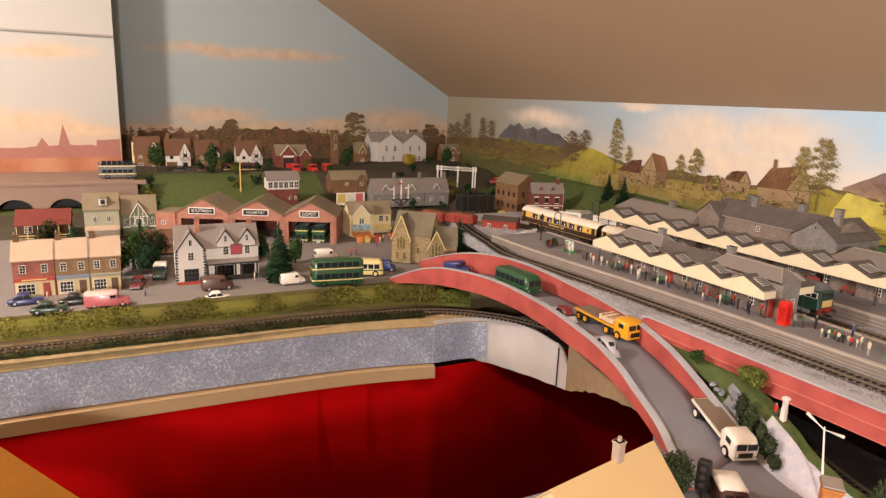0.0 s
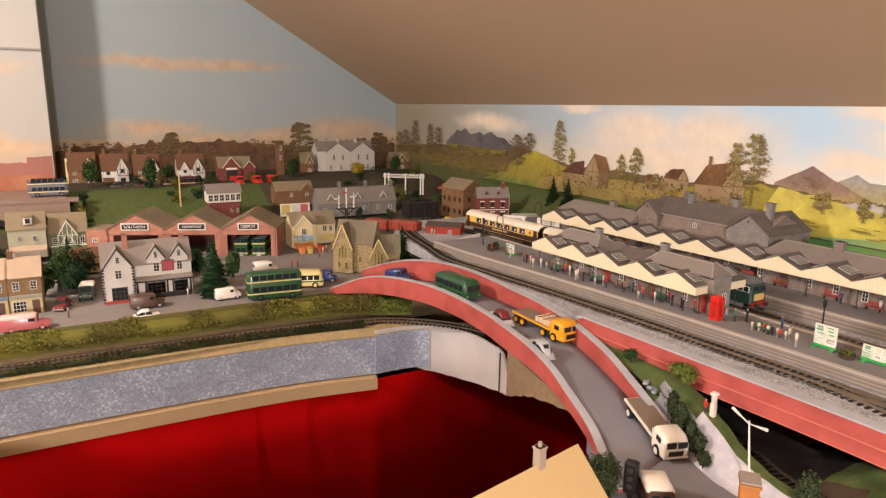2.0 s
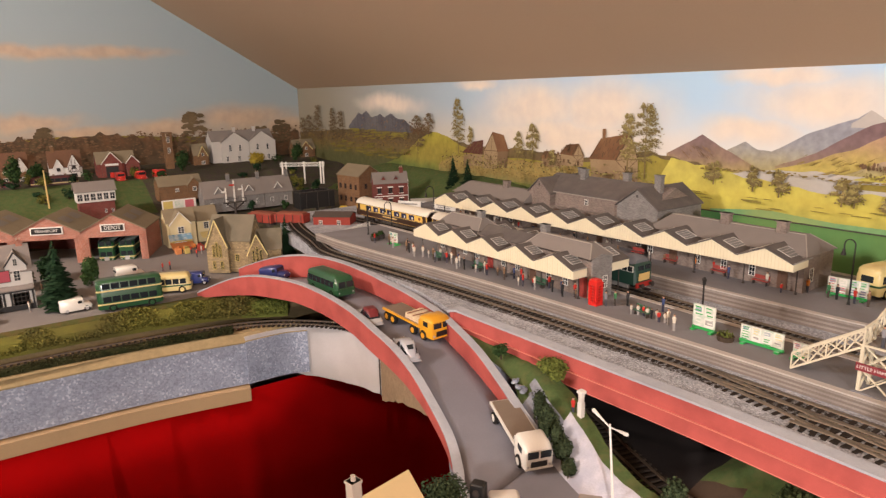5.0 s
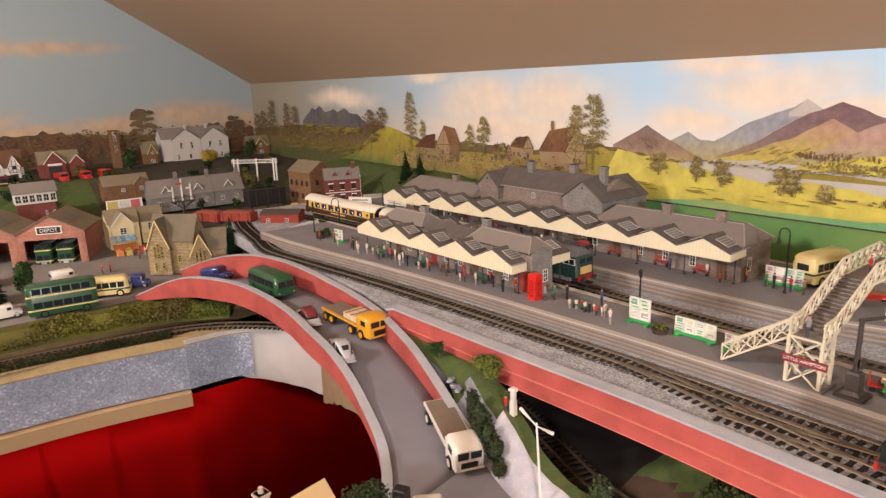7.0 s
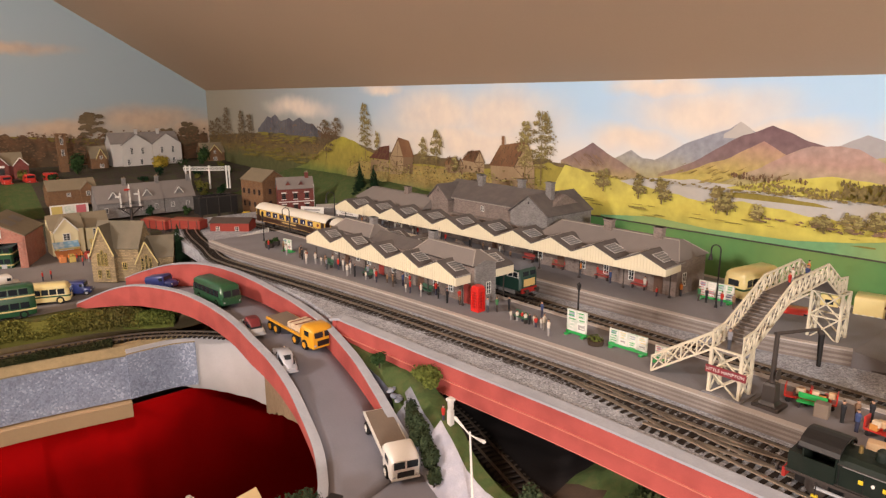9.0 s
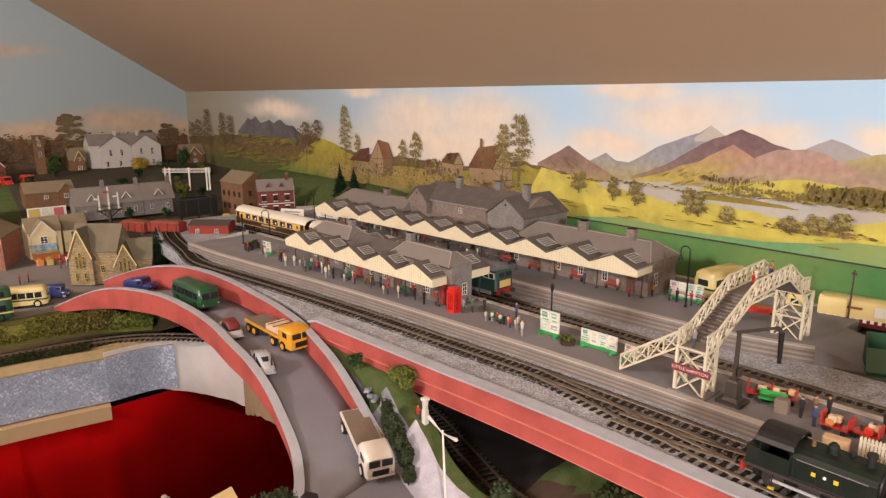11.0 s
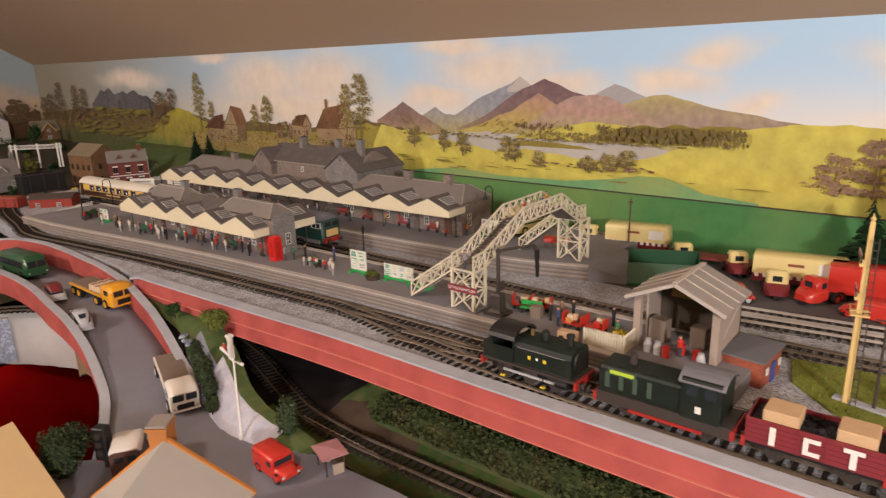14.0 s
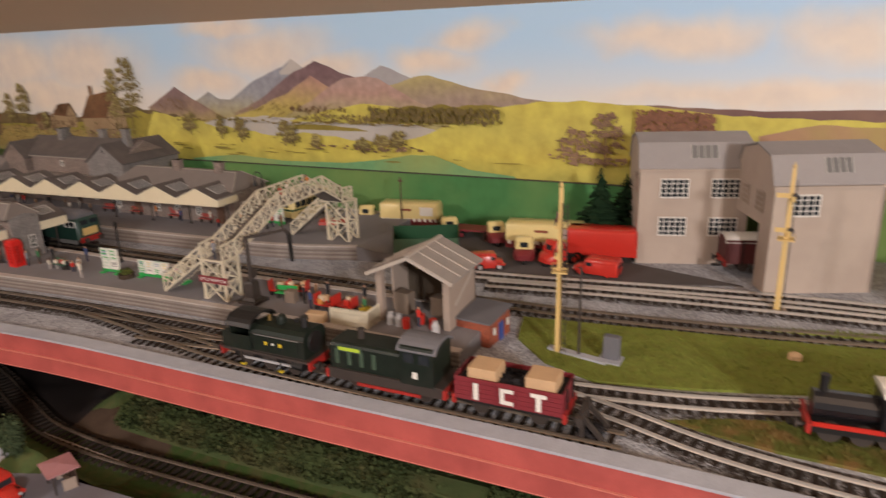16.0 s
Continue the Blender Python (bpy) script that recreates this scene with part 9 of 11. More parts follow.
def bus(label, m, low, band, roof, L=0.104, W=0.032, H=0.057, decks=2, name="model_bus"):
    c = thing(name, label, "bus", m, "model buses")
    r = 0.004 if decks == 2 else 0.009
    drop = 0.0 if decks == 2 else 0.006
    part("body", loft([(-L / 2, W * 0.42, 0.006, H - 0.003 - drop, r), (-L * 0.47, W * 0.49, 0.005, H - 0.001 - drop * 0.4, r), (-L * 0.40, W * 0.5, 0.005, H - 0.001, r), (L * 0.40, W * 0.5, 0.005, H - 0.001, r), (L * 0.46, W * 0.49, 0.005, H - 0.001 - drop * 0.4, r), (L / 2, W * 0.43, 0.006, H - 0.004 - drop, r)]), low, c, soft=True)
    part("roof", loft([(-L * 0.495, W * 0.38, H - 0.006 - drop, H - 0.0015 - drop, r * 0.6), (-L * 0.46, W * 0.46, H - 0.006, H - drop * 0.4, r), (-L * 0.39, W * 0.48, H - 0.006, H + 0.0005, r), (L * 0.39, W * 0.48, H - 0.006, H + 0.0005, r), (L * 0.45, W * 0.46, H - 0.006, H - drop * 0.4, r), (L * 0.495, W * 0.38, H - 0.006 - drop, H - 0.002 - drop, r * 0.6)]), roof, c, soft=True)
    levels = (0.016, 0.038) if decks == 2 else (H * 0.48,)
    for z in levels:
        part("cream_band", loft([(-L * 0.503, W * 0.45, z - 0.0035, z - 0.001, 0.0005), (-L * 0.47, W * 0.508, z - 0.0035, z - 0.001, 0.0005), (L * 0.465, W * 0.508, z - 0.0035, z - 0.001, 0.0005), (L * 0.503, W * 0.455, z - 0.0035, z - 0.001, 0.0005)]), band, c)
        n = 6
        for s in (-1, 1):
            for i in range(n):
                part("side_window", shared(("bus_window", L, decks), lambda: B().box((0, 0, 0), (L * 0.84 / n * 0.86, 0.0009, 0.0092)), GLASS), None, c, m=pose(-L * 0.42 + L * 0.84 * (i + 0.5) / n, s * W * 0.5, z + 0.0055))
        for s in (-1, 1):
            part("front_window", B().box((L / 2 - 0.0004, s * W * 0.2, z + 0.0055), (0.0014, W * 0.34, 0.009)), GLASS, c)
        part("rear_window", B().box((-L / 2 + 0.0006, 0, z + 0.0055), (0.0014, W * 0.5, 0.008)), GLASS, c)
    part("radiator", B().box((L / 2 + 0.0002, 0, 0.0115), (0.001, W * 0.3, 0.008)), SILVER if decks == 2 else low, c)
    wheels(c, (-L * 0.28, L * 0.32), W * 0.43, 0.0066, 0.005, low)
    lamps(c, L * 0.495, W * 0.36, 0.010, 0.0014)
    return c


def on_road(x, y, rz, pitch=0.0):
    return pose(x, y, road_z(x) + 0.0006, 0, pitch, rz)


def slope(x):
    return -math.degrees(math.atan((road_z(x + 0.03) - road_z(x - 0.03)) / 0.06))


BLACK_GLOSS = gloss("black_vehicle_paint", (0.012, 0.012, 0.014))
IVORY_SILVER = gloss("pale_silver_paint", (0.42, 0.43, 0.47), 0.22)
PINK_PALE = gloss("pale_pink_paint", (0.66, 0.46, 0.44))
GREEN_DARK = gloss("bottle_green_paint", (0.014, 0.045, 0.03))
UPPER_BLUE = gloss("slate_blue_bus_paint", (0.085, 0.095, 0.12), 0.4, 0.2)
DARK_MAROON = gloss("dark_maroon_paint", (0.075, 0.014, 0.016), 0.4, 0.2)
CAR_YELLOW = gloss("yellow_car_paint", (0.62, 0.42, 0.03))
# on the bridge
van("dark blue delivery van on the bridge", on_road(-1.045, 0.445, 35, slope(-1.04)), BLUE, None, 0.050, 0.024, 0.026)
car("black saloon car beside the far parapet", on_road(-1.055, 0.503, 208, -slope(-1.05)), BLACK_GLOSS, None, 0.055)
bus("dark green single-deck coach on the bridge", on_road(-0.862, 0.466, 2, slope(-0.862)), GREEN, GREEN, GREEN, 0.104, 0.032, 0.035, 1, "model_coach")
car("silver grey saloon with a dark red roof", on_road(-0.700, 0.447, 172, -slope(-0.7)), SILVER, MAROON, 0.058, 0.022, 0.021)
lorry("orange-yellow eight-wheeled flat lorry loaded with sacks", on_road(-0.645, 0.486, 3, slope(-0.645)), YELLOW, TAN_BED, 0.112, 0.032, (-0.40, -0.27, 0.14, 0.34), YELLOW, SACK, 0.031)
car("streamlined silver saloon near the red parapet", on_road(-0.585, 0.434, 166, -slope(-0.585)), IVORY_SILVER, None, 0.060, fast=True)
lorry("ivory flatbed lorry with a bare brown bed", on_road(-0.395, 0.4465, -19, slope(-0.40)), IVORY, TAN_BED, 0.096, 0.0285, (-0.34, 0.36), IVORY, None, 0.0295)
# lower street
van("brown van with a white roof in the lower street", pose(-0.309, 0.357, 0.0305, 0, 0, 148), BROWN, IVORY, 0.048, 0.025, 0.027)
van("red long-bonnet utility van in the lower street", pose(-0.198, 0.427, 0.0305, 0, 0, -4), RED, RED, 0.043, 0.021, 0.0205)
# town street
van("pink bakery van in the shopping street", pose(-1.112, -0.178, TOWN, 0, 0, 88), PINK, PINK_PALE, 0.068, 0.024, 0.025)
car("black saloon parked by the shops", pose(-1.14, -0.225, TOWN, 0, 0, 92), BLACK_GLOSS)
car("dark green saloon parked at the street edge", pose(-1.105, -0.262, TOWN, 0, 0, 90), GREEN_DARK)
car("dark blue saloon outside the red shop", pose(-1.165, -0.30, TOWN, 0, 0, 95), BLUE)
car("maroon saloon in the side lane", pose(-1.215, -0.130, TOWN, 0, 0, -15), MAROON, None, 0.05)
van("dark green milk float with ivory crates", pose(-1.265, -0.090, TOWN, 0, 0, -8), GREEN_DARK, IVORY, 0.048, 0.024, 0.027)
van("dark brown van outside the public house", pose(-1.155, 0.002, TOWN, 0, 0, 92), BROWN, None, 0.056, 0.024, 0.025)
car("ivory saloon half hidden by the hedge", pose(-1.112, -0.003, TOWN - 0.008, 0, 0, 90), IVORY, None, 0.046, 0.020, 0.0175)
van("white van parked beside the hedge", pose(-1.147, 0.138, TOWN, 0, 0, 92), IVORY, None, 0.047, 0.023, 0.023)
bus("dark green double-deck bus with cream bands", pose(-1.115, 0.217, TOWN, 0, 0, 84), GREEN, CREAM_PAINT, GREEN, 0.098, 0.031, 0.052)
bus("cream and green single-deck coach behind the bus", pose(-1.165, 0.285, TOWN, 0, 0, 70), CREAM_PAINT, GREEN, CREAM_PAINT, 0.085, 0.03, 0.034, 1, "model_coach")
van("white ambulance in the depot forecourt", pose(-1.29, 0.245, 0.038, 0, 0, 95), IVORY, None, 0.05, 0.024, 0.026)
van("dark blue van at the foot of the bridge", pose(-1.185, 0.345, TOWN, 0, 0, 60), BLUE, None, 0.04, 0.022, 0.024)
for k in range(2):
    bus("green double-deck bus parked inside the depot bay", pose(-1.482 + 0.407 * (0.105 + 0.040 * k) - 0.9135 * 0.048, 0.130 + 0.9135 * (0.105 + 0.040 * k) + 0.407 * 0.048, 0.0385, 0, 0, -24), GREEN, CREAM_PAINT, GREEN, 0.09, 0.031, 0.046, 2, "model_bus")
bus("slate blue double-deck bus with yellow bands on the upper road", pose(-2.00, -0.160, 0.1365, 0, 0, 90), UPPER_BLUE, CREAM_PAINT, UPPER_BLUE, 0.094, 0.028, 0.042)
bus("dark maroon single-deck coach on the upper street", pose(-2.11, 0.197, UP - 0.006, 0, 0, 90), DARK_MAROON, CREAM_PAINT, DARK_MAROON, 0.118, 0.03, 0.032, 1, "model_coach")
for k in range(3):
    van("red fire engine outside the fire station", pose(-2.08, 0.365 + 0.055 * k, UP - 0.004, 0, 0, 10 * k), RED, None, 0.05, 0.024, 0.028, "fire_engine", "fire engine")
car("maroon saloon on the upper street", pose(-2.12, 0.09, UP - 0.002, 0, 0, 90), MAROON)
car("dark saloon on the upper street", pose(-2.12, 0.02, UP - 0.002, 0, 0, 90), BLACK_GLOSS)
car("yellow saloon beside the coal stage", pose(-1.430, 0.772, town_height(-1.430, 0.772), 0, 0, 70), CAR_YELLOW)
car("green saloon on the hill road behind the station", pose(-1.50, 0.955, 0.124, 0, 0, 30), GREEN)
car("small red car on the hill road", pose(-1.78, 0.955, 0.125, 0, 0, 20), RED)


# ---- lower village in front ----
GREEN_SKIP = gloss("skip_green_paint", (0.006, 0.055, 0.018), 0.45, 0.1)
LEAF_BANK = paint("dull_bank_leaf", (0.058, 0.080, 0.030), 0.9, 0.35, 90, 900, 0.2, tint=(0.09, 0.075, 0.035), amount=0.5, rand=0.45)
def near_houses():
    hs = house("cream cottage with a smooth buff roof", 0.132, 0.104, 0.010, 0.064, YELLOW_STUCCO, BUFF_SMOOTH, pose(-0.270, 0.229, 0.030, 0, 0, 102), category="cottage", name="near_cottage")
    chimney(hs, 0.016, 0.052, 0.045, 0.082, 0.0080, 0.0075, CONCRETE, 0)
    part("chimney_pot", B().cyl((0.016, 0.052, 0.0815), (0.016, 0.052, 0.0860), 0.0020, 0.0017, 12), CONCRETE, hs)
    hs = house("brick cottage with pale grey roof and orange verges", 0.10, 0.112, 0.030, 0.0735, BRICK_RED, PALE_ROOF, pose(-0.164 - 0.056 * 0.76, 0.299 - 0.056 * 0.65, 0.030, 0, 0, -49.5), category="cottage", name="near_cottage")
    v = B()
    for s in (0, 1):
        v.beam((-0.0525, 0.112 * s + (0.003 if s else -0.003), 0.0285), (-0.0525, 0.056, 0.0755), 0.003, 0.004)
    part("orange_verge", v, VERGE_ORANGE, hs, "orange painted verge boards")
    ch = chimney(hs, -0.058, 0.052, 0.0, 0.085, 0.016, 0.013, CHIM_ORANGE, 0)
    part("cap_slab", B().box((-0.058, 0.052, 0.0864), (0.0175, 0.0145, 0.0016)), PLAT_FACE, ch)


BUFF_SMOOTH = paint("smooth_buff_card", (0.58, 0.42, 0.22), 0.75, 0.06, 40, 700, 0.1)
PALE_ROOF = paint("pale_grey_card", (0.50, 0.49, 0.46), 0.75, 0.06, 40, 700, 0.1)
VERGE_ORANGE = paint("orange_card", (0.52, 0.22, 0.06), 0.7, 0.1, 60, 700, 0.1)
CHIM_ORANGE = paint("orange_brown_chimney", (0.42, 0.17, 0.055), 0.75, 0.15, 80, 700, 0.2)
near_houses()
bush(-0.337, 0.314, 0.022, 0.027, LEAF_GREY, 51, "round dense green bush beside the cottage", 0.040, 12000, 0.0012)


def traffic_signal():
    t = thing("traffic_signal", "black traffic signal box at the end of the parapet", "traffic signal", pose(-0.3235, 0.342, 0.030, 0, 0, 30))
    part("post", B().cyl((0, 0, 0), (0, 0, 0.015), 0.0016, n=8), BLACK, t)
    part("housing", B().rbox((0, 0, 0.024), (0.012, 0.010, 0.030), 0.001), BLACK, t)
    for k in range(3):
        part("lens", B().cyl((0, -0.005, 0.016 + 0.008 * k), (0, -0.0062, 0.016 + 0.008 * k), 0.0028, n=12), DARK_METAL, t)


def street_lamp():
    t = thing("street_lamp", "white twin-armed street lamp leaning a little", "street lamp", pose(-0.268, 0.439, 0.030))
    top = Vector((-0.017, 0.011, 0.069))
    part("post", B().cyl((0, 0, 0), top + Vector((0, 0, 0.003)), 0.0013, 0.0008, 10).cyl((0, 0, 0), (0, 0, 0.005), 0.0024, 0.0014, 10), LAMP_WHITE, t)
    for end in (Vector((-0.035, 0.011, 0.077)), Vector((0.004, 0.007, 0.073))):
        mid = top.lerp(end, 0.42)
        part("arm", B().cyl(top, mid, 0.0007, n=8), LAMP_WHITE, t)
        part("lamp_head", B().cyl(mid, end, 0.0009, 0.0017, 8).ball(end, 0.0017, 8, 5), LAMP_WHITE, t)


def shelter():
    t = thing("bus_shelter", "small open-fronted shelter with a faded pink roof", "shelter", pose(-0.167, 0.459, 0.0275, 0, 0, -20))
    part("back_wall", B().box((0, 0.008, 0.010), (0.022, 0.001, 0.020)), HALT_BROWN, t)
    for s in (-1, 1):
        part("side_wall", B().box((s * 0.0105, 0.003, 0.006), (0.001, 0.010, 0.012)), CONCRETE, t)
        part("post", B().box((s * 0.0105, -0.0075, 0.010), (0.0012, 0.0012, 0.020)), DARK_METAL, t)
    part("roof", B().rings([[(sx * 0.0135, sy * 0.0115, 0.0195) for sx, sy in ((-1, -1), (1, -1), (1, 1), (-1, 1))], [(sx * 0.0135, sy * 0.0115, 0.0206) for sx, sy in ((-1, -1), (1, -1), (1, 1), (-1, 1))], [(sx * 0.002, sy * 0.001, 0.0226) for sx, sy in ((-1, -1), (1, -1), (1, 1), (-1, 1))]]), PINK_ROOF, t)
    part("seat", B().box((0, 0.004, 0.005), (0.018, 0.004, 0.001)), TAN_BED, t)


PINK_ROOF = paint("faded_pink_roof", (0.40, 0.20, 0.21), 0.8, 0.12, 80, 700, 0.2)
traffic_signal()
street_lamp()
shelter()


def verge():
    """The planted strip between road and cutting, with its rock face."""
    b = B()
    n = 34
    A = [(-0.60, 0.507, 0.082), (-0.53, 0.500, 0.074), (-0.46, 0.492, 0.066), (-0.40, 0.463, 0.036), (-0.35, 0.449, 0.028), (-0.30, 0.434, 0.0275), (-0.25, 0.438, 0.0275), (-0.20, 0.456, 0.0280)]
    C = [(-0.585, 0.512, 0.084), (-0.50, 0.516, 0.082), (-0.44, 0.518, 0.080), (-0.395, 0.513, 0.074), (-0.345, 0.494, 0.066), (-0.29, 0.474, 0.052), (-0.235, 0.472, 0.042), (-0.19, 0.476, 0.030)]
    a, c = smooth(A, 6), smooth(C, 6)
    for i, (p, q) in enumerate(zip(a, c)):
        for j in range(7):
            r = p.lerp(q, j / 6)
            r.z = p.z + (q.z - p.z) * min(1, j / 3.6)
            b.v.append((r.x, r.y, r.z + 0.0022 * noise.noise((r.x * 90, r.y * 90, 2)) + 0.0012 * noise.noise((r.x * 260, r.y * 260, 5))))
        b.v.append((q.x + 0.004, q.y + 0.014, 0.008))
    for i in range(len(a) - 1):
        for j in range(7):
            b.f.append((i * 8 + j, i * 8 + j + 1, (i + 1) * 8 + j + 1, (i + 1) * 8 + j))
    ob = solo("ground_verge", b, GRASS_GREEN, "green planted verge above the cutting with rock edges", "ground", kind="structure", soft=True)
    ob.data.materials.append(ROCK)
    ob.data.materials.append(EARTH)
    ob.data.materials.append(ROCK_BLUE)
    for i, p in enumerate(ob.data.polygons):
        j = i % 7
        if j < 4 and -0.365 < p.center.x < -0.235:
            p.material_index = 1
        if j < 3 and -0.43 < p.center.x < -0.365:
            p.material_index = 3
        if j == 6:
            p.material_index = 1 if p.center.x < -0.33 else 2
    rnd = random.Random(4)
    for k in range(26):
        x = rnd.uniform(-0.455, -0.355)
        y = float(np.interp(x, [-0.455, -0.40, -0.355], [0.490, 0.482, 0.474])) + rnd.uniform(-0.004, 0.006)
        r = rnd.uniform(0.0025, 0.0045)
        bb = B().ball((0, 0, r * 0.3), r, 7, 5, 0.8)
        bb.v = [(px + 0.0022 * noise.noise((px * 300 + k, py * 300, pz * 300)), py + 0.0022 * noise.noise((px * 300, py * 300 + k, 1)), pz + 0.002 * noise.noise((px * 250, k, pz * 250))) for px, py, pz in bb.v]
        solo("rock", bb, ROCK_BLUE, "blue-grey stone at the road edge", "rock", pose(x, y, float(np.interp(x, [-0.455, -0.40, -0.355], [0.069, 0.057, 0.048])), 0, 0, k * 50), "verge rocks", soft=True)


verge()
bush(-0.412, 0.512, 0.080, 0.018, LEAF_BRIGHT, 31, "bright variegated bush against the red wall", 0.021, 3000, 0.0016)
bush(-0.487, 0.500, 0.078, 0.010, LEAF, 32, "small dark bush between parapet and wall", 0.014, 700, 0.0017)
for i, (x, y, z, r, h) in enumerate(((-0.392, 0.471, 0.047, 0.012, 0.024), (-0.376, 0.466, 0.043, 0.012, 0.024), (-0.358, 0.460, 0.038, 0.011, 0.020), (-0.342, 0.453, 0.034, 0.010, 0.018), (-0.326, 0.445, 0.0315, 0.008, 0.012))):
    bush(x, y, z, r, LEAF_GREY, 33 + i, "dark green roadside bush", h * 1.15, 3000, 0.0012)
bush(-0.231, 0.464, 0.030, 0.013, LEAF_GREY, 41, "tall dark green bush above the track", 0.036, 4000, 0.0013)
t = thing("stone_pillar", "white painted pillar at the mouth of the cutting", "pillar", pose(-0.354, 0.489, 0.052))
part("shaft", B().box((0, 0, 0.0145), (0.0050, 0.0050, 0.031)), LAMP_WHITE, t)
part("finial", B().cyl((0, 0, 0.030), (0, 0, 0.040), 0.0028, 0.0032, 12).rbox((0, 0, 0.0410), (0.0072, 0.0072, 0.0028), 0.0008), LAMP_WHITE, t)
figurine(-0.3625, 0.487, 0.0655, 3, 0.027)
hedge("dense dark green scrub on the cutting bank", [(-0.19, 0.550), (-0.10, 0.550), (0.0, 0.553), (0.12, 0.558), (0.30, 0.560), (0.6, 0.560)], 0.034, 0.046, 0.030, LEAF_BANK, 9, 22000, 0.0017)
picket("grey post and wire fence at the lower line", (-0.27, 0.512), (-0.13, 0.508), 0.014, 0.006, CONCRETE, 8)


# ---- goods line ----
RED_DULL = paint("dull_buffer_red", (0.36, 0.022, 0.016), 0.55, 0.2, 120, 900, 0.1)
MAROON_DARK = paint("dark_maroon_boards", (0.085, 0.014, 0.014), 0.6, 0.2, 120, 900, 0.1)
SILVER_DULL = paint("weathered_grey_bogie", (0.22, 0.21, 0.20), 0.6, 0.2, 120, 900, 0.1)
def buffers(parent, x, s, z=0.0135):
    part("buffer_beam", B().box((x, 0, z), (0.0025, 0.031, 0.007)), RED_DULL, parent)
    for y in (-1, 1):
        part("buffer", B().cyl((x, y * 0.0105, z), (x + s * 0.006, y * 0.0105, z), 0.0014, n=8).cyl((x + s * 0.006, y * 0.0105, z), (x + s * 0.0072, y * 0.0105, z), 0.0034, n=12), DARK_METAL, parent)
    part("coupling", B().box((x + s * 0.005, 0, z - 0.006), (0.010, 0.006, 0.0015)), BLACK, parent)


def rail_wheels(parent, xs, r, spoke=None):
    for x in xs:
        for s in (-1, 1):
            part("wheel", shared(("rail_wheel", round(r, 5)), lambda: B().cyl((0, -0.0012, 0), (0, 0.0012, 0), r, n=18).cyl((0, -0.002, 0), (0, 0.002, 0), r * 0.3, n=8), DARK_METAL), None, parent, m=pose(x, s * 0.0083, r))


RAILTOP = BOARD + 0.0044


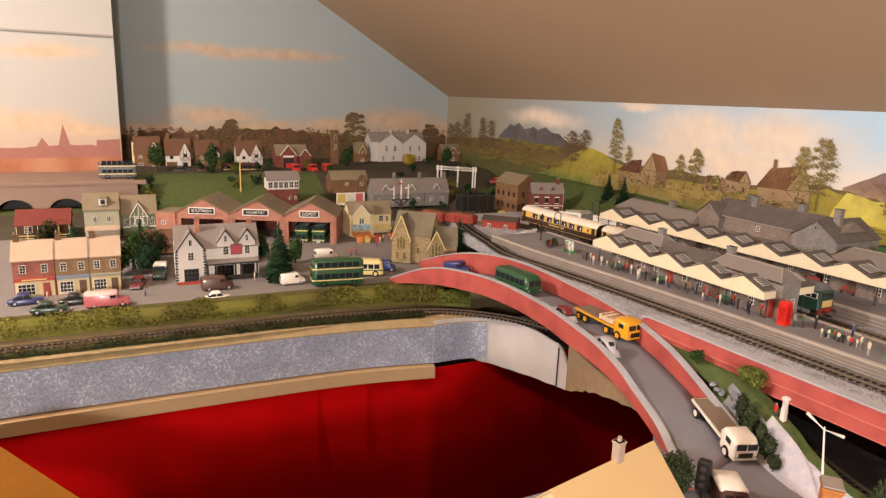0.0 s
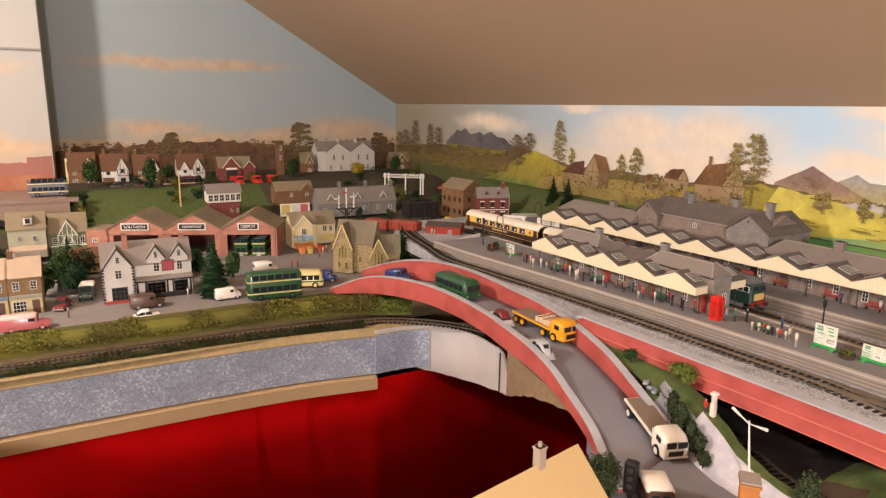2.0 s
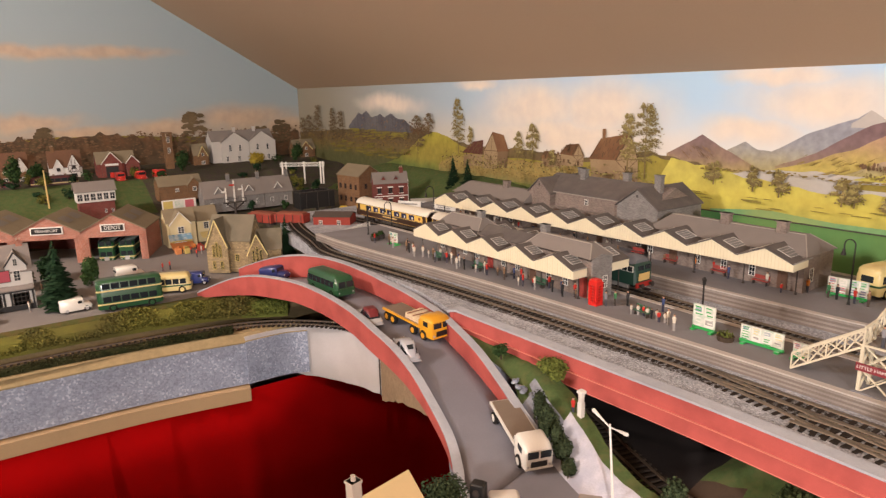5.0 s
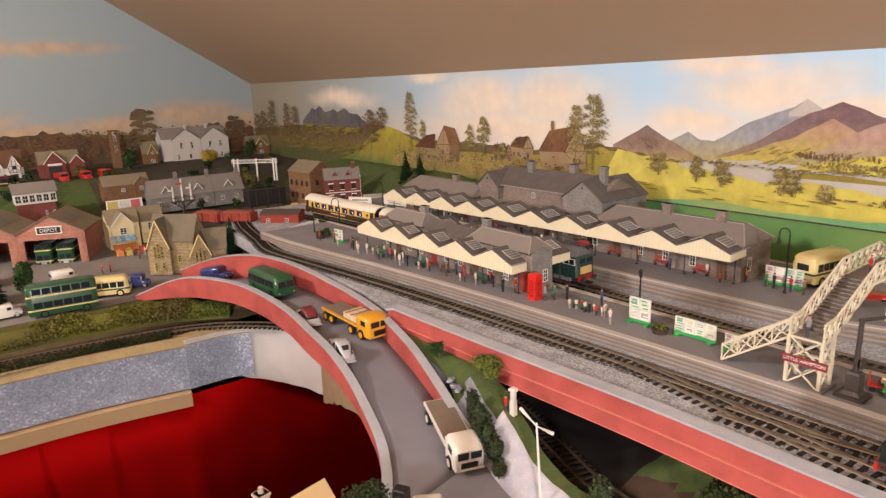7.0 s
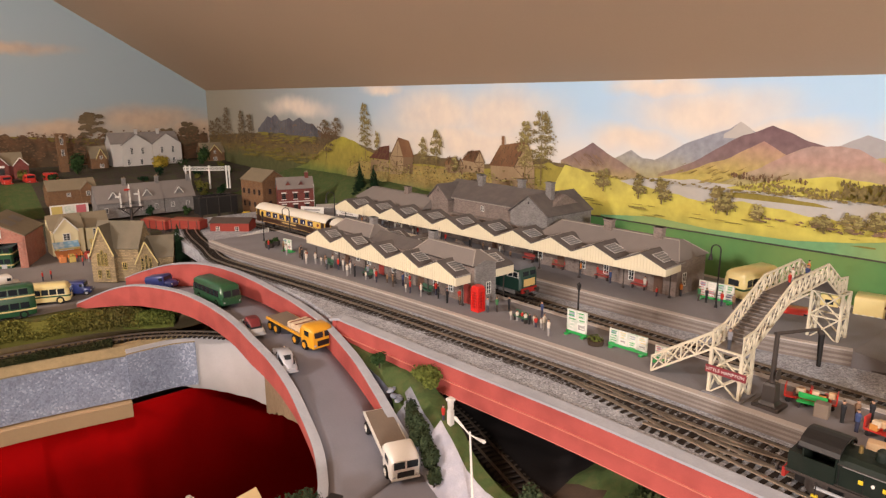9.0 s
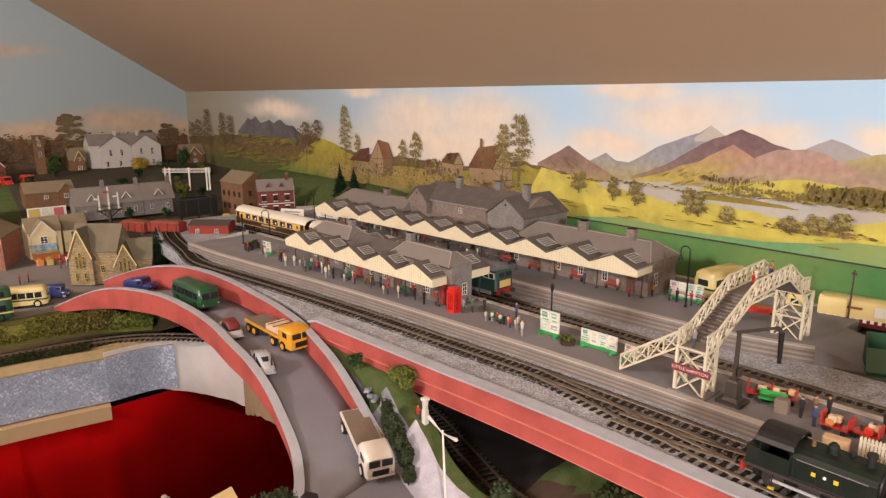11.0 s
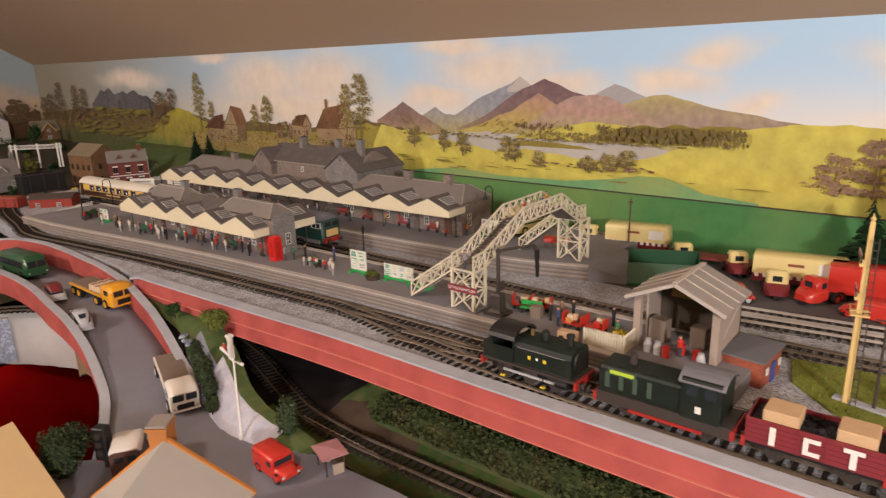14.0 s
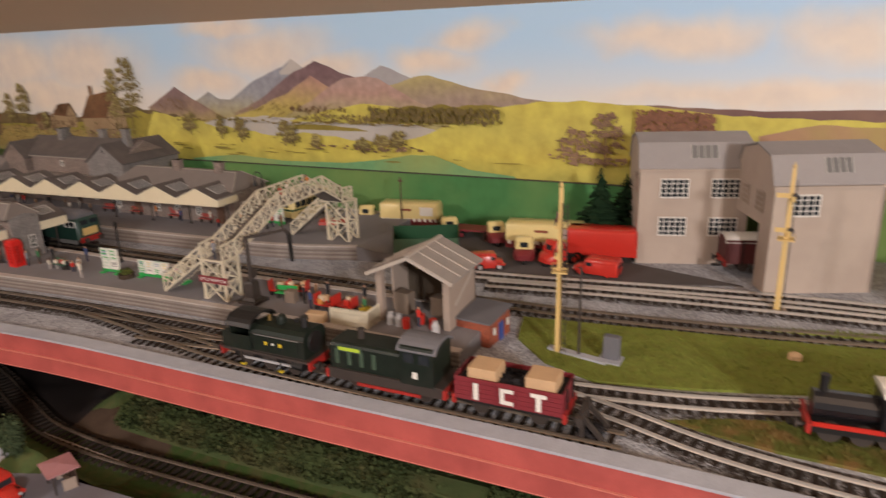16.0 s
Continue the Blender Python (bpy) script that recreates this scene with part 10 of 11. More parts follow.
def tank_loco(m):
    t = thing("tank_locomotive", "weathered dark green steam tank locomotive", "locomotive", m)
    part("footplate", B().box((0, 0, 0.0165), (0.100, 0.031, 0.0022)), DARK_METAL, t)
    part("frame", B().box((0, 0, 0.0105), (0.090, 0.013, 0.011)), BLACK, t)
    n = 14
    tank = [(0.0145, 0.0178), (0.0145, 0.0335), (0.0130, 0.0375), (0.0095, 0.0398), (0.0, 0.0405), (-0.0095, 0.0398), (-0.0130, 0.0375), (-0.0145, 0.0335), (-0.0145, 0.0178)]
    part("side_tank", B().prism_x(tank, -0.014, 0.0455), GREEN_DEEP, t)
    part("smokebox", B().cyl((0.0455, 0, 0.0290), (0.0468, 0, 0.0290), 0.0090, 0.0084, n=18), BLACK, t)
    part("chimney", B().cyl((0.036, 0, 0.039), (0.036, 0, 0.0470), 0.0034, 0.0028, 12).cyl((0.036, 0, 0.0470), (0.036, 0, 0.0490), 0.0040, 0.0038, 12), BLACK, t)
    part("filler", B().cyl((0.022, 0.006, 0.0395), (0.022, 0.006, 0.0425), 0.0024, 0.0022, 10), BLACK, t)
    part("safety_valve", B().cyl((-0.004, 0, 0.040), (-0.004, 0, 0.0455), 0.0018, 0.0014, 10), BRASS_DULL, t)
    for x in (-0.012, 0.005, 0.022, 0.039):
        part("tank_seam", B().box((x, -0.01465, 0.0255), (0.0006, 0.0004, 0.0145)), BLACK, t)
    part("tank_beading", B().box((0.0157, -0.0147, 0.0340), (0.0595, 0.0005, 0.0006)).box((0.0157, -0.0147, 0.0186), (0.0595, 0.0005, 0.0006)), DARK_METAL, t)
    part("dome", B().cyl((0.010, 0, 0.039), (0.010, 0, 0.0440), 0.0046, 0.0042, 14).ball((0.010, 0, 0.0440), 0.0042, 12, 6), GREEN_DEEP, t)
    cab = part("cab", B().prism_x([(-0.0152, 0.0176), (0.0152, 0.0176), (0.0152, 0.040), (-0.0152, 0.040)], -0.0385, -0.0375).box((-0.0145, 0, 0.029), (0.001, 0.0305, 0.0225)).box((-0.026, 0.0148, 0.024), (0.024, 0.001, 0.013)).box((-0.026, -0.0148, 0.024), (0.024, 0.001, 0.013)), GREEN_DEEP, t)
    part("cab_roof", B().prism_x([(0.0172 * math.sin(a), 0.0375 + 0.0095 * math.cos(a)) for a in np.linspace(-1.45, 1.45, 10)] + [(0.0165 * math.sin(a), 0.0365 + 0.0090 * math.cos(a)) for a in np.linspace(1.45, -1.45, 10)], -0.0415, -0.0120), BLACK, t)
    part("bunker", B().box((-0.043, 0, 0.0245), (0.011, 0.030, 0.0135)), GREEN_DEEP, t)
    part("bunker_coal", B().leaves((-0.043, 0, 0.031), (0.005, 0.013, 0.003), 60, 0.003, 3), COAL, t)
    for s in (-1, 1):
        part("handrail", B().cyl((-0.010, s * 0.0148, 0.0335), (0.040, s * 0.0148, 0.0335), 0.0004, n=6), SILVER_DULL, t)
        part("connecting_rod", B().box((0.0, s * 0.0112, 0.0085), (0.056, 0.0012, 0.002)), SILVER, t)
        part("cylinder", B().cyl((0.030, s * 0.0115, 0.011), (0.042, s * 0.0115, 0.011), 0.0042, n=12), BLACK, t)
        for x in (-0.026, 0.018):
            part("step", B().box((x, s * 0.0152, 0.0045), (0.0045, 0.0025, 0.0012)), YELLOW_BRIGHT, t)
            part("step_hanger", B().box((x, s * 0.0150, 0.010), (0.0008, 0.0008, 0.012)), BLACK, t)
    for x in (0.003, 0.019):
        part("letter_block", B().box((x, -0.01455, 0.0268), (0.0034, 0.0003, 0.0030)), YELLOW_BRIGHT, t)
    part("crest", B().cyl((0.011, -0.0142, 0.027), (0.011, -0.0148, 0.027), 0.0013, n=10), IVORY, t)
    buffers(t, 0.0505, 1)
    buffers(t, -0.0505, -1)
    rail_wheels(t, (-0.028, 0.0, 0.028), 0.0085)


BRASS_DULL = paint("dull_brass", (0.30, 0.20, 0.07), 0.45, 0.2, 120, 900, 0.05, metal=0.7)
SLATE_CAB = paint("slate_grey_cab_roof", (0.17, 0.17, 0.185), 0.7, 0.15, 120, 900, 0.1)


def diesel_shunter(m):
    t = thing("diesel_shunter", "dark green diesel shunter with a grey cab roof", "locomotive", m)
    part("frame", B().box((0, 0, 0.0125), (0.096, 0.030, 0.0085)), DARK_METAL, t)
    part("bonnet", loft([(-0.047, 0.0122, 0.016, 0.036, 0.003), (-0.0455, 0.013, 0.016, 0.0375, 0.003), (0.014, 0.013, 0.016, 0.0375, 0.003)]), GREEN_DEEP, t)
    for i in range(4):
        for s in (-1, 1):
            part("vent", B().box((-0.040 + i * 0.0105, s * 0.0131, 0.0265), (0.0034, 0.0006, 0.012)), GREEN_VENT, t)
    part("cab", loft([(0.014, 0.0152, 0.0155, 0.0450, 0.002), (0.0405, 0.0152, 0.0155, 0.0450, 0.002)]), GREEN_DEEP, t)
    part("cab_roof", B().prism_x([(0.0170 * math.sin(a), 0.0385 + 0.0100 * math.cos(a)) for a in np.linspace(-1.2, 1.2, 9)] + [(0.0165 * math.sin(a), 0.0375 + 0.0095 * math.cos(a)) for a in np.linspace(1.2, -1.2, 9)], 0.0118, 0.0428), SLATE_CAB, t)
    for s in (-1, 1):
        for x in (0.0215, 0.0335):
            part("cab_window", B().box((x, s * 0.0153, 0.0365), (0.008, 0.0006, 0.007)), GLASS, t)
        part("footstep_rail", B().box((0.004, s * 0.0158, 0.0078), (0.052, 0.0010, 0.0022)), RED_DULL, t)
    part("exhaust", B().cyl((-0.026, 0, 0.0372), (-0.026, 0, 0.0455), 0.0026, n=10), DARK_METAL, t)
    plate = part("nameplate", B().box((-0.029, -0.01335, 0.0335), (0.021, 0.0006, 0.0048)), GREEN_VENT, t)
    part("lettering_bar", B().box((-0.029, -0.0138, 0.0335), (0.018, 0.0003, 0.0026)), LIME, plate)
    part("badge", B().box((0.026, -0.0154, 0.0235), (0.004, 0.0004, 0.005)), IVORY, t)
    buffers(t, 0.0485, 1, 0.012)
    buffers(t, -0.0485, -1, 0.012)
    rail_wheels(t, (-0.026, 0.002, 0.030), 0.0075)


def wagon(m):
    t = thing("open_wagon", "maroon open wagon with white block letters and crates", "wagon", m)
    b = B()
    L, W, h0, h1 = 0.076, 0.030, 0.0125, 0.0295
    for s in (-1, 1):
        for k in range(5):
            z = h0 + (h1 - h0) * (k + 0.5) / 5
            part("side_plank", shared(("side_plank",), lambda: B().box((0, 0, 0), (L, 0.0012, (h1 - h0) / 5 * 0.93)), MAROON_WAGON), None, t, m=pose(0, s * W / 2, z))
            part("end_plank", shared(("end_plank",), lambda: B().box((0, 0, 0), (0.0012, W - 0.0014, (h1 - h0) / 5 * 0.93)), MAROON_WAGON), None, t, m=pose(s * L / 2, 0, z))
        for x in (-0.30, -0.1, 0.1, 0.30):
            part("strap", B().box((x * L, s * (W / 2 + 0.0009), (h0 + h1) / 2), (0.0012, 0.0006, h1 - h0)), MAROON_WAGON, t)
        part("end_post", B().box((s * (L / 2 + 0.0010), 0.008, (h0 + h1) / 2), (0.0014, 0.002, h1 - h0)).box((s * (L / 2 + 0.0010), -0.008, (h0 + h1) / 2), (0.0014, 0.002, h1 - h0)), BLACK, t)
        part("sole_bar", B().box((0, s * 0.0125, 0.0110), (L, 0.002, 0.003)), BLACK, t)
    part("floor", B().box((0, 0, h0), (L - 0.002, W - 0.002, 0.0014)), BLACK, t)
    part("coal_load", B().box((0, 0, 0.024), (L - 0.004, W - 0.004, 0.006)).leaves((0, 0, 0.027), (0.034, 0.0125, 0.002), 160, 0.003, 9), COAL, t)
    for x in (-0.019, 0.022):
        part("crate", B().rbox((x, -0.003, 0.0315), (0.021, 0.020, 0.009), 0.0006), CRATE, t, "pale wooden crate")
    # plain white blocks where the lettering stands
    y = -W / 2 - 0.0014
    for x in (-0.022, 0.022):
        part("letter_block", B().box((x, y, 0.0205), (0.0036, 0.0004, 0.0125)), IVORY, t)
    part("letter_block", B().box((-0.0032, y, 0.0205), (0.0030, 0.0004, 0.0115)).box((0.0006, y, 0.0249), (0.0080, 0.0004, 0.0028)).box((0.0006, y, 0.0161), (0.0080, 0.0004, 0.0028)), IVORY, t)
    part("letter_block", B().box((0.022, y - 0.0003, 0.0258), (0.0110, 0.0004, 0.0028)), IVORY, t)
    buffers(t, 0.039, 1, 0.0115)
    buffers(t, -0.039, -1, 0.0115)
    rail_wheels(t, (-0.021, 0.021), 0.006)


YELLOW_BRIGHT = gloss("bright_yellow_paint", (0.70, 0.52, 0.03))
GREEN_VENT = paint("pale_green_vent", (0.05, 0.085, 0.055), 0.5, 0.1, 150, 900, 0.05)
LIME = gloss("lime_letter_paint", (0.45, 0.62, 0.05))
MAROON_WAGON = paint("maroon_wagon_paint", (0.20, 0.022, 0.03), 0.5, 0.12, 120, 900, 0.1)
tank_loco(pose(-0.038, 0.574, RAILTOP, 0, 0, 0.5) @ Matrix.Diagonal((0.86, 1.0, 0.97, 1.0)))
diesel_shunter(pose(0.070, 0.576, RAILTOP, 0, 0, 1.0))
wagon(pose(0.164, 0.579, RAILTOP, 0, 0, 1.5))


def buffer_stop(x, y, rz):
    t = thing("buffer_stop", "dark weathered buffer stop at the end of the siding", "buffer stop", pose(x, y, BOARD + 0.002, 0, 0, rz))
    for s in (-1, 1):
        part("upright", B().box((0, s * 0.009, 0.010), (0.003, 0.003, 0.020)).beam((0.014, s * 0.009, 0.002), (0.0, s * 0.009, 0.017), 0.0028), DARK_METAL, t)
    part("beam", B().box((-0.001, 0, 0.0155), (0.004, 0.030, 0.006)), DARK_METAL, t)
    part("coal_mound", B().leaves((0.004, 0, 0.004), (0.012, 0.012, 0.007), 400, 0.0014, 12), COAL, t)


buffer_stop(0.214, 0.577, 2)


# ---- platform end: goods, fence, shed and hut ----
def open_shed():
    t = thing("platform_shed", "open-fronted goods shed with a ribbed grey-brown roof", "shed", pose(0.040, 0.664, PLAT))
    w, d, he, hr = 0.072, 0.058, 0.048, 0.064
    for s in (-1, 1):
        part("post", B().box((s * (w / 2 - 0.003), 0.003, he / 2), (0.006, 0.006, he)), CONCRETE, t)
    part("side_wall", B().box((w / 2 - 0.001, d / 2 + 0.003, he / 2), (0.002, d - 0.006, he)), CONCRETE, t)
    part("side_wall", B().box((-w / 2 + 0.001, d / 2 + 0.014, he / 2), (0.002, d - 0.028, he)), CONCRETE, t)
    # back wall is much darker than the concrete sides
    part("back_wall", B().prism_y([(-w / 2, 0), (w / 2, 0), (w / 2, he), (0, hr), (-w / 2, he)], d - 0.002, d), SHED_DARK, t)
    part("inner_board", B().box((-0.004, d - 0.003, 0.040), (0.040, 0.001, 0.016)), CREAM_PAINT_DULL, t)
    k = (hr - he) / (w / 2)
    for s in (-1, 1):
        ex = s * (w / 2 + 0.006)
        poly = [(ex, he - 0.006 * k), (0, hr), (0, hr + 0.0018), (ex, he - 0.006 * k + 0.0018)]
        sl = part("roof_slope", B().prism_y(poly if s > 0 else poly[::-1], -0.006, d + 0.004), ROOF_RIB, t)
        for i in range(1, 4):
            y = -0.006 + (d + 0.010) * i / 4
            part("roof_rib", B().beam((ex, y, he - 0.006 * k + 0.0022), (0, y, hr + 0.0022), 0.0012), ROOF_PALE, sl)
        part("bargeboard", B().beam((ex, -0.0064, he - 0.006 * k), (0, -0.0064, hr), 0.0016, 0.0030), ROOF_PALE, t)
    part("ridge_cap", B().box((0, d / 2 - 0.001, hr + 0.0018), (0.004, d + 0.010, 0.0014)), ROOF_PALE, t)
    part("brace", B().beam((w / 2 - 0.001, 0.012, 0.020), (w / 2 - 0.001, d * 0.9, 0.040), 0.003, 0.002), ROOF_PALE, t)


SHED_DARK = paint("dark_shed_back", (0.10, 0.08, 0.06), 0.85, 0.2, 80, 900, 0.2)
CREAM_PAINT_DULL = paint("dull_yellow_board", (0.40, 0.29, 0.08), 0.8, 0.1, 80, 900, 0.1)
ROOF_RIB = paint("grey_brown_ribbed_roof", (0.33, 0.30, 0.275), 0.8, 0.12, 60, 900, 0.2)
ROOF_PALE = paint("pale_roof_trim", (0.46, 0.41, 0.36), 0.75, 0.1, 80, 900, 0.1)
open_shed()


def lamp_hut():
    t = thing("brick_hut", "small orange-red brick hut with a flat grey roof", "hut", pose(0.0945, 0.695, BOARD, 0, 0, -6))
    w, d, h = 0.032, 0.040, 0.022
    part("wall", B().box((0, 0, h / 2), (w, d, h)), BRICK_HUT, t)
    part("roof", B().prism_x([(-d / 2 - 0.002, h), (d / 2 + 0.002, h + 0.003), (d / 2 + 0.002, h + 0.0045), (-d / 2 - 0.002, h + 0.0015)], -w / 2 - 0.002, w / 2 + 0.002), SLATE_BLUE, t)
    part("door", B().box((w / 2 + 0.0004, 0.002, 0.0085), (0.001, 0.008, 0.017)), BLUE_DOOR, t)
    for y in (-0.012, 0.014):
        window(t, w / 2 + 0.0006, y, 0.010, 0.004, 0.006, rz=90)


BRICK_HUT = brickwork("hut_red_brick", (0.38, 0.085, 0.04), (0.36, 0.14, 0.08))
SLATE_BLUE = paint("blue_grey_roof", (0.15, 0.15, 0.165), 0.75, 0.12, 60, 900, 0.15)
BLUE_DOOR = gloss("blue_door_paint", (0.04, 0.08, 0.30), 0.5, 0.1)
lamp_hut()


def goods():
    picket("cream picket fence at the platform end", (-0.030, 0.640), (0.006, 0.642), PLAT, 0.017, CREAM_LATTICE, 16)
    picket("cream picket fence beside the shed", (0.007, 0.643), (0.006, 0.672), PLAT, 0.017, CREAM_LATTICE, 13)
    rnd = random.Random(2)
    for x, y, s, mat, lab in ((-0.046, 0.640, (0.018, 0.009, 0.009), CRATE, "pale wooden crate on the platform"), (-0.098, 0.671, (0.011, 0.009, 0.012), TAN_BED, "brown tea chest on the platform"), (0.018, 0.690, (0.016, 0.012, 0.020), TAN_BED, "brown packing case inside the shed"), (0.052, 0.695, (0.014, 0.012, 0.018), TAN_BED, "brown packing case at the back of the shed")):
        solo("crate", B().rbox((0, 0, s[2] / 2), s, 0.0006), mat, lab, "crate", pose(x, y, PLAT, 0, 0, rnd.uniform(-8, 8)), "crates")
    for x, y in ((0.020, 0.660), (0.029, 0.659), (0.066, 0.656)):
        t = thing("milk_churn", "dented silver milk churn on the platform", "milk churn", pose(x, y, PLAT), "milk churns")
        part("body", B().cyl((0, 0, 0), (0, 0, 0.0075), 0.0036, n=12).cyl((0, 0, 0.0075), (0, 0, 0.0100), 0.0036, 0.0020, 12), SILVER, t)
        part("lid", B().cyl((0, 0, 0.0100), (0, 0, 0.0114), 0.0025, n=12), SILVER, t)
    for x, y, z in ((0.037, 0.657, PLAT), (0.045, 0.670, PLAT), (0.060, 0.664, PLAT)):
        t = thing("oil_drum", "small red oil drum by the shed", "drum", pose(x, y, z), "oil drums")
        part("body", B().cyl((0, 0, 0), (0, 0, 0.0085), 0.0034, n=12), RED, t)
        part("rim", B().cyl((0, 0, 0.0085), (0, 0, 0.0091), 0.0036, n=12), RED, t)
    for x, y, rz, lab in ((-0.122, 0.684, 15, "red luggage trolley stacked with parcels"), (-0.104, 0.690, 15, "red luggage trolley with sacks"), (-0.055, 0.668, -4, "red barrow of orange boxes"), (-0.035, 0.672, -4, "orange and white barrow load")):
        t = thing("luggage_trolley", lab, "trolley", pose(x, y, PLAT, 0, 0, rz), "luggage trolleys")
        part("deck", B().box((0, 0, 0.005), (0.020, 0.010, 0.0014)), RED, t)
        part("end_rail", B().box((0.010, 0, 0.010), (0.001, 0.010, 0.010)).box((-0.010, 0, 0.010), (0.001, 0.010, 0.010)), RED, t)
        for sx in (-1, 1):
            for sy in (-1, 1):
                part("wheel", B().cyl((sx * 0.007, sy * 0.0045, 0.0022), (sx * 0.007, sy * 0.0055, 0.0022), 0.0022, n=10), BLACK, t)
        for i in range(5):
            part("parcel", B().rbox((rnd.uniform(-0.007, 0.007), rnd.uniform(-0.003, 0.003), 0.0085 + 0.003 * (i % 2)), (0.006, 0.005, 0.005), 0.0006), (RED, CRATE, VERGE_ORANGE, SACK, BROWN)[i], t)
    bench(-0.108, 0.676, PLAT, 10, GREEN_SIGN)
    for x, y, k in ((-0.083, 0.672, 5), (-0.070, 0.664, 0), (-0.068, 0.690, 5), (-0.028, 0.694, 5), (-0.076, 0.682, 2), (0.046, 0.664, 3), (-0.012, 0.668, 6)):
        figurine(x, y, PLAT, k)
    t = thing("flower_tub", "round tub of yellow and red flowers", "planter", pose(-0.008, 0.664, PLAT))
    part("tub", B().cyl((0, 0, 0), (0, 0, 0.006), 0.006, 0.007, 12), BARK, t)
    part("flowers", B().leaves((0, 0, 0.008), (0.008, 0.007, 0.004), 120, 0.0015, 5), YELLOW_BRIGHT, t)


goods()


# ---- signals ----
def semaphore(x, y, z, h, label, arms, rz=0.0):
    t = thing("semaphore_signal", label, "signal", pose(x, y, z, 0, 0, rz), "semaphore signals")
    part("base", B().box((0, 0, 0.001), (0.016, 0.014, 0.002)), CONCRETE, t)
    part("post", B().box((0, 0, h * 0.5), (0.0052, 0.0052, h), 0, 0.6), OCHRE, t)
    part("finial", B().cyl((0, 0, h), (0, 0, h + 0.006), 0.0012, 0.0003, 8).ball((0, 0, h + 0.002), 0.0018, 8, 5), OCHRE, t)
    for az, mat, ln in arms:
        part("arm", B().box((-ln / 2, -0.0034, az), (ln, 0.0008, 0.0042)), mat, t)
        part("spectacle", B().cyl((0.003, -0.0034, az), (0.003, -0.0044, az), 0.003, n=10), DARK_METAL, t)
        part("arm_lamp", B().box((0.002, -0.003, az - 0.003), (0.003, 0.003, 0.005)), OCHRE, t)
    part("platform", B().box((0, 0, h * 0.52), (0.014, 0.012, 0.0012)), OCHRE, t)
    part("platform_rail", B().box((0, -0.006, h * 0.52 + 0.004), (0.014, 0.0006, 0.0006)).box((0.007, 0, h * 0.52 + 0.004), (0.0006, 0.012, 0.0006)).box((-0.007, 0, h * 0.52 + 0.004), (0.0006, 0.012, 0.0006)), OCHRE, t)
    lad = B()
    for s in (-1, 1):
        lad.cyl((0.0045, s * 0.0018 + 0.004, 0.002), (0.004, s * 0.0018 + 0.0035, h * 0.92), 0.0004, n=5)
    for k in range(22):
        lad.box((0.0042, 0.0038, 0.006 + k * h * 0.9 / 22), (0.0005, 0.0036, 0.0005))
    part("ladder", lad, DARK_METAL, t)


semaphore(0.165, 0.686, BOARD, 0.142, "ochre semaphore signal with red arms and small platform", ((0.115, RED, 0.022), (0.090, RED, 0.016)), -78)
semaphore(0.331, 0.849, BOARD, 0.136, "tall ochre semaphore signal near the works", ((0.112, OCHRE, 0.012), (0.080, OCHRE, 0.010)))
solo("telegraph_pole", B().cyl((0, 0, 0), (0, 0, 0.080), 0.0012, 0.0009, 8).box((0, 0, 0.072), (0.014, 0.001, 0.001)), DARK_METAL, "thin black pole beside the signal", "pole", pose(0.183, 0.684, BOARD))
solo("telegraph_pole", B().cyl((0, 0, 0), (0, 0, 0.078), 0.0012, 0.0009, 8).box((0, 0, 0.073), (0.006, 0.001, 0.003)), BROWN, "thin brown pole in the goods yard", "pole", pose(-0.140, 0.972, BOARD))
solo("telegraph_pole", B().cyl((0, 0, 0), (0, 0, 0.10), 0.0022, 0.0018, 8), OCHRE, "yellow pole on the green bank", "pole", pose(-1.93, 0.165, 0.098))


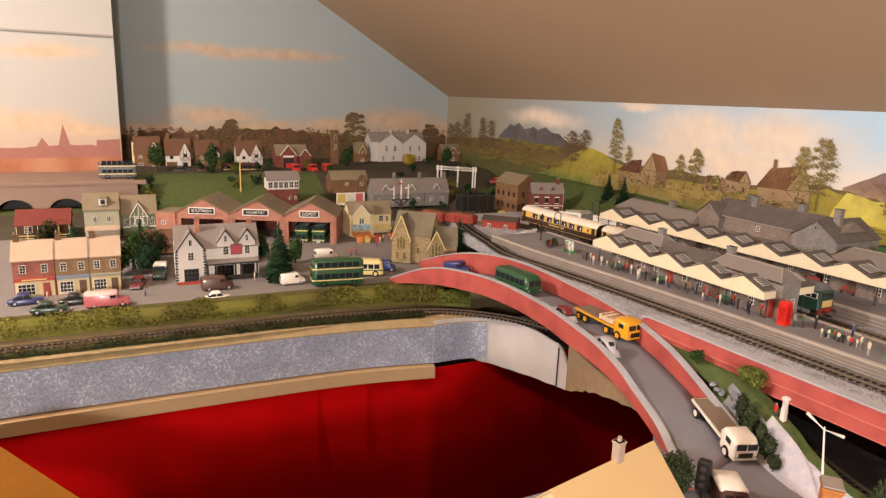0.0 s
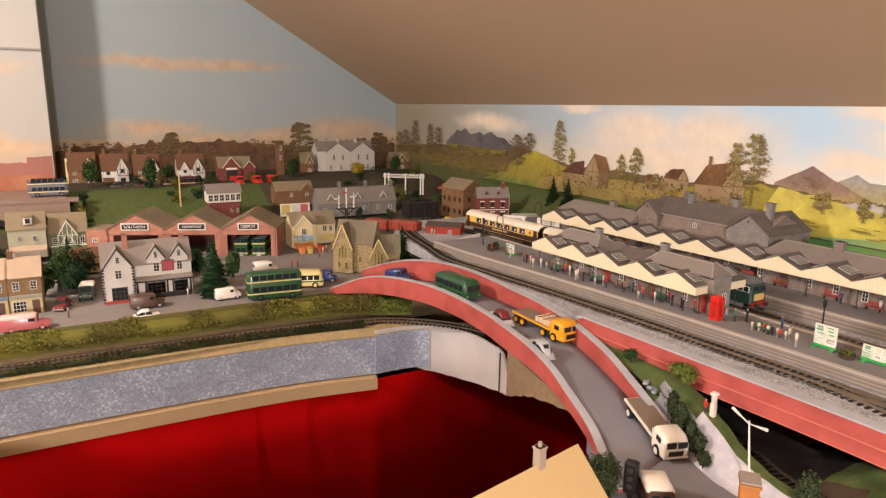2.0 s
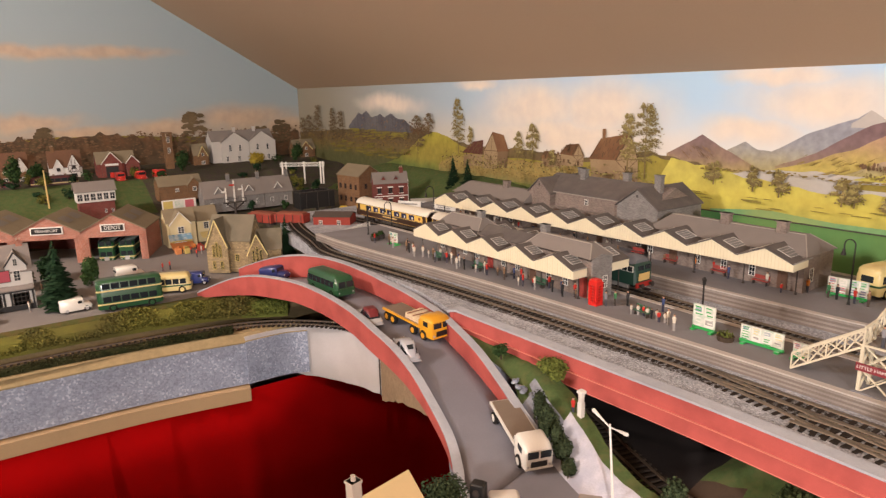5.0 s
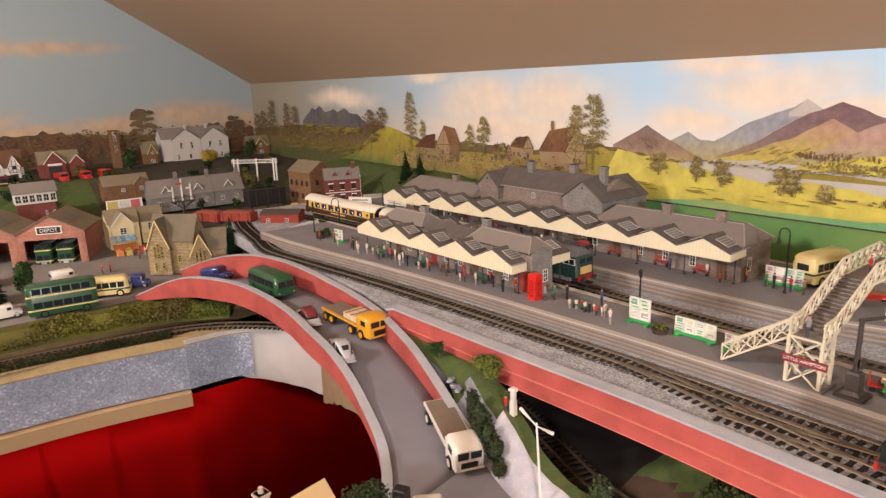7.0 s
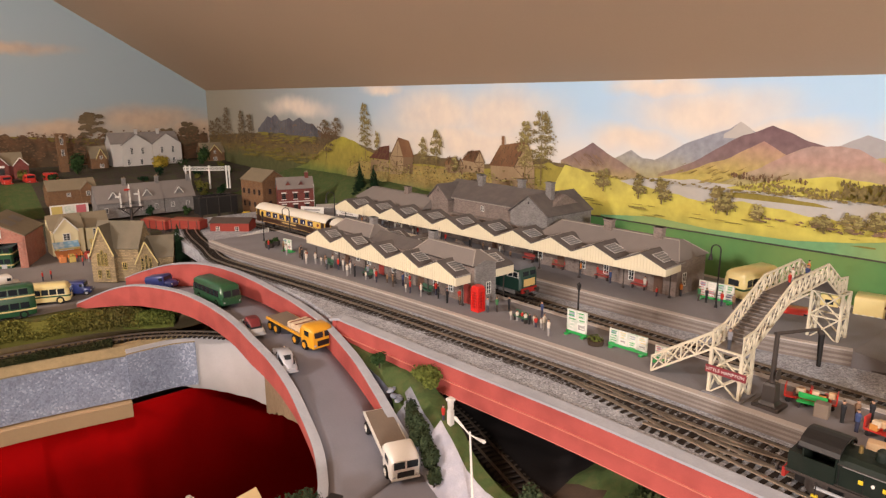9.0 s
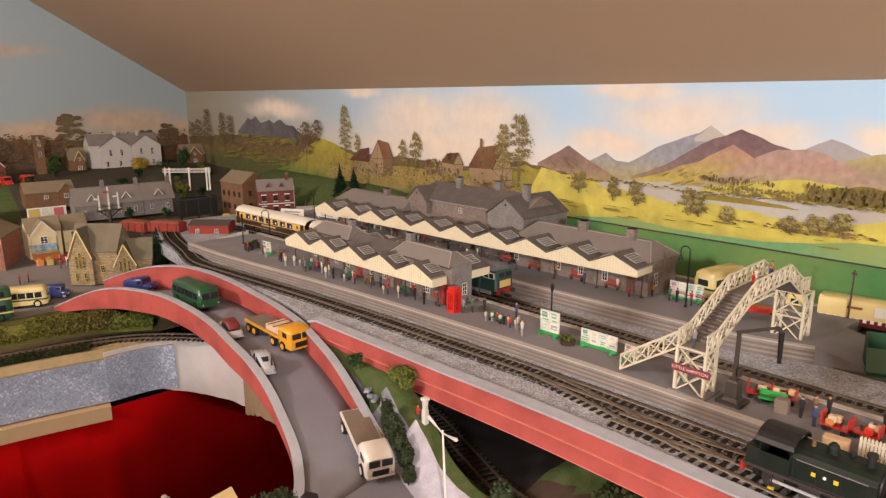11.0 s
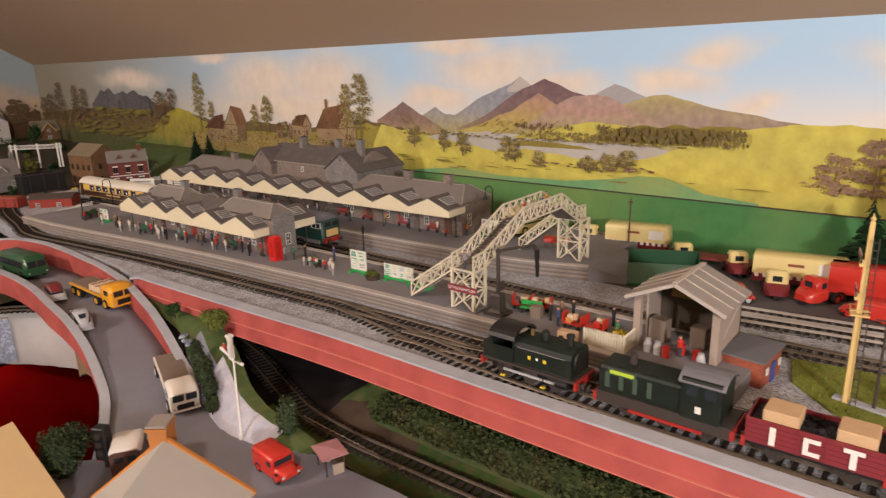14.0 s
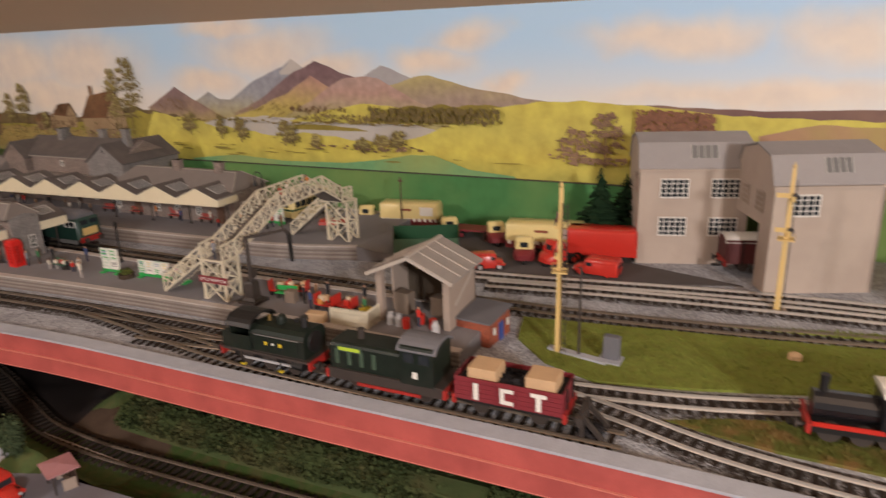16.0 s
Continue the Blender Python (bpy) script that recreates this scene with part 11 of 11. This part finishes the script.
# ---- works at the right ----
def works(label, x, y, rz, w, d, fronts, sides, arch=False):
    t = thing("works_building", label, "factory", pose(x, y, BOARD, 0, 0, rz), "works buildings")
    he, hk, hr = 0.110, 0.136, 0.144
    prof = [(0, 0), (d, 0), (d, he), (d * 0.86, hk), (d * 0.5, hr), (d * 0.14, hk), (0, he)]
    if arch:
        part("front_wall", B().box((w / 2, 0.002, he / 2), (w, 0.004, he)), WORKS_WALL, t)
        part("end_wall", B().prism_x(prof, w - 0.004, w), WORKS_WALL, t)
        part("back_wall", B().box((w / 2 + 0.03, d - 0.002, he / 2), (w - 0.068, 0.004, he)), WORKS_WALL, t)
        part("arch_wall", B().prism_x([(0.004, 0.066), (d, 0.066), *prof[2:6], (0.004, he)], 0, 0.004), WORKS_WALL, t, "upper wall over the wagon entrance")
        part("arch_pier", B().box((0.002, 0.016, 0.033), (0.004, 0.024, 0.066)), WORKS_WALL, t)
    else:
        part("wall", B().prism_x(prof, 0, w), WORKS_WALL, t)
    top = prof[2:]
    r = B().prism_x([(y0, z0 + 0.0004) for y0, z0 in top] + [(y0, z0 + 0.0024) for y0, z0 in reversed(top)], -0.002, w + 0.002)
    part("roof", r, WORKS_ROOF, t)
    part("cornice", B().box((w / 2, -0.001, he - 0.001), (w + 0.004, 0.003, 0.002)), WORKS_WALL, t)
    for u, z in fronts:
        window(t, w * u, -0.0008, z, 0.031, 0.022, bars=(4, 3))
    for u, z in sides:
        window(t, -0.0008, d * u, z, 0.018, 0.022, rz=-90, bars=(2, 3), frame=WORKS_WALL, glass=WORKS_SHADE)
    # rooflight on the front slope
    pt = lambda u, v: (w * u, d * 0.14 * v, he + (hk - he) * v + 0.0030)
    sk = part("rooflight", B().add([pt(0.46, 0.35), pt(0.70, 0.35), pt(0.70, 0.85), pt(0.46, 0.85)], [(0, 1, 2, 3)]), GLASS_GREY, t)
    for i in range(5):
        part("glazing_bar", B().beam(pt(0.46 + 0.06 * i, 0.33), pt(0.46 + 0.06 * i, 0.87), 0.0009), BAR_PALE, sk)
    return t


WORKS_WALL = paint("beige_concrete_wall", (0.46, 0.385, 0.325), 0.85, 0.12, 40, 900, 0.25, tint=(0.37, 0.30, 0.25), amount=0.6)
WORKS_SHADE = paint("beige_blind_window", (0.33, 0.26, 0.205), 0.85, 0.1, 40, 900, 0.2)
WORKS_ROOF = paint("grey_ribbed_roof", (0.32, 0.30, 0.295), 0.8, 0.12, 60, 900, 0.2)
GLASS_GREY = paint("smoky_glazing", (0.16, 0.16, 0.16), 0.2, 0.1, 100, 900, 0.02)
works("beige concrete works building with multi-paned windows", 0.184, 0.945, 17, 0.118, 0.085, ((0.32, 0.034), (0.78, 0.034), (0.32, 0.078), (0.78, 0.078)), ((0.3, 0.08), (0.7, 0.036)))
works("beige concrete works building beside its twin", 0.319, 0.892, 22, 0.104, 0.10, ((0.27, 0.080),), ((0.3, 0.078), (0.68, 0.078)), True)
for i, (x, y, h, r) in enumerate(((0.132, 0.985, 0.108, 0.034), (0.160, 1.005, 0.098, 0.036))):
    conifer(x, y, BOARD, h, r, i + 60)
conifer(-0.565, 0.985, 0.118, 0.05, 0.008, 71)


def box_van(label, m, col):
    t = thing("covered_wagon", label, "wagon", m, "covered wagons")
    L, W = 0.085, 0.031
    part("body", B().box((0, 0, 0.024), (L, W, 0.026)), col, t)
    part("roof", B().prism_x([(0.017 * math.sin(a), 0.030 + 0.012 * math.cos(a)) for a in np.linspace(-1.2, 1.2, 9)] + [(0.016 * math.sin(a), 0.0295 + 0.0105 * math.cos(a)) for a in np.linspace(1.2, -1.2, 9)], -L / 2 - 0.001, L / 2 + 0.001), LAMP_WHITE, t)
    for s in (-1, 1):
        for x in (-0.3, -0.1, 0.1, 0.3):
            part("strap", B().box((x * L, s * (W / 2 + 0.0004), 0.024), (0.0014, 0.001, 0.026)), BLACK, t)
    rail_wheels(t, (-0.022, 0.022), 0.006)
    buffers(t, L / 2, 1, 0.011)
    buffers(t, -L / 2, -1, 0.011)


box_van("maroon covered wagon standing between the works", pose(0.316, 0.957, RAILTOP, 0, 0, 18), MAROON_DARK)
box_van("brown covered wagon beyond the works", pose(0.50, 0.885, RAILTOP, 0, 0, 2), BROWN)
box_van("dark covered wagon with a white roof on the grass curve", pose(0.455, 0.638, RAILTOP, 0, 0, 8), BLACK_GLOSS)


def shunting_engine(m):
    t = thing("steam_shunter", "small black and red steam engine by the grass", "locomotive", m)
    part("frame", B().box((0, 0, 0.010), (0.055, 0.024, 0.006)), BLACK, t)
    part("boiler", B().cyl((-0.026, 0, 0.022), (0.012, 0, 0.022), 0.009, n=14), BLACK_GLOSS, t)
    part("cab", B().box((0.019, 0, 0.025), (0.016, 0.026, 0.024)), BLACK_GLOSS, t)
    part("cab_roof", B().prism_x([(-0.0145, 0.0365), (0.0145, 0.0365), (0.0120, 0.0395), (0.0, 0.0410), (-0.0120, 0.0395)], 0.0095, 0.029), IVORY, t, "off-white cab roof")
    part("chimney", B().cyl((-0.02, 0, 0.03), (-0.02, 0, 0.042), 0.0026, 0.003, 10), BLACK, t)
    part("lining", B().box((-0.006, -0.0125, 0.013), (0.04, 0.001, 0.003)), RED, t)
    buffers(t, -0.028, -1, 0.011)
    rail_wheels(t, (-0.015, 0.003, 0.018), 0.007)


shunting_engine(pose(0.372, 0.632, RAILTOP, 0, 0, 5))


# ---- goods yard lorries ----
def trailer(label, m, col, low, L=0.085, plain=False):
    t = thing("box_trailer", label, "trailer", m, "box trailers")
    W, H = 0.030, 0.040
    part("body", loft([(-L / 2, W * 0.48, 0.018, H - 0.001, 0.002), (-L * 0.48, W * 0.5, 0.018, H, 0.003), (L * 0.47, W * 0.5, 0.018, H, 0.004), (L / 2, W * 0.42, 0.018, H - 0.003, 0.004)]), col, t, soft=True)
    part("skirt", B().box((0, 0, 0.0135), (L, W * 0.98, 0.009)), low, t)
    for s in () if plain else (-1, 1):
        tooth = B()
        for k in range(11):
            tooth.box((-L * 0.45 + L * 0.9 * k / 10, s * (W / 2 + 0.0002), 0.0165), (L * 0.045, 0.0010, 0.0042))
        part("check_band", tooth, IVORY, t)
        part("poster", B().box((L * 0.30, s * (W / 2 + 0.0003), 0.029), (L * 0.22, 0.0006, 0.012)), IVORY, t)
        part("print_bar", B().box((-0.004, s * (W / 2 + 0.0003), 0.031), (0.016, 0.0006, 0.003)), ROOF_RUST, t)
    wheels(t, (-L * 0.34,), W * 0.42, 0.006, 0.005, low)
    part("landing_leg", B().box((L * 0.33, 0, 0.006), (0.004, 0.018, 0.012)), BLACK, t)


def tractor(label, m, low, top):
    t = thing("tractor_unit", label, "lorry", m, "tractor units")
    W = 0.026
    part("cab", loft([(-0.008, W * 0.46, 0.008, 0.018, 0.002), (0.006, W * 0.5, 0.006, 0.019, 0.003), (0.014, W * 0.4, 0.006, 0.016, 0.003), (0.018, W * 0.26, 0.007, 0.013, 0.003)]), low, t, soft=True)
    part("cab_top", loft([(-0.007, W * 0.42, 0.017, 0.030, 0.003), (0.003, W * 0.44, 0.017, 0.031, 0.004), (0.008, W * 0.38, 0.017, 0.026, 0.004)]), top, t, soft=True)
    part("windscreen", B().box((0.0072, 0, 0.0235), (0.002, W * 0.36, 0.006)), GLASS, t)
    for s in (-1, 1):
        part("cab_window", B().box((-0.001, s * W * 0.425, 0.0235), (0.006, 0.0012, 0.006)), GLASS, t)
    part("chassis", B().box((-0.016, 0, 0.009), (0.022, 0.012, 0.003)), BLACK, t)
    wheels(t, (-0.020,), W * 0.42, 0.006, 0.005, low)
    part("front_wheel", B().cyl((0.012, -0.002, 0.005), (0.012, 0.002, 0.005), 0.005, n=14), TYRE, t)


def flat_trailer(label, m):
    t = thing("flat_trailer", label, "trailer", m, "flat trailers")
    part("deck", B().box((0, 0, 0.0115), (0.062, 0.028, 0.002)), MAROON_WAGON, t)
    part("headboard", B().box((0.030, 0, 0.016), (0.0012, 0.028, 0.008)), MAROON_WAGON, t)
    wheels(t, (-0.020,), 0.011, 0.005, 0.004, MAROON_WAGON)
    part("landing_leg", B().box((0.02, 0, 0.005), (0.004, 0.016, 0.010)), BLACK, t)


trailer("cream and maroon box trailer in the goods yard", pose(-0.135, 0.992, BOARD, 0, 0, 12), CREAM_PAINT, MAROON)
tractor("maroon and cream three-wheeled tractor unit", pose(-0.062, 0.962, BOARD, 0, 0, -62), MAROON, CREAM_PAINT)
flat_trailer("maroon flat trailer in the goods yard", pose(-0.030, 0.985, BOARD, 0, 0, 8))
tractor("maroon and cream tractor unit beside a flat trailer", pose(0.005, 0.960, BOARD, 0, 0, -62), MAROON, CREAM_PAINT)
flat_trailer("maroon flat trailer beside the backscene", pose(0.035, 0.985, BOARD, 0, 0, 6))
trailer("cream and maroon box trailer near the backscene", pose(0.075, 0.948, BOARD, 0, 0, 10), CREAM_PAINT, MAROON, 0.095)
tractor("maroon and cream tractor unit in the yard", pose(0.062, 0.905, BOARD, 0, 0, -75), MAROON, CREAM_PAINT)
tractor("maroon and cream tractor unit near the footbridge", pose(-0.205, 0.985, BOARD, 0, 0, -75), MAROON, CREAM_PAINT)
van("red parcels van with a white side panel", pose(0.030, 0.868, BOARD, 0, 0, 30), RED, None, 0.036, 0.020, 0.020)
trailer("red covered trailer beside the works", pose(0.145, 0.945, BOARD, 0, 0, 8), RED, RED, 0.080, True)
tractor("red tractor unit coupled near the works", pose(0.098, 0.905, BOARD, 0, 0, -120), RED, RED)
van("red utility van beside the signal", pose(0.152, 0.890, BOARD, 0, 0, 175), RED, RED, 0.050, 0.022, 0.020)
bus("cream and green half-cab bus beside the station", pose(-0.285, 0.945, 0.118, 0, 0, 80), CREAM_PAINT, GREEN, CREAM_PAINT, 0.075, 0.03, 0.04, 1)
van("red van beyond the footbridge", pose(-0.215, 0.925, BOARD, 0, 0, 20), RED, None, 0.05, 0.022, 0.024)
hoarding(-0.305, 0.892, 0.118, 0.045, 0.020, 4, "white and green poster hoarding at the platform end")
for x, k in ((-0.345, 7), (-0.32, 6), (-0.29, 3), (-0.275, 2), (-0.31, 5)):
    figurine(x, 0.878, 0.118, k)
t = thing("green_skip", "dark green open-topped trough in the yard", "trough", pose(-0.052, 0.872, BOARD, 0, 0, 24) @ Matrix.Diagonal((0.92, 1.0, 1.3, 1.0)))
part("back", B().box((0, 0.012, 0.016), (0.085, 0.0016, 0.030)), GREEN_SKIP, t)
part("front", B().add([(-0.0425, -0.012, 0.002), (0.0425, -0.012, 0.002), (0.0425, 0.0, 0.020), (-0.0425, 0.0, 0.020), (-0.0425, -0.013, 0.002), (0.0425, -0.013, 0.002), (0.0425, -0.001, 0.021), (-0.0425, -0.001, 0.021)], [(0, 1, 2, 3), (7, 6, 5, 4), (0, 4, 5, 1), (1, 5, 6, 2), (2, 6, 7, 3), (3, 7, 4, 0)]), GREEN_SKIP, t)
part("base", B().box((0, 0, 0.002), (0.085, 0.026, 0.004)), GREEN_SKIP, t)
for s in (-1, 1):
    part("end", B().prism_x([(-0.012, 0.002), (0.012, 0.002), (0.012, 0.031), (-0.001, 0.021)], s * 0.0425 - 0.0007, s * 0.0425 + 0.0007), GREEN_SKIP, t)
solo("yard_surface", B().prism_z([(-0.30, 0.845), (-0.06, 0.842), (0.18, 0.868), (0.30, 0.905), (0.18, 0.94), (0.18, 1.035), (-0.30, 1.035)], BOARD, BOARD + 0.0012), YARD_SMOOTH, "smooth grey goods yard surface", "ground", kind="structure")
# the sloping end of the main platform
solo("platform_ramp", B().add([(-0.13, 0.838, BOARD), (-0.055, 0.858, BOARD), (-0.055, 0.935, BOARD), (-0.13, 0.935, BOARD), (-0.13, 0.838, 0.118), (-0.13, 0.935, 0.118), (-0.055, 0.858, BOARD + 0.0015), (-0.055, 0.935, BOARD + 0.0015)], [(0, 1, 6, 4), (3, 5, 7, 2), (4, 6, 7, 5), (1, 2, 7, 6), (0, 4, 5, 3)]), PLATFORM, "sloping grey end of the main platform", "platform", kind="structure")


# ---- grass triangle ----
GRASS_RUST = paint("olive_rust_scatter", (0.12, 0.13, 0.03), 0.95, 0.35, 160, 1500, 1.0, tint=(0.22, 0.13, 0.05), amount=0.8)
def grass_patch(poly, seed, label, mat, n, h=0.004):
    b = B().prism_z(poly, BOARD, BOARD + 0.0022)
    ob = solo("ground_grass", b, mat, label, "ground", kind="structure")
    xs, ys = [p[0] for p in poly], [p[1] for p in poly]
    rnd, t = random.Random(seed), B()

    def inside(x, y):
        hit = False
        for (x0, y0), (x1, y1) in zip(poly, poly[1:] + poly[:1]):
            if (y0 > y) != (y1 > y) and x < (x1 - x0) * (y - y0) / (y1 - y0) + x0:
                hit = not hit
        return hit

    while len(t.f) < n:
        x, y = rnd.uniform(min(xs), max(xs)), rnd.uniform(min(ys), max(ys))
        if inside(x, y):
            a, s = rnd.uniform(0, math.pi), rnd.uniform(0.0008, 0.0018)
            dx, dy = math.cos(a) * s, math.sin(a) * s
            k = rnd.uniform(0.3, 1) * h
            t.add([(x - dx, y - dy, BOARD + 0.001), (x + dx, y + dy, BOARD + 0.001), (x + dy * 0.6, y - dx * 0.6, BOARD + 0.002 + k)], [(0, 1, 2)])
    solo("grass_tufts", t, mat, "short scatter grass tufts", "grass", kind="stuff")


grass_patch([(0.125, 0.700), (0.115, 0.745), (0.20, 0.756), (0.32, 0.772), (0.50, 0.80), (0.62, 0.80), (0.48, 0.735), (0.345, 0.685), (0.27, 0.662), (0.205, 0.648), (0.16, 0.665)], 3, "bright mossy grass between the tracks", GRASS, 5200, 0.0022)
grass_patch([(0.26, 0.612), (0.30, 0.630), (0.36, 0.648), (0.46, 0.680), (0.60, 0.72), (0.60, 0.60), (0.44, 0.600), (0.33, 0.602)], 5, "olive and rust scatter grass beside the curve", GRASS_RUST, 2200)
grass_patch([(0.29, 0.79), (0.40, 0.815), (0.55, 0.84), (0.55, 0.826), (0.40, 0.803)], 7, "thin grass strip beside the siding", GRASS, 500)
t = thing("junction_box", "slate grey relay cabinet on a pale slab in the grass", "cabinet", pose(0.209, 0.688, BOARD + 0.002, 0, 0, -4))
part("body", B().rbox((0, 0, 0.011), (0.013, 0.008, 0.020), 0.0008), SLATE_BLUE, t)
part("slab", B().box((0, -0.002, 0.0008), (0.018, 0.016, 0.0016)), COPING, t, "pale concrete slab")
solo("cable_cover", B().box((0, 0, 0.0012), (0.052, 0.007, 0.0024)), COPING, "pale concrete cable cover across the grass", "cable cover", pose(0.182, 0.684, BOARD + 0.0018, 0, 0, -12))
solo("junction_box", B().rbox((0, 0, 0.004), (0.010, 0.008, 0.008), 0.002), CRATE, "small tan point motor cover on the grass", "cabinet", pose(0.343, 0.742, BOARD))


# ---- the passenger train ----
LINE = [(-1.7, 0.66), (-1.4, 0.70), (-1.1, 0.73), (-0.8, 0.75), (-0.4, 0.76), (0.0, 0.764), (0.2, 0.772), (0.41, 0.80), (0.7, 0.86)]


def on_line(x):
    y = lambda v: float(np.interp(v, [p[0] for p in LINE], [p[1] for p in LINE]))
    return pose(x, y(x), RAILTOP, 0, 0, math.degrees(math.atan2(y(x + 0.08) - y(x - 0.08), 0.16)))


def bogie(parent, x, mat):
    b = part("bogie", B().box((x, 0.0105, 0.0065), (0.034, 0.003, 0.005)).box((x, -0.0105, 0.0065), (0.034, 0.003, 0.005)).box((x, 0, 0.008), (0.012, 0.022, 0.003)), mat, parent)
    for dx in (-0.011, 0.011):
        for s in (-1, 1):
            part("wheel", shared(("rail_wheel", 0.006), lambda: B().cyl((0, -0.0012, 0), (0, 0.0012, 0), 0.006, n=18).cyl((0, -0.002, 0), (0, 0.002, 0), 0.0018, n=8), DARK_METAL), None, b, m=pose(x + dx, s * 0.0083, 0.006))


def pullman(m):
    L, W = 0.252, 0.0355
    t = thing("pullman_coach", "brown and cream luxury coach with a white roof", "coach", m, "train coaches")
    part("body", B().box((0, 0, 0.0255), (L, W, 0.027)), UMBER, t)
    part("cream_panel", B().box((0, 0, 0.0315), (L * 0.985, W + 0.0008, 0.0115)), CREAM_PANEL, t, "cream upper panels")
    part("roof", B().prism_x([(0.0190 * math.sin(a), 0.0355 + 0.0135 * math.cos(a)) for a in np.linspace(-1.35, 1.35, 11)] + [(0.0180 * math.sin(a), 0.0350 + 0.0122 * math.cos(a)) for a in np.linspace(1.35, -1.35, 11)], -L / 2, L / 2), WHITE_ROOF, t, "off-white domed roof", soft=True)
    for s in (-1, 1):
        for i in range(7):
            x = -L * 0.30 + L * 0.60 * i / 6
            w = part("window", shared(("coach_window",), lambda: B().box((0, 0, 0), (0.0165, 0.0012, 0.0098)), COACH_GLASS), None, t, m=pose(x, s * (W / 2 + 0.0004), 0.0314))
            part("table_lamp", shared(("table_lamp",), lambda: B().box((0, 0, 0), (0.003, 0.0006, 0.004)), LIT_SHADE), None, w, m=pose(0.003, s * 0.0006, -0.001))
        for x in (-L * 0.46, L * 0.46):
            part("door", B().box((x, s * (W / 2 + 0.0003), 0.0255), (0.010, 0.0012, 0.025)), UMBER, t)
        part("crest", B().cyl((L * 0.40, s * (W / 2 + 0.0002), 0.0315), (L * 0.40, s * (W / 2 + 0.0012), 0.0315), 0.0030, n=12), ROOF_RUST, t)
        part("name_bar", B().box((0, s * (W / 2 + 0.0003), 0.0205), (0.050, 0.0006, 0.0022)), OCHRE, t)
        part("lining", B().box((0, s * (W / 2 + 0.0003), 0.0248), (L * 0.97, 0.0006, 0.0006)).box((0, s * (W / 2 + 0.0003), 0.0140), (L * 0.97, 0.0006, 0.0006)), OCHRE, t)
    part("underframe", B().box((0, 0, 0.0105), (L * 0.5, 0.020, 0.005)), BLACK, t)
    for x in (-L / 2 - 0.003, L / 2 + 0.003):
        part("gangway", B().box((x, 0, 0.027), (0.006, 0.014, 0.026)), BLACK, t)
    bogie(t, -L * 0.35, BLACK)
    bogie(t, L * 0.35, BLACK)


def main_diesel(m):
    L, W = 0.200, 0.0355
    t = thing("diesel_locomotive", "dark green diesel locomotive with grey roof", "locomotive", m)
    part("body", loft([(-L / 2, W * 0.42, 0.013, 0.036, 0.004), (-L * 0.485, W * 0.5, 0.012, 0.041, 0.004), (L * 0.485, W * 0.5, 0.012, 0.041, 0.004), (L / 2, W * 0.42, 0.013, 0.036, 0.004)]), DIESEL_GREEN, t, soft=True)
    part("roof", loft([(-L * 0.482, W * 0.40, 0.036, 0.0455, 0.006), (-L * 0.46, W * 0.46, 0.036, 0.0490, 0.010), (L * 0.46, W * 0.46, 0.036, 0.0490, 0.010), (L * 0.482, W * 0.40, 0.036, 0.0455, 0.006)]), SLATE_BLUE, t, soft=True)
    for s in (-1, 1):
        for x in (-0.43, 0.43):
            part("cab_window", B().box((x * L - 0.004, s * (W / 2), 0.0335), (0.0075, 0.0012, 0.0068)), GLASS, t)
            part("cab_window", B().box((x * L + 0.005, s * (W / 2), 0.0335), (0.0075, 0.0012, 0.0068)), GLASS, t)
            part("window_frame", B().box((x * L, s * (W / 2 - 0.0001), 0.0335), (0.021, 0.0010, 0.0085)), IVORY, t)
        for x in (-0.28, -0.16, -0.04, 0.08, 0.20, 0.30):
            part("side_grille", B().box((x * L, s * (W / 2 + 0.0001), 0.0335), (0.013, 0.0008, 0.0075)), DIESEL_DARK, t)
        part("crest", B().box((0, s * (W / 2 + 0.0003), 0.0235), (0.004, 0.0006, 0.004)), ROOF_RUST, t)
        part("battery_box", B().box((0, s * 0.010, 0.0085), (0.05, 0.010, 0.008)), BLACK, t)
    for e in (-1, 1):
        part("end_panel", B().box((e * (L / 2 + 0.0002), 0, 0.022), (0.0012, W * 0.62, 0.010)), OCHRE, t, "yellow warning panel")
        for s in (-1, 1):
            part("front_window", B().box((e * (L / 2 - 0.0012), s * W * 0.2, 0.0345), (0.003, W * 0.3, 0.006)), GLASS, t)
        buffers(t, e * (L / 2), e, 0.0115)
        bogie(t, e * L * 0.33, SILVER_DULL)


UMBER = gloss("umber_coach_paint", (0.045, 0.022, 0.014), 0.35, 0.2)
CREAM_PANEL = gloss("cream_coach_paint", (0.72, 0.48, 0.10), 0.35, 0.2)
WHITE_ROOF = paint("off_white_roof", (0.74, 0.70, 0.60), 0.6, 0.05, 60, 900, 0.05)
COACH_GLASS = glass("coach_window_glass", (0.03, 0.035, 0.09))
LIT_SHADE = paint("pale_lamp_shade", (0.8, 0.78, 0.7), 0.6, 0.05, 60, 900, 0.0)
DIESEL_GREEN = paint("diesel_green", (0.020, 0.055, 0.042), 0.4, 0.1, 80, 900, 0.05)
DIESEL_DARK = paint("diesel_grille", (0.010, 0.022, 0.018), 0.6, 0.2, 400, 900, 0.3)
TRAIN_X = -0.60
main_diesel(on_line(TRAIN_X))
for k in range(2):
    pullman(on_line(TRAIN_X - 0.100 - 0.137 - 0.266 * k))
